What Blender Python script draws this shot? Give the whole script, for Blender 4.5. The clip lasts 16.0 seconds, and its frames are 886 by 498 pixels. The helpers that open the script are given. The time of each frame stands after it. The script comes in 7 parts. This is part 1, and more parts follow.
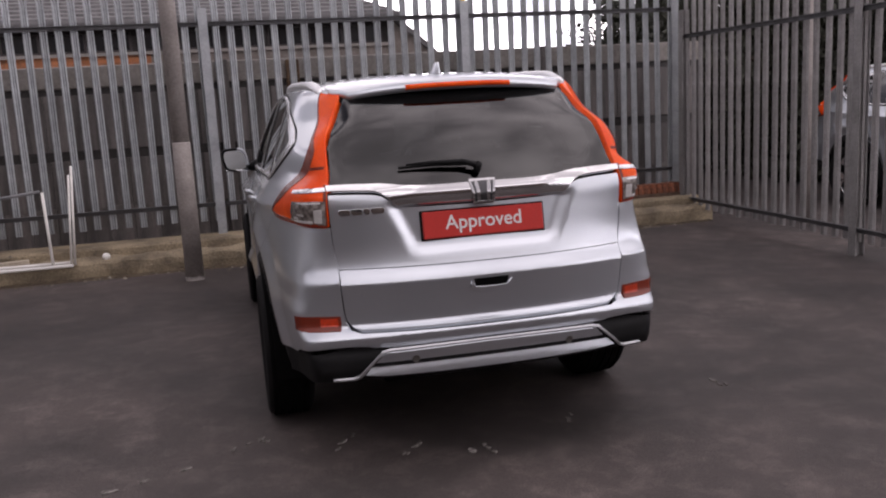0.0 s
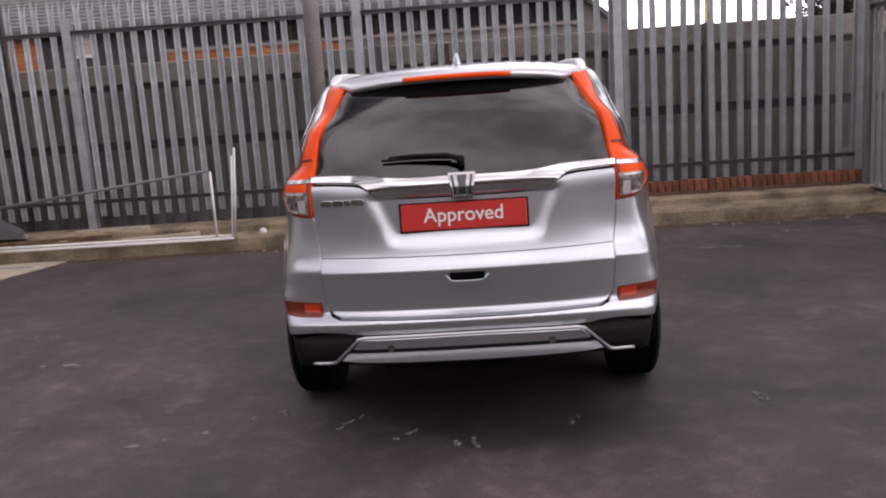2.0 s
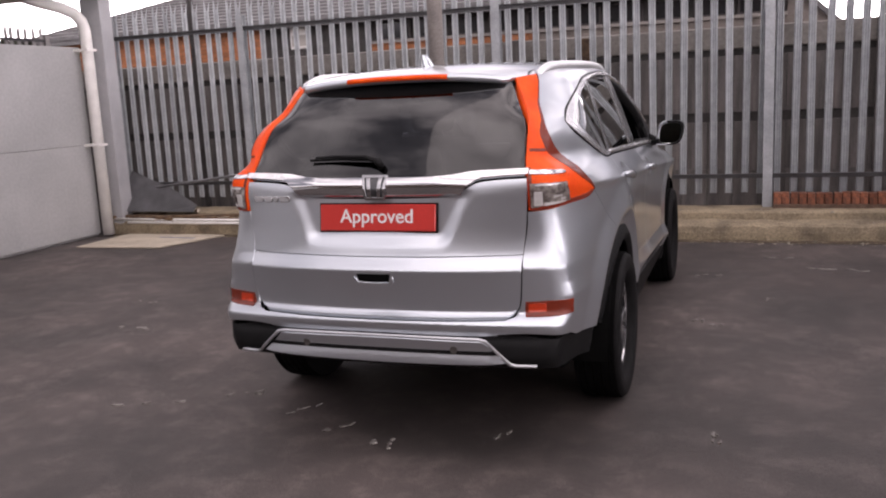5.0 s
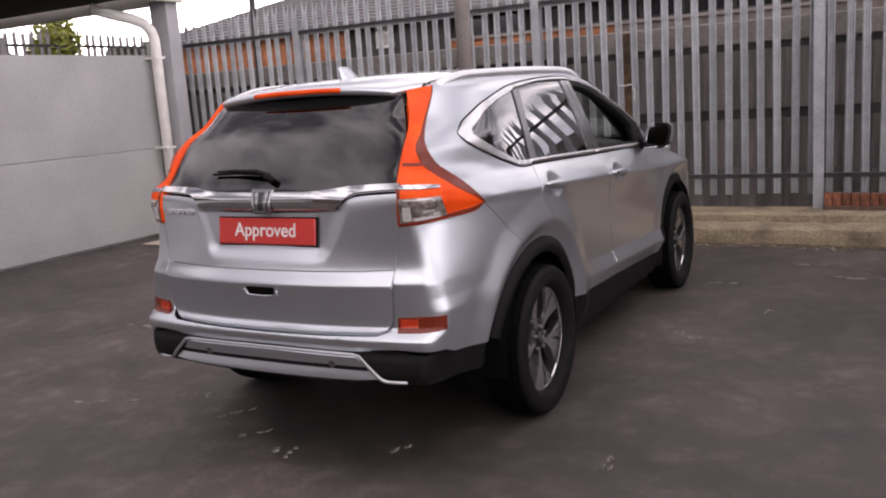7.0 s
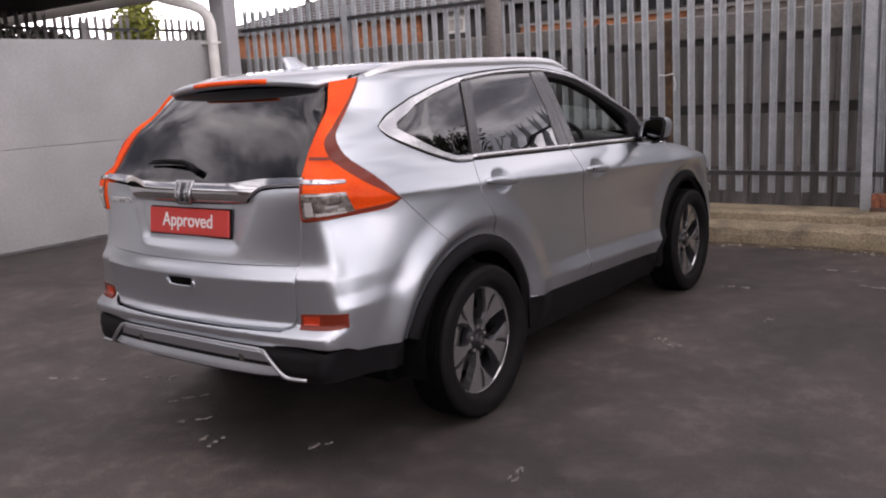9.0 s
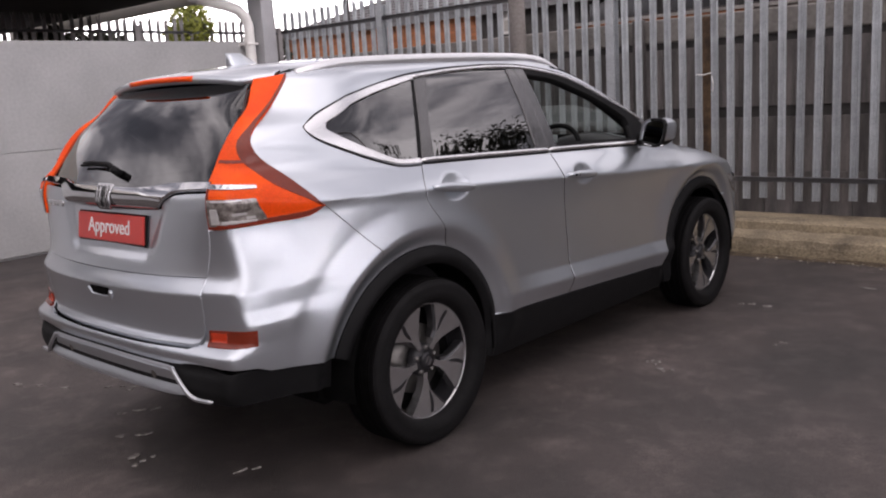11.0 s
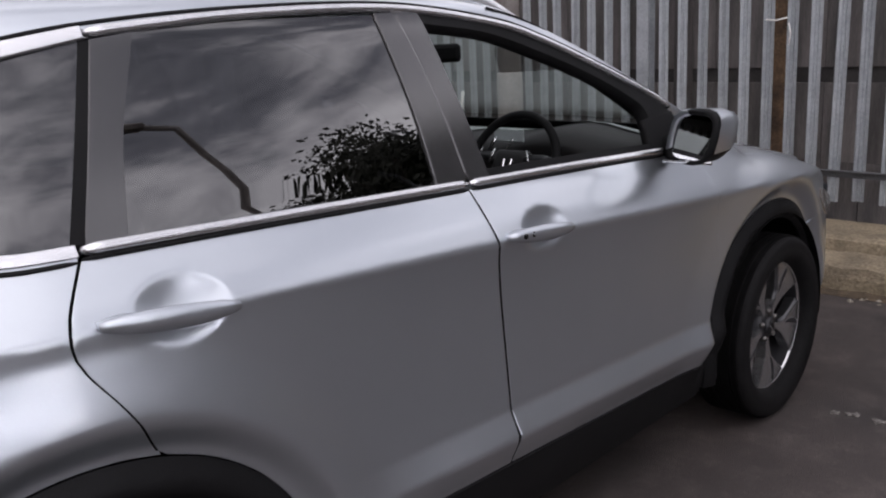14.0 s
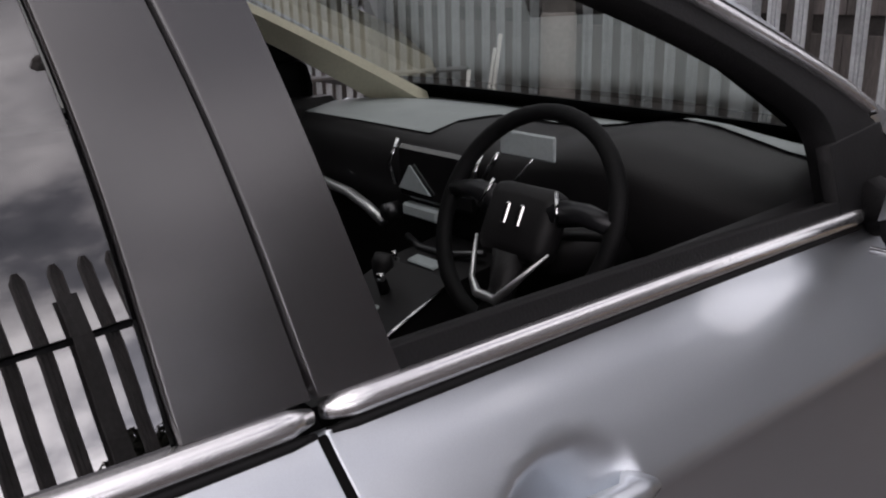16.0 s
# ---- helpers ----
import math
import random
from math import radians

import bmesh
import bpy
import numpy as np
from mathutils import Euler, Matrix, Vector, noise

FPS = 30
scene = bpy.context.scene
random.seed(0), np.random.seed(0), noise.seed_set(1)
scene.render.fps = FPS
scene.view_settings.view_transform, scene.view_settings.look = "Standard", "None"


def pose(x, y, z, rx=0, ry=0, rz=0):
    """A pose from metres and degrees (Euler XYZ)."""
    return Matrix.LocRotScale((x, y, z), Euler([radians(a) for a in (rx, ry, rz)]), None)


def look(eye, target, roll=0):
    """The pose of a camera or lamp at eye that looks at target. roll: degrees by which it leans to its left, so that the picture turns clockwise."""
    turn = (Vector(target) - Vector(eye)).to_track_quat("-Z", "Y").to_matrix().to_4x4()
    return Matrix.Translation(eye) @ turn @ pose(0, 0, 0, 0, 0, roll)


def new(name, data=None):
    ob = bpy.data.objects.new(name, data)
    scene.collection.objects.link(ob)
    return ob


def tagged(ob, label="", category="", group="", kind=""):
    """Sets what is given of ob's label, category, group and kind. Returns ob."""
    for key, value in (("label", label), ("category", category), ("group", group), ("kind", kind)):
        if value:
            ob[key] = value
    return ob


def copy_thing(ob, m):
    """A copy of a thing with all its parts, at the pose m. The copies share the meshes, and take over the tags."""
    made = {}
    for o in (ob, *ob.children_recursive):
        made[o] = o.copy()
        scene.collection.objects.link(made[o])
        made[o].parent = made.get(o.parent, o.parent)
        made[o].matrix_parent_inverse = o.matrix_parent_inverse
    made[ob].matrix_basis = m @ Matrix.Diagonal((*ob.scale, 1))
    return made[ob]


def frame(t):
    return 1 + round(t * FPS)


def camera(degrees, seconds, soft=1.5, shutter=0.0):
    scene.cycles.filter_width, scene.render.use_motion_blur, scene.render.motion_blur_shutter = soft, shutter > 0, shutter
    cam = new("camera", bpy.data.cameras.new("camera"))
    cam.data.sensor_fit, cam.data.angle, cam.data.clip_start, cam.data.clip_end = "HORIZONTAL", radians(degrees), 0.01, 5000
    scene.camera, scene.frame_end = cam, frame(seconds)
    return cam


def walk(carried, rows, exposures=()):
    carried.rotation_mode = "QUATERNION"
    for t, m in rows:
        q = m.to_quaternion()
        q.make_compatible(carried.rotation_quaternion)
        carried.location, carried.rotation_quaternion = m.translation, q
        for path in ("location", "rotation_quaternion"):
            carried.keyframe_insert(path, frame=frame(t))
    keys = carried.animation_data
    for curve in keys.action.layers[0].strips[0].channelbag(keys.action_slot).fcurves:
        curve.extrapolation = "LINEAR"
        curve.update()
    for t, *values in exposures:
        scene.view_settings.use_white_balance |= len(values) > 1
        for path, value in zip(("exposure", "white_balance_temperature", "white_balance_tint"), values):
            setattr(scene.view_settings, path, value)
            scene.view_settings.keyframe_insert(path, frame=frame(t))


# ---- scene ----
cam = camera(54.4, 16.0, 2.05)
PATH = [
    (0, (-1.016, -3.331, 1.522), (-0.545, -1.418, 1.175), -3.1),
    (0.5, (-0.742, -3.432, 1.521), (-0.474, -1.478, 1.192), -3.1),
    (1, (-0.489, -3.415, 1.502), (-0.319, -1.454, 1.148), -3.3),
    (1.5, (-0.248, -3.422, 1.519), (-0.171, -1.456, 1.156), -3.1),
    (2, (0.064, -3.457, 1.527), (-0.025, -1.492, 1.161), -3.9),
    (2.5, (0.288, -3.417, 1.503), (0.104, -1.458, 1.147), -4.1),
    (3, (0.51, -3.365, 1.474), (0.204, -1.418, 1.132), -2.7),
    (3.5, (0.802, -3.351, 1.467), (0.343, -1.434, 1.128), -3.8),
    (4, (1.043, -3.325, 1.472), (0.486, -1.434, 1.134), -4.0),
    (6.5, (2.151, -2.837, 1.537), (1.29, -1.07, 1.166), -3.0),
    (7, (2.41, -2.723, 1.53), (1.448, -1.005, 1.175), -4.0),
    (7.5, (2.603, -2.617, 1.522), (1.56, -0.947, 1.172), -3.5),
    (8, (2.776, -2.474, 1.517), (1.683, -0.836, 1.168), -3.1),
    (8.5, (2.904, -2.335, 1.519), (1.774, -0.726, 1.15), -3.1),
    (11, (3.27, -1.594, 1.461), (1.954, -0.131, 1.104), -3.4),
    (11.5, (3.18, -1.307, 1.439), (1.842, 0.13, 1.059), -2.9),
    (12, (2.978, -0.98, 1.469), (1.654, 0.463, 1.063), -2.7),
    (12.5, (2.822, -0.614, 1.467), (1.47, 0.8, 1.053), -3.1),
    (13, (2.62, -0.265, 1.456), (1.246, 1.13, 1.048), -2.6),
    (13.5, (2.398, 0.111, 1.503), (1.040, 1.504, 1.039), -2.9),
    (14, (2.198, 0.492, 1.50), (0.823, 1.861, 1.017), -3.0),
    (14.5, (1.964, 0.827, 1.478), (0.572, 2.177, 0.988), -2.9),
    (15, (1.733, 1.131, 1.484), (0.326, 2.446, 0.943), -3.9),
    (15.5, (1.544, 1.436, 1.48), (0.088, 2.683, 0.91), -2.9),
    (16, (1.286, 1.68, 1.454), (-0.149, 2.928, 0.832), -1.5),
]
EXPOSURES = [(0.0, 0.16, 6650, 25), (2.0, 0.40, 6700, 25), (4.0, 0.60, 6800, 26), (6.5, 0.65, 6800, 25), (7.5, 0.42, 6750, 24), (8.5, 0.44, 6700, 23), (11.0, 0.38, 6650, 22), (12.5, 0.34, 6450, 20), (13.0, 0.31, 6300, 18.8), (14.5, 0.35, 6380, 18.8), (15.5, 0.31, 6500, 19.2), (16.0, 0.40, 6600, 19.8)]
walk(cam, [(t, look(eye, target, roll)) for t, eye, target, roll in PATH],
     exposures=EXPOSURES)

# ---------------------------------------------------------------- light
world = bpy.data.worlds.new("sky")
world.use_nodes = True
scene.world = world
wn, wl = world.node_tree.nodes, world.node_tree.links
wn.clear()
w_out, w_bg = wn.new("ShaderNodeOutputWorld"), wn.new("ShaderNodeBackground")
w_sky = wn.new("ShaderNodeTexSky")
w_sky.sky_type, w_sky.sun_disc = "NISHITA", False
w_sky.sun_elevation, w_sky.sun_rotation = radians(53), radians(135)
w_dim = wn.new("ShaderNodeMixRGB")
w_dim.blend_type = "MULTIPLY"
w_dim.inputs[0].default_value = 1.0
w_dim.inputs[2].default_value = (0.11, 0.11, 0.11, 1)
w_co = wn.new("ShaderNodeTexCoord")
w_map = wn.new("ShaderNodeMapping")
w_map.inputs["Scale"].default_value = (1.0, 1.0, 2.2)
w_map.inputs["Location"].default_value = (0.35, 1.2, 0.1)
w_no = wn.new("ShaderNodeTexNoise")
w_no.inputs["Scale"].default_value, w_no.inputs["Detail"].default_value, w_no.inputs["Roughness"].default_value = 3.3, 8.0, 0.55
w_cr = wn.new("ShaderNodeValToRGB")
for place, tone in ((0.33, (0.20, 0.21, 0.24)), (0.45, (0.46, 0.47, 0.51)), (0.54, (1.25, 1.25, 1.27)), (0.65, (2.05, 2.05, 2.04))):
    e = w_cr.color_ramp.elements.new(place)
    e.color = (*tone, 1)
w_cr.color_ramp.elements.remove(w_cr.color_ramp.elements[0])
w_cr.color_ramp.elements.remove(w_cr.color_ramp.elements[-1])
w_mix = wn.new("ShaderNodeMixRGB")
w_mix.inputs[0].default_value = 0.93
wl.new(w_co.outputs["Generated"], w_map.inputs[0])
wl.new(w_map.outputs[0], w_no.inputs["Vector"])
wl.new(w_no.outputs["Fac"], w_cr.inputs[0])
wl.new(w_sky.outputs[0], w_dim.inputs[1])
wl.new(w_dim.outputs[0], w_mix.inputs[1])
wl.new(w_cr.outputs[0], w_mix.inputs[2])
w_xyz, w_up, w_lit = wn.new("ShaderNodeSeparateXYZ"), wn.new("ShaderNodeMapRange"), wn.new("ShaderNodeVectorMath")
w_up.inputs["From Min"].default_value, w_up.inputs["From Max"].default_value = 0.0, 0.9
w_up.inputs["To Min"].default_value, w_up.inputs["To Max"].default_value = 0.80, 0.68
w_low, w_sum = wn.new("ShaderNodeMapRange"), wn.new("ShaderNodeMath")
w_low.interpolation_type = "SMOOTHSTEP"
w_low.inputs["From Min"].default_value, w_low.inputs["From Max"].default_value = 0.02, 0.34
w_low.inputs["To Min"].default_value, w_low.inputs["To Max"].default_value = 2.3, 0.0
w_lit.operation = "SCALE"
wl.new(w_co.outputs["Generated"], w_xyz.inputs[0])
wl.new(w_xyz.outputs["Z"], w_up.inputs["Value"])
wl.new(w_mix.outputs[0], w_lit.inputs[0])
wl.new(w_xyz.outputs["Z"], w_low.inputs["Value"])
wl.new(w_up.outputs[0], w_sum.inputs[0])
wl.new(w_low.outputs[0], w_sum.inputs[1])
w_side, w_glow = wn.new("ShaderNodeMapRange"), wn.new("ShaderNodeMath")
w_side.inputs["From Min"].default_value, w_side.inputs["From Max"].default_value = -1.0, 1.0
w_side.inputs["To Min"].default_value, w_side.inputs["To Max"].default_value = 0.85, 1.25
w_glow.operation = "MULTIPLY"
wl.new(w_xyz.outputs["X"], w_side.inputs["Value"])
wl.new(w_sum.outputs[0], w_glow.inputs[0])
wl.new(w_side.outputs[0], w_glow.inputs[1])
wl.new(w_glow.outputs[0], w_lit.inputs["Scale"])
wl.new(w_lit.outputs[0], w_bg.inputs["Color"])
w_bg.inputs["Strength"].default_value = 0.97
wl.new(w_bg.outputs[0], w_out.inputs[0])

sun = new("sun", bpy.data.lights.new("sun", "SUN"))
sun.data.energy, sun.data.angle, sun.data.color = 0.8, radians(90), (1.0, 0.97, 0.92)
sun.matrix_world = look((7, -7, 13), (0, 0, 0))

# ---------------------------------------------------------------- materials
def material(name, color, rough=0.6, metal=0.0, var=0.15, scale=8.0, fine=120.0, bump=0.0, dark=None, coat=0.0, spec=0.5, rand=0.0, stretch=(1, 1, 1), lo=0.35, hi=0.7):
    """Base colour varied at two scales, with fine relief and, where asked, a shift from piece to piece."""
    m = bpy.data.materials.new(name)
    m.use_nodes = True
    n, l = m.node_tree.nodes, m.node_tree.links
    b = n["Principled BSDF"]
    b.inputs["Metallic"].default_value, b.inputs["Roughness"].default_value = metal, rough
    b.inputs["Specular IOR Level"].default_value = spec
    b.inputs["Coat Weight"].default_value, b.inputs["Coat Roughness"].default_value = coat, 0.04
    co, mp = n.new("ShaderNodeTexCoord"), n.new("ShaderNodeMapping")
    mp.inputs["Scale"].default_value = stretch
    l.new(co.outputs["Object"], mp.inputs[0])
    big, small = n.new("ShaderNodeTexNoise"), n.new("ShaderNodeTexNoise")
    big.inputs["Scale"].default_value, big.inputs["Detail"].default_value = scale, 6
    small.inputs["Scale"].default_value, small.inputs["Detail"].default_value = fine, 3
    l.new(mp.outputs[0], big.inputs["Vector"])
    l.new(mp.outputs[0], small.inputs["Vector"])
    ramp = n.new("ShaderNodeMapRange")
    ramp.inputs["From Min"].default_value, ramp.inputs["From Max"].default_value = lo, hi
    l.new(big.outputs["Fac"], ramp.inputs["Value"])
    mix = n.new("ShaderNodeMixRGB")
    d = dark or tuple(c * (1 - 2 * var) for c in color)
    mix.inputs[1].default_value, mix.inputs[2].default_value = (*d, 1), (*color, 1)
    l.new(ramp.outputs[0], mix.inputs[0])
    grain = n.new("ShaderNodeMapRange")
    grain.inputs["From Min"].default_value, grain.inputs["From Max"].default_value = 0.3, 0.7
    grain.inputs["To Min"].default_value, grain.inputs["To Max"].default_value = 1 - var, 1 + var
    l.new(small.outputs["Fac"], grain.inputs["Value"])
    mul = n.new("ShaderNodeVectorMath")
    mul.operation = "SCALE"
    l.new(mix.outputs[0], mul.inputs[0])
    l.new(grain.outputs[0], mul.inputs["Scale"])
    last = mul.outputs[0]
    if rand:
        info, rr = n.new("ShaderNodeObjectInfo"), n.new("ShaderNodeMapRange")
        rr.inputs["To Min"].default_value, rr.inputs["To Max"].default_value = 1 - rand, 1 + rand
        l.new(info.outputs["Random"], rr.inputs["Value"])
        m2 = n.new("ShaderNodeVectorMath")
        m2.operation = "SCALE"
        l.new(last, m2.inputs[0])
        l.new(rr.outputs[0], m2.inputs["Scale"])
        last = m2.outputs[0]
    l.new(last, b.inputs["Base Color"])
    if bump:
        bp = n.new("ShaderNodeBump")
        bp.inputs["Strength"].default_value, bp.inputs["Distance"].default_value = bump, 0.01
        l.new(small.outputs["Fac"], bp.inputs["Height"])
        l.new(bp.outputs[0], b.inputs["Normal"])
    return m


def tinted_glass(name, tint, face=0.045, rough=0.0):
    """Thin tinted pane: clear straight through, with a mirror that grows towards the edge-on view."""
    m = bpy.data.materials.new(name)
    m.use_nodes = True
    n, l = m.node_tree.nodes, m.node_tree.links
    n.clear()
    out, mix, tr, gl, lw = (n.new("ShaderNode" + k) for k in ("OutputMaterial", "MixShader", "BsdfTransparent", "BsdfGlossy", "LayerWeight"))
    tr.inputs["Color"].default_value = (*tint, 1)
    gl.inputs["Roughness"].default_value = rough
    gl.inputs["Color"].default_value = (1, 1, 1, 1)
    lw.inputs["Blend"].default_value = 0.5
    power, gloss = n.new("ShaderNodeMath"), n.new("ShaderNodeMapRange")
    power.operation = "POWER"
    power.inputs[1].default_value = 3.2
    gloss.inputs["To Min"].default_value, gloss.inputs["To Max"].default_value = face, 1.0
    l.new(lw.outputs["Facing"], power.inputs[0])
    l.new(power.outputs[0], gloss.inputs["Value"])
    l.new(gloss.outputs[0], mix.inputs[0])
    l.new(tr.outputs[0], mix.inputs[1])
    l.new(gl.outputs[0], mix.inputs[2])
    l.new(mix.outputs[0], out.inputs[0])
    return m


def asphalt():
    """Worn tarmac: stone specks, dusty patches, darker stains."""
    m = material("asphalt", (0.091, 0.073, 0.068), 0.62, var=0.30, scale=1.3, fine=170, bump=0.7, dark=(0.050, 0.042, 0.040), lo=0.34, hi=0.66)
    n, l = m.node_tree.nodes, m.node_tree.links
    b = n["Principled BSDF"]
    base = b.inputs["Base Color"].links[0].from_socket
    co = n.new("ShaderNodeTexCoord")
    dust, stain, stone = n.new("ShaderNodeTexNoise"), n.new("ShaderNodeTexNoise"), n.new("ShaderNodeTexVoronoi")
    dust.inputs["Scale"].default_value, dust.inputs["Detail"].default_value, dust.inputs["Roughness"].default_value = 5.5, 9, 0.7
    stain.inputs["Scale"].default_value, stain.inputs["Detail"].default_value = 0.45, 5
    stone.inputs["Scale"].default_value = 70.0
    tones = []
    for node, out, a, c, lo, hi in ((dust, "Fac", 0.48, 0.72, 0.92, 1.75), (stain, "Fac", 0.35, 0.62, 0.70, 1.16), (stone, "Distance", 0.0, 0.32, 1.7, 1.0)):
        l.new(co.outputs["Object"], node.inputs["Vector"])
        r = n.new("ShaderNodeMapRange")
        r.inputs["From Min"].default_value, r.inputs["From Max"].default_value = a, c
        r.inputs["To Min"].default_value, r.inputs["To Max"].default_value = lo, hi
        l.new(node.outputs[out], r.inputs["Value"])
        tones.append(r.outputs[0])
    for t in tones:
        mul = n.new("ShaderNodeVectorMath")
        mul.operation = "SCALE"
        l.new(base, mul.inputs[0])
        l.new(t, mul.inputs["Scale"])
        base = mul.outputs[0]
    l.new(base, b.inputs["Base Color"])
    rr = n.new("ShaderNodeMapRange")
    rr.inputs["From Min"].default_value, rr.inputs["From Max"].default_value = 0.35, 0.65
    rr.inputs["To Min"].default_value, rr.inputs["To Max"].default_value = 0.48, 0.75
    l.new(stain.outputs["Fac"], rr.inputs["Value"])
    l.new(rr.outputs[0], b.inputs["Roughness"])
    return m


M_ASPHALT = asphalt()
M_CONCRETE = material("old_concrete", (0.315, 0.255, 0.170), 0.9, var=0.28, scale=3.5, fine=55, bump=0.9, dark=(0.135, 0.108, 0.075), lo=0.3, hi=0.6)
M_GALV = material("galvanised_steel", (0.425, 0.445, 0.46), 0.62, 0.3, var=0.10, scale=6, fine=60, bump=0.05, rand=0.16, dark=(0.31, 0.33, 0.34))
# Darker copy of the galvanised steel: shade and backlight put into the colour.
M_SHADEDSTEEL = material("shaded_galvanised_steel", (0.33, 0.317, 0.312), 0.7, 0.25, var=0.14, scale=6, fine=60, bump=0.05, rand=0.16, dark=(0.25, 0.24, 0.235))
M_RAIL = material("weathered_rail_steel", (0.14, 0.14, 0.145), 0.65, 0.4, var=0.15, scale=7)
M_BOARD = material("weathered_boards", (0.215, 0.192, 0.182), 0.85, var=0.18, scale=3.0, fine=40, bump=0.3, rand=0.2, stretch=(6, 6, 0.5), dark=(0.115, 0.107, 0.103))
M_BATTEN = material("dark_batten", (0.075, 0.069, 0.066), 0.85, var=0.2)
M_COPING = material("coping_board", (0.32, 0.295, 0.27), 0.85, var=0.15, scale=2, fine=30, bump=0.2)
M_BRICK = material("red_brick", (0.29, 0.10, 0.052), 0.9, var=0.25, scale=22, fine=90, bump=0.7, rand=0.28, dark=(0.11, 0.05, 0.034))
M_MORTAR = material("mortar", (0.15, 0.095, 0.068), 0.95, var=0.2, scale=20, bump=0.4)


def brickwork(name, color, mortar, row=0.075, long=0.225):
    """Coursed brickwork for far walls: running bond with paler joints."""
    m = material(name, color, 0.88, var=0.16, scale=9, fine=60, bump=0.3)
    n, l = m.node_tree.nodes, m.node_tree.links
    b = n["Principled BSDF"]
    base = b.inputs["Base Color"].links[0].from_socket
    co, mp, bk, mix = n.new("ShaderNodeTexCoord"), n.new("ShaderNodeMapping"), n.new("ShaderNodeTexBrick"), n.new("ShaderNodeMixRGB")
    mp.inputs["Rotation"].default_value = (radians(90), 0, 0)
    bk.inputs["Scale"].default_value = 1.0
    bk.inputs["Brick Width"].default_value, bk.inputs["Row Height"].default_value, bk.inputs["Mortar Size"].default_value = long, row, 0.006
    bk.inputs["Color1"].default_value, bk.inputs["Color2"].default_value = (0.8, 0.8, 0.8, 1), (1.15, 1.1, 1.05, 1)
    bk.inputs["Mortar"].default_value = (*mortar, 1)
    mix.blend_type = "MULTIPLY"
    mix.inputs[0].default_value = 1.0
    l.new(co.outputs["Object"], mp.inputs[0])
    l.new(mp.outputs[0], bk.inputs["Vector"])
    l.new(base, mix.inputs[1])
    l.new(bk.outputs["Color"], mix.inputs[2])
    l.new(mix.outputs[0], b.inputs["Base Color"])
    return m


M_ORANGE = brickwork("orange_brickwork", (0.52, 0.20, 0.09), (0.6, 0.75, 0.9))
M_DULLBRICK = material("dull_dark_brick", (0.13, 0.10, 0.085), 0.9, var=0.2, scale=8, fine=60)
M_SLATE = material("grey_roof_slates", (0.17, 0.165, 0.165), 0.7, var=0.2, scale=5, fine=30, bump=0.3, rand=0.12)
M_DARKWIN = material("dark_window", (0.02, 0.02, 0.022), 0.15, var=0.1)
M_WHITE = material("white_plastic", (0.92, 0.90, 0.86), 0.45, var=0.06, scale=6)
M_PANEL = material("pale_grey_cladding", (0.46, 0.46, 0.455), 0.55, var=0.06, scale=1.5, fine=30, dark=(0.39, 0.39, 0.385))
M_COLUMN = material("grey_painted_steel", (0.43, 0.43, 0.44), 0.6, var=0.08, scale=4)
M_LAMPPOST = material("brown_painted_column", (0.40, 0.36, 0.335), 0.6, var=0.14, scale=5, fine=50, bump=0.1)
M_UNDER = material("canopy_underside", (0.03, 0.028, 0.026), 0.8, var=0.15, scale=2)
M_FASCIA = material("cream_fascia", (0.55, 0.52, 0.47), 0.6, var=0.08, scale=3)
M_SHEET = material("grey_scrap_sheet", (0.23, 0.23, 0.24), 0.6, 0.2, var=0.15, scale=5)
M_BLUE = material("faded_blue_print", (0.16, 0.22, 0.34), 0.8, var=0.2, scale=12)
M_CARD = material("pale_board_sheet", (0.55, 0.48, 0.38), 0.85, var=0.15, scale=4, fine=40)
M_LEAF = material("leaves", (0.052, 0.055, 0.034), 0.6, var=0.25, scale=30, rand=0.2, dark=(0.022, 0.024, 0.016))
M_BARK = material("bark", (0.10, 0.08, 0.06), 0.9, var=0.25, scale=12, bump=0.6)
M_YELLOW = material("yellow_post_paint", (0.75, 0.55, 0.05), 0.5, var=0.08)
M_CHALK = material("chalky_scuffs", (0.30, 0.28, 0.26), 0.9, var=0.25, scale=40, dark=(0.12, 0.11, 0.10))
M_SHRUB = material("yellow_green_leaves", (0.36, 0.38, 0.07), 0.6, var=0.25, scale=20, dark=(0.16, 0.18, 0.03))
M_BROWNWOOD = material("brown_rotten_timber", (0.20, 0.125, 0.07), 0.9, var=0.25, scale=8, fine=60, bump=0.5, dark=(0.07, 0.045, 0.03))
M_LITTER = material("pale_grit", (0.40, 0.36, 0.30), 0.9, var=0.3, scale=25, fine=80, dark=(0.10, 0.085, 0.06))
M_DIRT = material("leaf_litter_and_soil", (0.13, 0.095, 0.06), 0.95, var=0.3, scale=15, fine=90, bump=0.8)


# ---------------------------------------------------------------- mesh helpers
def mesh_of(bm, mat, smooth=False):
    me = bpy.data.meshes.new("m")
    bm.to_mesh(me)
    bm.free()
    me.materials.append(mat)
    if smooth:
        me.polygons.foreach_set("use_smooth", [True] * len(me.polygons))
    return me


def part(name, bm, mat, parent=None, label="", smooth=False):
    me = mesh_of(bm, mat, smooth) if isinstance(bm, bmesh.types.BMesh) else bm
    ob = new(name, me)
    if parent:
        ob.parent = parent
    return tagged(ob, label)


def thing(name, label, category, group="", kind="", at=(0, 0, 0), turn=0.0):
    ob = new(name)
    ob.matrix_basis = pose(*at, 0, 0, turn)
    return tagged(ob, label, category, group, kind)


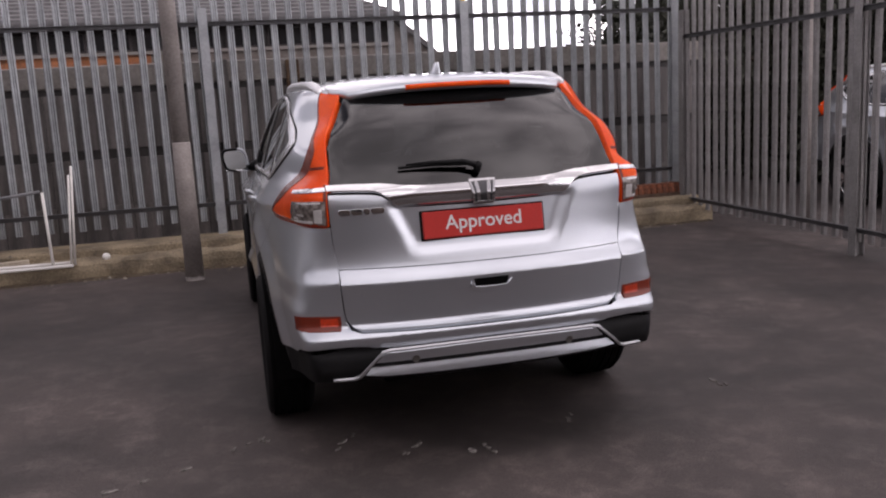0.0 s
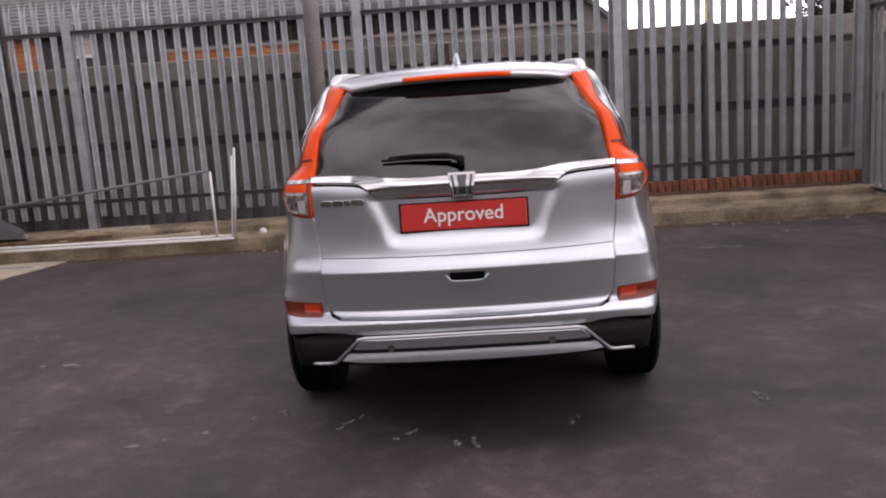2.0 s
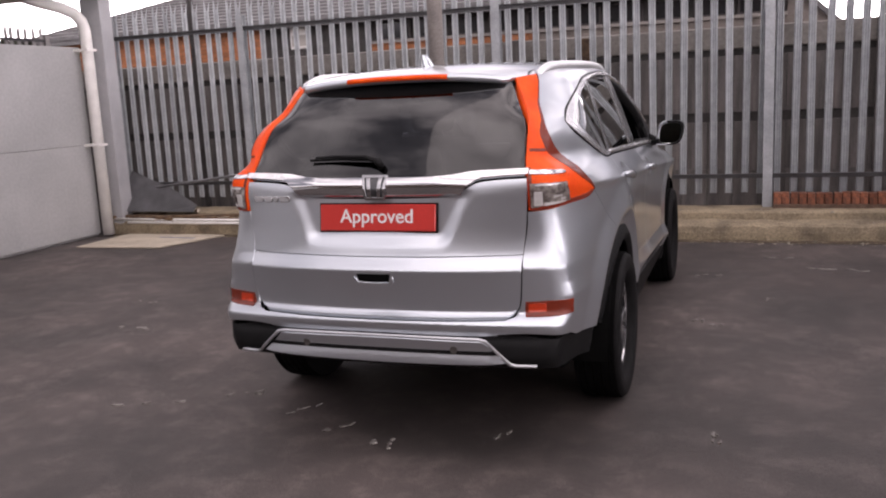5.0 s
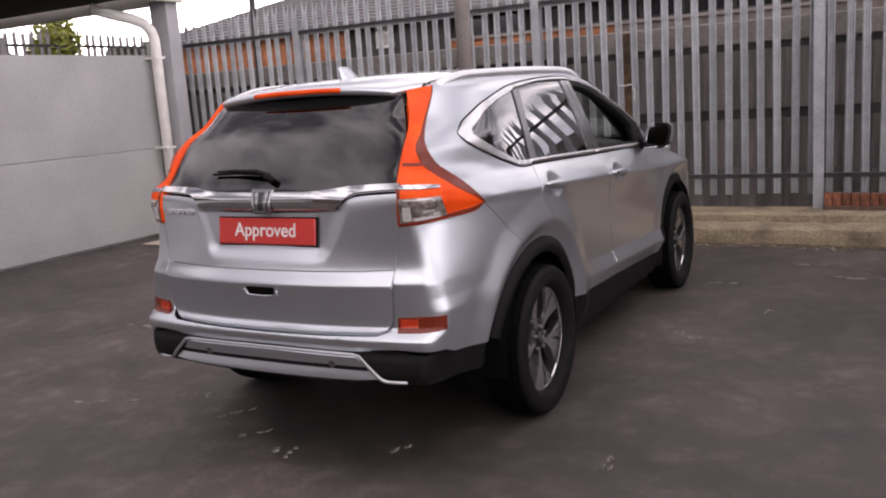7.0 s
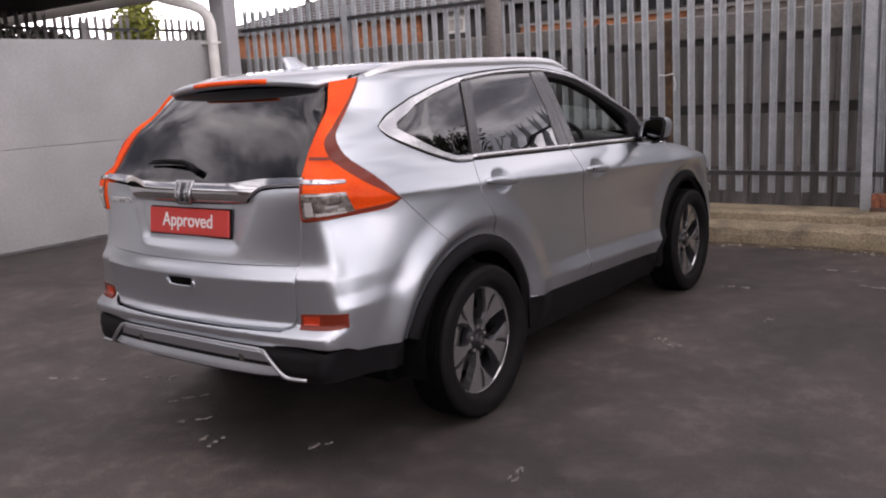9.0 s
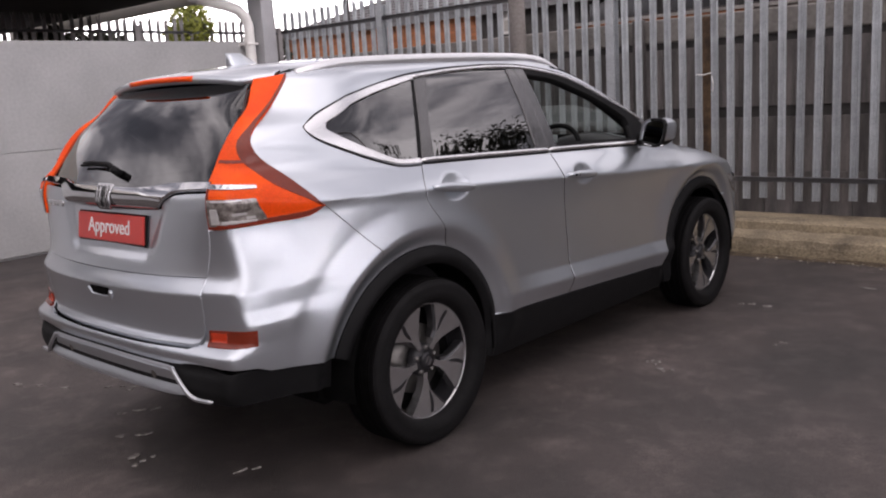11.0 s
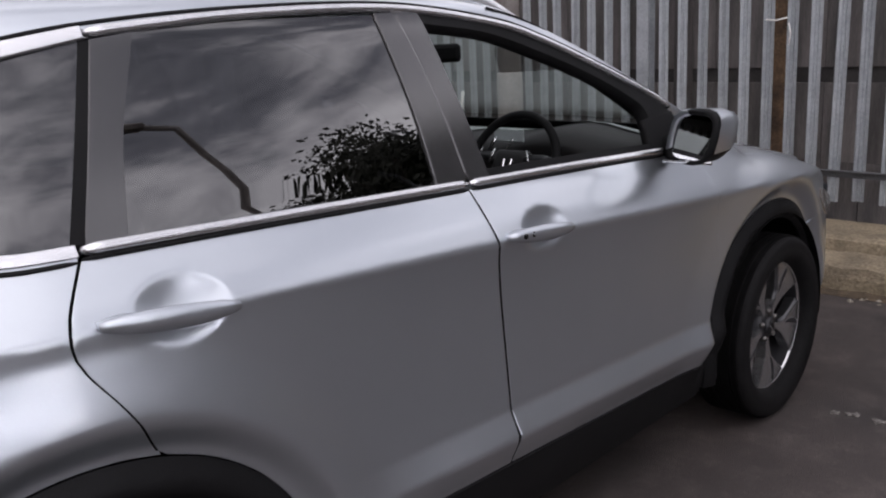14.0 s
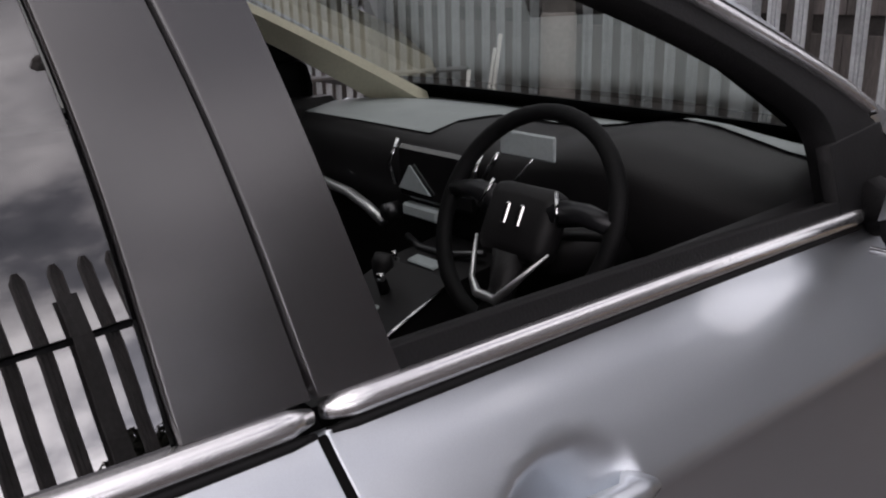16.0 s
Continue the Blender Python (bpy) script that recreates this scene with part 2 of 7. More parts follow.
def box(x0, x1, y0, y1, z0, z1, bevel=0.0, bm=None, seg=1):
    bm = bm or bmesh.new()
    r = bmesh.ops.create_cube(bm, size=1)["verts"]
    bmesh.ops.scale(bm, vec=(x1 - x0, y1 - y0, z1 - z0), verts=r)
    bmesh.ops.translate(bm, vec=((x0 + x1) / 2, (y0 + y1) / 2, (z0 + z1) / 2), verts=r)
    if bevel:
        es = list({e for v in r for e in v.link_edges})
        bmesh.ops.bevel(bm, geom=es, offset=bevel, segments=seg, affect="EDGES", profile=0.5)
    return bm


def tube(points, radius, sides=12, bm=None, caps=True):
    """A round bar along a line of points; radius may be a list, one for each point."""
    bm = bm or bmesh.new()
    pts = [Vector(p) for p in points]
    rad = radius if isinstance(radius, (list, tuple)) else [radius] * len(pts)
    rings, side = [], None
    for i, p in enumerate(pts):
        d = ((pts[min(i + 1, len(pts) - 1)] - p).normalized() + (p - pts[max(i - 1, 0)]).normalized()).normalized()
        if side is None:
            side = d.orthogonal().normalized()
        side = (side - d * side.dot(d)).normalized()
        up = d.cross(side)
        rings.append([bm.verts.new(p + rad[i] * (math.cos(a) * side + math.sin(a) * up)) for a in (2 * math.pi * k / sides for k in range(sides))])
    for a, b in zip(rings, rings[1:]):
        for k in range(sides):
            bm.faces.new((a[k], a[(k + 1) % sides], b[(k + 1) % sides], b[k]))
    if caps:
        bm.faces.new(rings[0][::-1])
        bm.faces.new(rings[-1])
        bmesh.ops.recalc_face_normals(bm, faces=bm.faces)
    return bm


def sheet(poly, z0, z1, bm=None):
    """A flat plate with the plan poly (x, y), from z0 to z1."""
    bm = bm or bmesh.new()
    a = [bm.verts.new((x, y, z0)) for x, y in poly]
    b = [bm.verts.new((x, y, z1)) for x, y in poly]
    bm.faces.new(a[::-1])
    bm.faces.new(b)
    for i in range(len(poly)):
        j = (i + 1) % len(poly)
        bm.faces.new((a[i], a[j], b[j], b[i]))
    return bm


# ---------------------------------------------------------------- ground
def rough_edge_ground():
    bm = bmesh.new()
    c = sorted({*np.linspace(-1500, -40, 5), *np.linspace(-40, -12, 8), *np.linspace(-12, 12, 49), *np.linspace(12, 40, 8), *np.linspace(40, 1500, 5)})
    grid = [[bm.verts.new((x, y, 0.006 * noise.noise((x * 0.7, y * 0.7, 0)) if max(abs(x), abs(y)) < 12 else 0.0)) for x in c] for y in c]
    for r0, r1 in zip(grid, grid[1:]):
        for i in range(len(c) - 1):
            bm.faces.new((r0[i], r0[i + 1], r1[i + 1], r1[i]))
    return bm


tagged(part("ground", rough_edge_ground(), M_ASPHALT, smooth=True), "dark worn damp asphalt yard surface", "ground", kind="structure")

# worn pale scrapes on the asphalt
def scuff(x, y, length, width, turn, seed):
    rng = random.Random(seed)
    for k in range(rng.randint(3, 5)):
        n, s = rng.randint(8, 12), rng.uniform(0.3, 0.65)
        pts = []
        for i in range(n):
            a = 2 * math.pi * i / n
            r = rng.uniform(0.35, 1.0)
            pts.append((math.cos(a) * r * length * 0.24 * s, math.sin(a) * r * width * s))
        ob = part("scuff_mark", sheet(pts, -0.006, 0.0065), M_CHALK)
        c = Matrix.Rotation(radians(turn), 4, "Z") @ Vector((rng.uniform(-length / 2, length / 2), rng.uniform(-width, width), 0))
        ob.matrix_basis = pose(x + c.x, y + c.y, 0.006 * noise.noise(((x + c.x) * 0.7, (y + c.y) * 0.7, 0)), 0, 0, turn + rng.uniform(-25, 25))
        tagged(ob, "pale chalky scrape worn into dark asphalt", "ground mark", "scrapes on the yard")


for k, (x, y, ln, wd, tn) in enumerate([(-0.05, 0.07, 0.16, 0.05, 20), (-0.6, 0.41, 0.3, 0.02, 60), (-1.45, 0.3, 0.35, 0.04, 20), (0.44, 0.29, 0.25, 0.02, 75), (1.3, 2.31, 0.18, 0.04, 35),
                                        (2.06, 4.06, 0.5, 0.03, -10), (1.34, 0.42, 0.3, 0.02, 95), (1.17, 2.37, 0.14, 0.05, 10), (-3.02, 2.25, 0.2, 0.03, 0), (-1.02, 0.52, 0.3, 0.03, 30),
                                        (1.14, 3.70, 0.22, 0.04, 30), (-2.55, 1.55, 0.3, 0.05, 10), (1.75, 4.5, 0.4, 0.03, 5), (-0.35, 0.2, 0.2, 0.02, 40), (2.9, 4.6, 0.3, 0.05, 10), (1.6, 3.0, 0.15, 0.03, 60)]):
    scuff(x, y, ln, wd, tn, k)

# ---------------------------------------------------------------- kerb, plinth, low brick edging
def worn_strip(x0, x1, y0, y1, z_front, z_back, step, seed):
    """A long concrete strip with a broken front arris and uneven top."""
    rng = random.Random(seed)
    bm = bmesh.new()
    n = int((x1 - x0) / step)
    rows = []
    for i in range(n + 1):
        x = x0 + (x1 - x0) * i / n
        j, h = rng.uniform(-0.02, 0.02), rng.uniform(-0.012, 0.012)
        chip = max(0.0, noise.noise((x * 2.3, 1.7, seed))) * 0.05
        prof = [(y0 + j, -0.05), (y0 + j, 0.5 * z_front), (y0 + 0.012 + j, z_front - 0.02 + h), (y0 + 0.05 + j * 0.5, z_front + h), (y0 + 0.24 + chip, z_front + 0.012 - h), (y0 + 0.25 + chip, z_front - 0.012), (y0 + 0.262 + chip, z_back - 0.02), (y0 + 0.285 + chip, z_back + h * 0.5), (y1, z_back), (y1, -0.05)]
        rows.append([bm.verts.new((x, y, z)) for y, z in prof])
    for a, b in zip(rows, rows[1:]):
        for k in range(len(a) - 1):
            bm.faces.new((a[k], b[k], b[k + 1], a[k + 1]))
    bm.faces.new(rows[0])
    bm.faces.new(rows[-1][::-1])
    bmesh.ops.recalc_face_normals(bm, faces=bm.faces)
    return bm


tagged(part("kerb", worn_strip(-6.0, 4.25, 5.26, 5.95, 0.16, 0.25, 0.12, 3), M_CONCRETE, smooth=False), "worn cracked pale concrete kerb strip below the fence", "kerb", kind="structure")

edging = thing("brick_edging", "single course of upright red bricks on the kerb beneath the fence", "brick edging", at=(0, 0, 0))
part("mortar_bed", box(1.66, 4.12, 5.715, 5.83, 0.22, 0.288, 0.006), M_MORTAR, edging)
brick_me = mesh_of(box(-0.034, 0.034, -0.055, 0.055, 0, 0.115, 0.006), M_BRICK)
rng = random.Random(5)
for i in range(32):
    b = part("brick", brick_me, M_BRICK, edging)
    b.matrix_basis = pose(1.70 + i * 0.0765, 5.775 + rng.uniform(-0.006, 0.006), 0.282 + rng.uniform(-0.004, 0.004), 0, rng.uniform(-2, 2), rng.uniform(-2, 2))

# ---------------------------------------------------------------- palisade fences
def pale_mesh(height, mat, blunt=False):
    """W-section pale with a three-pronged splayed head, or a blunt chamfered one."""
    bm = bmesh.new()
    prof = [(-0.035, 0.018), (-0.024, 0.0), (-0.010, 0.012), (0.0, 0.006), (0.010, 0.012), (0.024, 0.0), (0.035, 0.018)]
    th = 0.004
    lo, mid, hi = [], [], []
    for s in (0, th):
        lo.append([bm.verts.new((x, y + s, 0)) for x, y in prof])
        mid.append([bm.verts.new((x, y + s, height - 0.16)) for x, y in prof])
    for k in (0, 1):
        for i in range(6):
            q = (lo[k][i], lo[k][i + 1], mid[k][i + 1], mid[k][i])
            bm.faces.new(q if k == 0 else q[::-1])
    for i in (0, 6):
        q = (lo[0][i], mid[0][i], mid[1][i], lo[1][i])
        bm.faces.new(q if i == 0 else q[::-1])
    if blunt:
        top = [[bm.verts.new((x * 0.42, y + s, height)) for x, y in prof] for s in (0, th)]
        for k in (0, 1):
            for v in mid[k]:
                v.co.z = height - 0.05
            for i in range(6):
                q = (mid[k][i], mid[k][i + 1], top[k][i + 1], top[k][i])
                bm.faces.new(q if k == 0 else q[::-1])
        for i in range(6):
            bm.faces.new((top[0][i], top[0][i + 1], top[1][i + 1], top[1][i]))
        return mesh_of(bm, mat)
    for i0, i1, tx, ty, tz in ((0, 2, -0.040, 0.035, height - 0.03), (2, 4, 0.0, -0.02, height), (4, 6, 0.040, 0.035, height - 0.03)):
        tips = [bm.verts.new((tx, ty + s, tz)) for s in (0, th)]
        for k in (0, 1):
            for i in range(i0, i1):
                t = (mid[k][i], mid[k][i + 1], tips[k])
                bm.faces.new(t if k == 0 else t[::-1])
        for i in (i0, i1):
            q = (mid[0][i], tips[0], tips[1], mid[1][i])
            bm.faces.new(q if i == i0 else q[::-1])
    return mesh_of(bm, mat)


def fence(name, label, length, pitch, z0, height, rails, posts, at, turn, seed, z_post=0.0, mat=M_GALV, blunt=False):
    """Palisade along its own +x, seen from -y; rails on the near side."""
    ob = thing(name, label, "fence", at=at, turn=turn)
    me = pale_mesh(height - z0, mat, blunt)
    rg = random.Random(seed)
    for i in range(int(length / pitch)):
        p = part("pale", me, mat, ob)
        p.matrix_basis = pose((i + 0.5) * pitch + rg.uniform(-0.006, 0.006), 0, z0 + rg.uniform(-0.012, 0.012), 0, rg.uniform(-0.5, 0.5), rg.uniform(-4, 4))
    for z in rails:
        bm = box(0, length, -0.012, -0.006, z - 0.022, z + 0.022)
        box(0, length, -0.045, -0.012, z + 0.016, z + 0.022, bm=bm)
        part("rail", bm, M_RAIL, ob)
    for x in posts:
        bm = box(x - 0.045, x + 0.045, -0.055, -0.049, z_post, height - 0.22)
        box(x - 0.004, x + 0.004, -0.049, 0.03, z_post, height - 0.22, bm=bm)
        box(x - 0.045, x + 0.045, 0.03, 0.036, z_post, height - 0.22, bm=bm)
        part("post", bm, mat, ob)
    return ob


fence("palisade_fence", "tall grey galvanised steel palisade fence with pronged pales", 10.25, 0.1485, 0.38, 2.74, (0.555, 2.365), (1.9, 5.0, 7.71, 10.2), (-6.1, 5.87, 0), 0, 1, 0.2)
fence("palisade_fence", "brown-grey steel palisade fence along the yard's side, shade in its colour", 14.0, 0.1485, 0.12, 2.56, (0.22, 2.05), (0.06, 2.9, 5.7, 8.5, 11.3, 13.9), (4.15, 5.75, 0), -90, 2, mat=M_SHADEDSTEEL, blunt=True)
fence("palisade_fence", "distant steel palisade fence beyond the cladding wall, coloured dark as backlit", 12.0, 0.1485, 0.1, 3.05, (0.5, 2.72), (0.1, 3.0, 6.0, 9.0, 11.9), (-10.0, -3.0, 0), 90, 3, mat=M_SHADEDSTEEL)

# ---------------------------------------------------------------- boarded wall behind the fence
wall = tagged(part("wall_north", box(-9.0, 4.6, 6.16, 6.24, 0, 1.98), M_BATTEN), "weathered grey vertical-boarded wall with dark battens behind the fence", "wall", kind="structure")
rng = random.Random(9)
board_me = [mesh_of(box(-w / 2, w / 2, -0.02, 0.0, 0, h, 0.003), M_BOARD) for w, h in ((0.245, 0.5), (0.245, 0.56), (0.245, 0.58))]
for i in range(54):
    for me, z in zip(board_me, (0.58, 1.175, 0.02)):
        b = part("board", me, M_BOARD, wall)
        b.matrix_basis = pose(-8.85 + i * 0.25, 6.158 + rng.uniform(-0.006, 0.004), z, 0, 0, rng.uniform(-1.2, 1.2))
part("coping", box(-9.0, 4.6, 6.12, 6.26, 1.80, 2.02, 0.012), M_COPING, wall, "pale weathered top board")
part("post", box(-0.30, -0.16, 6.08, 6.14, 0, 2.0, 0.01), M_BROWNWOOD, wall, "stained brown timber post")
for x in (-6.4, -3.7, -0.95, 2.62):
    part("post", box(x - 0.055, x + 0.055, 6.07, 6.155, 0, 2.03, 0.008), M_BOARD, wall)
stub = thing("stub_post", "slim dark steel post standing up behind the fence", "post", at=(-5.05, 6.10, 0))
part("shaft", box(-0.03, 0.03, -0.03, 0.03, 0.0, 3.15, 0.004), M_BATTEN, stub)

# ---------------------------------------------------------------- buildings and trees beyond
def slate_roof(x0, x1, y0, y1, z0, z1, parent, cut0=0.0, cut1=0.0, n=14):
    """Stepped rows of slates in one connected sheet, from eave to ridge; the ends may draw in as hips."""
    bm = bmesh.new()
    rows = []
    for i in range(n + 1):
        t = i / n
        y, z, a, b = y0 + (y1 - y0) * t, z0 + (z1 - z0) * t, x0 + cut0 * t, x1 - cut1 * t
        for dz in (-0.03, 0.012):
            rows.append([bm.verts.new((a, y, z + dz)), bm.verts.new((b, y, z + dz))])
    for p, q in zip(rows, rows[1:]):
        bm.faces.new((p[0], p[1], q[1], q[0]))
    return part("roof", bm, M_SLATE, parent, "grey slate roof in rows")


def low_building(name, label, x0, x1, y0, depth, eave, ridge, openings, at=(0, 0, 0), turn=0.0, brick=M_ORANGE):
    ob = thing(name, label, "building", at=at, turn=turn)
    xs_ = [x0] + [v for o in openings for v in (o[0], o[1])] + [x1]
    for i in range(0, len(xs_), 2):
        if xs_[i + 1] - xs_[i] > 0.02:
            part("wall", box(xs_[i], xs_[i + 1], y0, y0 + 0.25, 0, eave), brick, ob)
    for a, b, z0, z1, lit in openings:
        part("wall", box(a, b, y0, y0 + 0.25, 0, z0), brick, ob)
        part("wall", box(a, b, y0, y0 + 0.25, z1, eave), brick, ob)
        w = part("window", box(a, b, y0 + 0.1, y0 + 0.13, z0, z1), M_WHITE if lit else M_DARKWIN, ob)
        part("sill", box(a - 0.03, b + 0.03, y0 - 0.06, y0 + 0.1, z0 - 0.06, z0), M_COPING, w)
    part("wall", box(x0, x1, y0 + depth - 0.25, y0 + depth, 0, eave), brick, ob)
    part("wall", box(x0, x0 + 0.25, y0 + 0.25, y0 + depth - 0.25, 0, eave), brick, ob)
    part("wall", box(x1 - 0.25, x1, y0 + 0.25, y0 + depth - 0.25, 0, eave), brick, ob)
    part("fascia", box(x0 - 0.2, x1 + 0.2, y0 - 0.25, y0 - 0.2, eave - 0.05, eave + 0.2), M_COPING, ob)
    slate_roof(x0 - 0.2, x1 + 0.2, y0 - 0.25, y0 + depth / 2, eave + 0.1, ridge, ob)
    slate_roof(x0 - 0.2, x1 + 0.2, y0 + depth + 0.25, y0 + depth / 2, eave + 0.1, ridge, ob)
    return ob


def long_building():
    """Low brick range beyond the boarded wall: brick bays, dark panels, a band of windows, hipped slate roof."""
    ob = thing("brick_building", "long low orange brick building with grey slate roof and dark windows", "building")
    y = 11.5
    part("wall", box(-13.1, -7.35, y, y + 0.25, 0, 2.98), M_ORANGE, ob, "orange brick wall")
    part("wall", box(-7.35, -5.1, y + 0.08, y + 0.25, 0, 2.98), M_BATTEN, ob, "dark panelled bay")
    w = part("window", box(-6.72, -6.33, y + 0.03, y + 0.075, 2.45, 2.88, 0.01), M_WHITE, ob, "white framed window")
    part("pane", box(-6.68, -6.37, y + 0.02, y + 0.028, 2.50, 2.70), M_FASCIA, w)
    part("wall", box(-5.1, -2.0, y, y + 0.25, 0, 2.44), M_ORANGE, ob, "orange brick wall")
    part("wall", box(-2.0, 1.95, y + 0.003, y + 0.25, 0, 2.44), M_GREYWALL, ob, "grey-brown rendered wall")
    part("sill", box(-5.1, 1.95, y - 0.07, y + 0.25, 2.44, 2.49), M_COPING, ob)
    part("wall", box(-5.1, 1.95, y + 0.14, y + 0.25, 2.49, 2.98), M_BATTEN, ob)
    for i in range(10):
        x = -4.9 + 0.68 * i
        w = part("window", box(x, x + 0.58, y + 0.08, y + 0.135, 2.50, 2.82, 0.008), M_DARKFRAME, ob)
        part("pane", box(x + 0.035, x + 0.545, y + 0.072, y + 0.079, 2.53, 2.79), M_DARKWIN, w)
    part("fascia", box(-13.3, 2.1, y - 0.27, y - 0.2, 2.83, 2.97), M_SLATEEDGE, ob)
    part("wall", box(-13.1, -12.85, y + 0.25, y + 7, 0, 2.98), M_ORANGE, ob)
    part("wall", box(1.7, 1.95, y + 0.25, y + 7, 0, 2.98), M_GREYWALL, ob)
    part("wall", box(-13.1, 1.95, y + 7, y + 7.25, 0, 2.98), M_ORANGE, ob)
    slate_roof(-13.3, 2.15, y - 0.27, y + 3.6, 2.93, 4.35, ob, 3.5, 2.2, 16)
    slate_roof(-13.3, 2.15, y + 7.5, y + 3.6, 2.93, 4.35, ob, 3.5, 2.2, 16)
    # side slope of the hip, and the lean-to at the end
    for s, x, c in ((1, 2.15, -2.2), (-1, -13.3, 3.5)):
        bm = bmesh.new()
        f = [bm.verts.new(p) for p in ((x, y - 0.27, 2.93), (x, y + 7.5, 2.93), (x + c, y + 3.6, 4.35))]
        bm.faces.new(f if s > 0 else f[::-1])
        part("roof_end", bm, M_SLATE, ob)
    bm = bmesh.new()
    line = [(1.95, 2.95), (2.3, 2.68), (2.9, 2.13), (3.35, 1.95)]
    a = [[bm.verts.new((x, yy, z + dz)) for x, z in line] for yy, dz in ((y - 0.1, 0), (y + 5, 0), (y + 5, -0.1), (y - 0.1, -0.1))]
    for p, q in zip(a, a[1:] + a[:1]):
        for k in range(3):
            bm.faces.new((p[k], p[k + 1], q[k + 1], q[k]))
    bmesh.ops.recalc_face_normals(bm, faces=bm.faces)
    part("lean_to_roof", bm, M_SLATE, ob)
    bm = bmesh.new()
    for yy in (y, y + 0.2):
        bm.faces.new([bm.verts.new((x, yy, z)) for x, z in ((1.95, 0), (3.25, 0), (3.25, 1.88), (2.9, 2.03), (2.3, 2.58), (1.95, 2.85))])
    part("wall", bm, M_GREYWALL, ob)
    return ob


M_GREYWALL = material("grey_brown_render", (0.25, 0.215, 0.19), 0.9, var=0.18, scale=3, fine=40, bump=0.3, dark=(0.15, 0.13, 0.115))
M_SLATEEDGE = material("grey_fascia", (0.20, 0.195, 0.195), 0.7, var=0.12, scale=4)
M_DARKFRAME = material("dark_window_frame", (0.055, 0.045, 0.045), 0.6, var=0.12)
long_building()


def leaf_cloud(centres, lo, hi, rg, mat=M_LEAF):
    """Small folded leaves, turned at random, at the given places."""
    n = len(centres)
    d = rg.normal(size=(n, 3))
    d /= np.linalg.norm(d, axis=1, keepdims=True)
    e = np.cross(d, rg.normal(size=(n, 3)))
    e /= np.linalg.norm(e, axis=1, keepdims=True)
    f = np.cross(d, e)
    s = rg.uniform(lo, hi, (n, 1))
    v = np.stack([centres - d * s, centres + e * s * 0.5 + f * s * 0.15, centres + d * s, centres - e * s * 0.5 + f * s * 0.15], 1).reshape(-1, 3)
    me = bpy.data.meshes.new("leaves")
    me.from_pydata(v.tolist(), [], np.arange(4 * n).reshape(-1, 4).tolist())
    me.materials.append(mat)
    return me


def tree(label, x, y, height, spread, count, seed, trunk=0.14, bare=0.25):
    rg, ng = random.Random(seed), np.random.default_rng(seed)
    ob = thing("tree", label, "tree", at=(x, y, 0))
    bm = tube([(0, 0, -0.1), (0.05, 0.03, height * 0.35), (-0.05, 0.08, height * 0.62), (0.03, 0, height * 0.9)], [trunk, trunk * 0.75, trunk * 0.45, trunk * 0.12], 8)
    ends = []
    for i in range(16):
        a, z = rg.uniform(0, 6.28), height * rg.uniform(bare, 0.8)
        r = spread * rg.uniform(0.3, 1.0) * (1.15 - z / height)
        end = Vector((math.cos(a) * r, math.sin(a) * r, z + rg.uniform(0.2, 0.8)))
        tube([(0, 0, z), (end.x * 0.5, end.y * 0.5, z + 0.25), end], [trunk * 0.4, trunk * 0.25, trunk * 0.06], 6, bm)
        ends.append(tuple(end))
    part("trunk", bm, M_BARK, ob, smooth=True)
    ends = np.array(ends)
    # clumps on the limbs, each with its own density
    clumps = ends[ng.integers(0, len(ends), 90)] + ng.normal(size=(90, 3)) * spread * 0.20
    c = clumps[ng.integers(0, 90, count)] + ng.normal(size=(count, 3)) * (spread * 0.10)
    c[:, 2] = np.clip(c[:, 2], 0.1, height * 1.05)
    part("crown", leaf_cloud(c, 0.035, 0.08, ng), M_LEAF, ob)
    return ob


tree("dark leafy tree with thin gaps beyond the fence corner", 7.3, 8.4, 5.4, 2.0, 14000, 21)
tree("broad dark leafy tree beyond the fence", 9.6, 9.0, 5.4, 2.6, 30000, 22, bare=0.15)
tree("tall dense dark tree behind the fence corner", 8.2, 10.8, 6.2, 2.3, 42000, 29, bare=0.12)
tree("small dark tree far behind the boarded wall", 7.3, 13.0, 3.9, 1.6, 8000, 23, bare=0.2)

yellow = thing("marker_post", "tall slim yellow painted mast far beyond the boarded wall", "post", at=(17.0, 60.0, 0))
part("shaft", tube([(0, 0, 0), (0, 0, 9.5)], 0.26, 12), M_YELLOW, yellow, smooth=True)
part("base", tube([(0, 0, 0), (0, 0, 0.4)], 0.4, 12), M_YELLOW, yellow, smooth=True)

# ---------------------------------------------------------------- lamp column in front of the kerb
post = thing("lamp_column", "brown painted steel lamp column standing at the kerb", "lamp post", at=(-1.375, 4.72, 0))
part("base_sleeve", tube([(0, 0, -0.05), (0, 0, 1.235), (0, 0, 1.25)], [0.083, 0.080, 0.074], 20), M_LAMPPOST, post, smooth=True)
part("shaft", tube([(0, 0, 1.24), (0, 0, 5.5)], [0.074, 0.064], 20), M_LAMPPOST, post, smooth=True)
part("arm", tube([(0, 0, 5.45), (0, 0, 5.7), (0.15, 0.3, 5.85), (0.3, 0.9, 5.9)], 0.035, 10), M_LAMPPOST, post, smooth=True)
part("lantern", box(0.12, 0.48, 0.8, 1.4, 5.84, 5.95, 0.03), M_LAMPPOST, post)

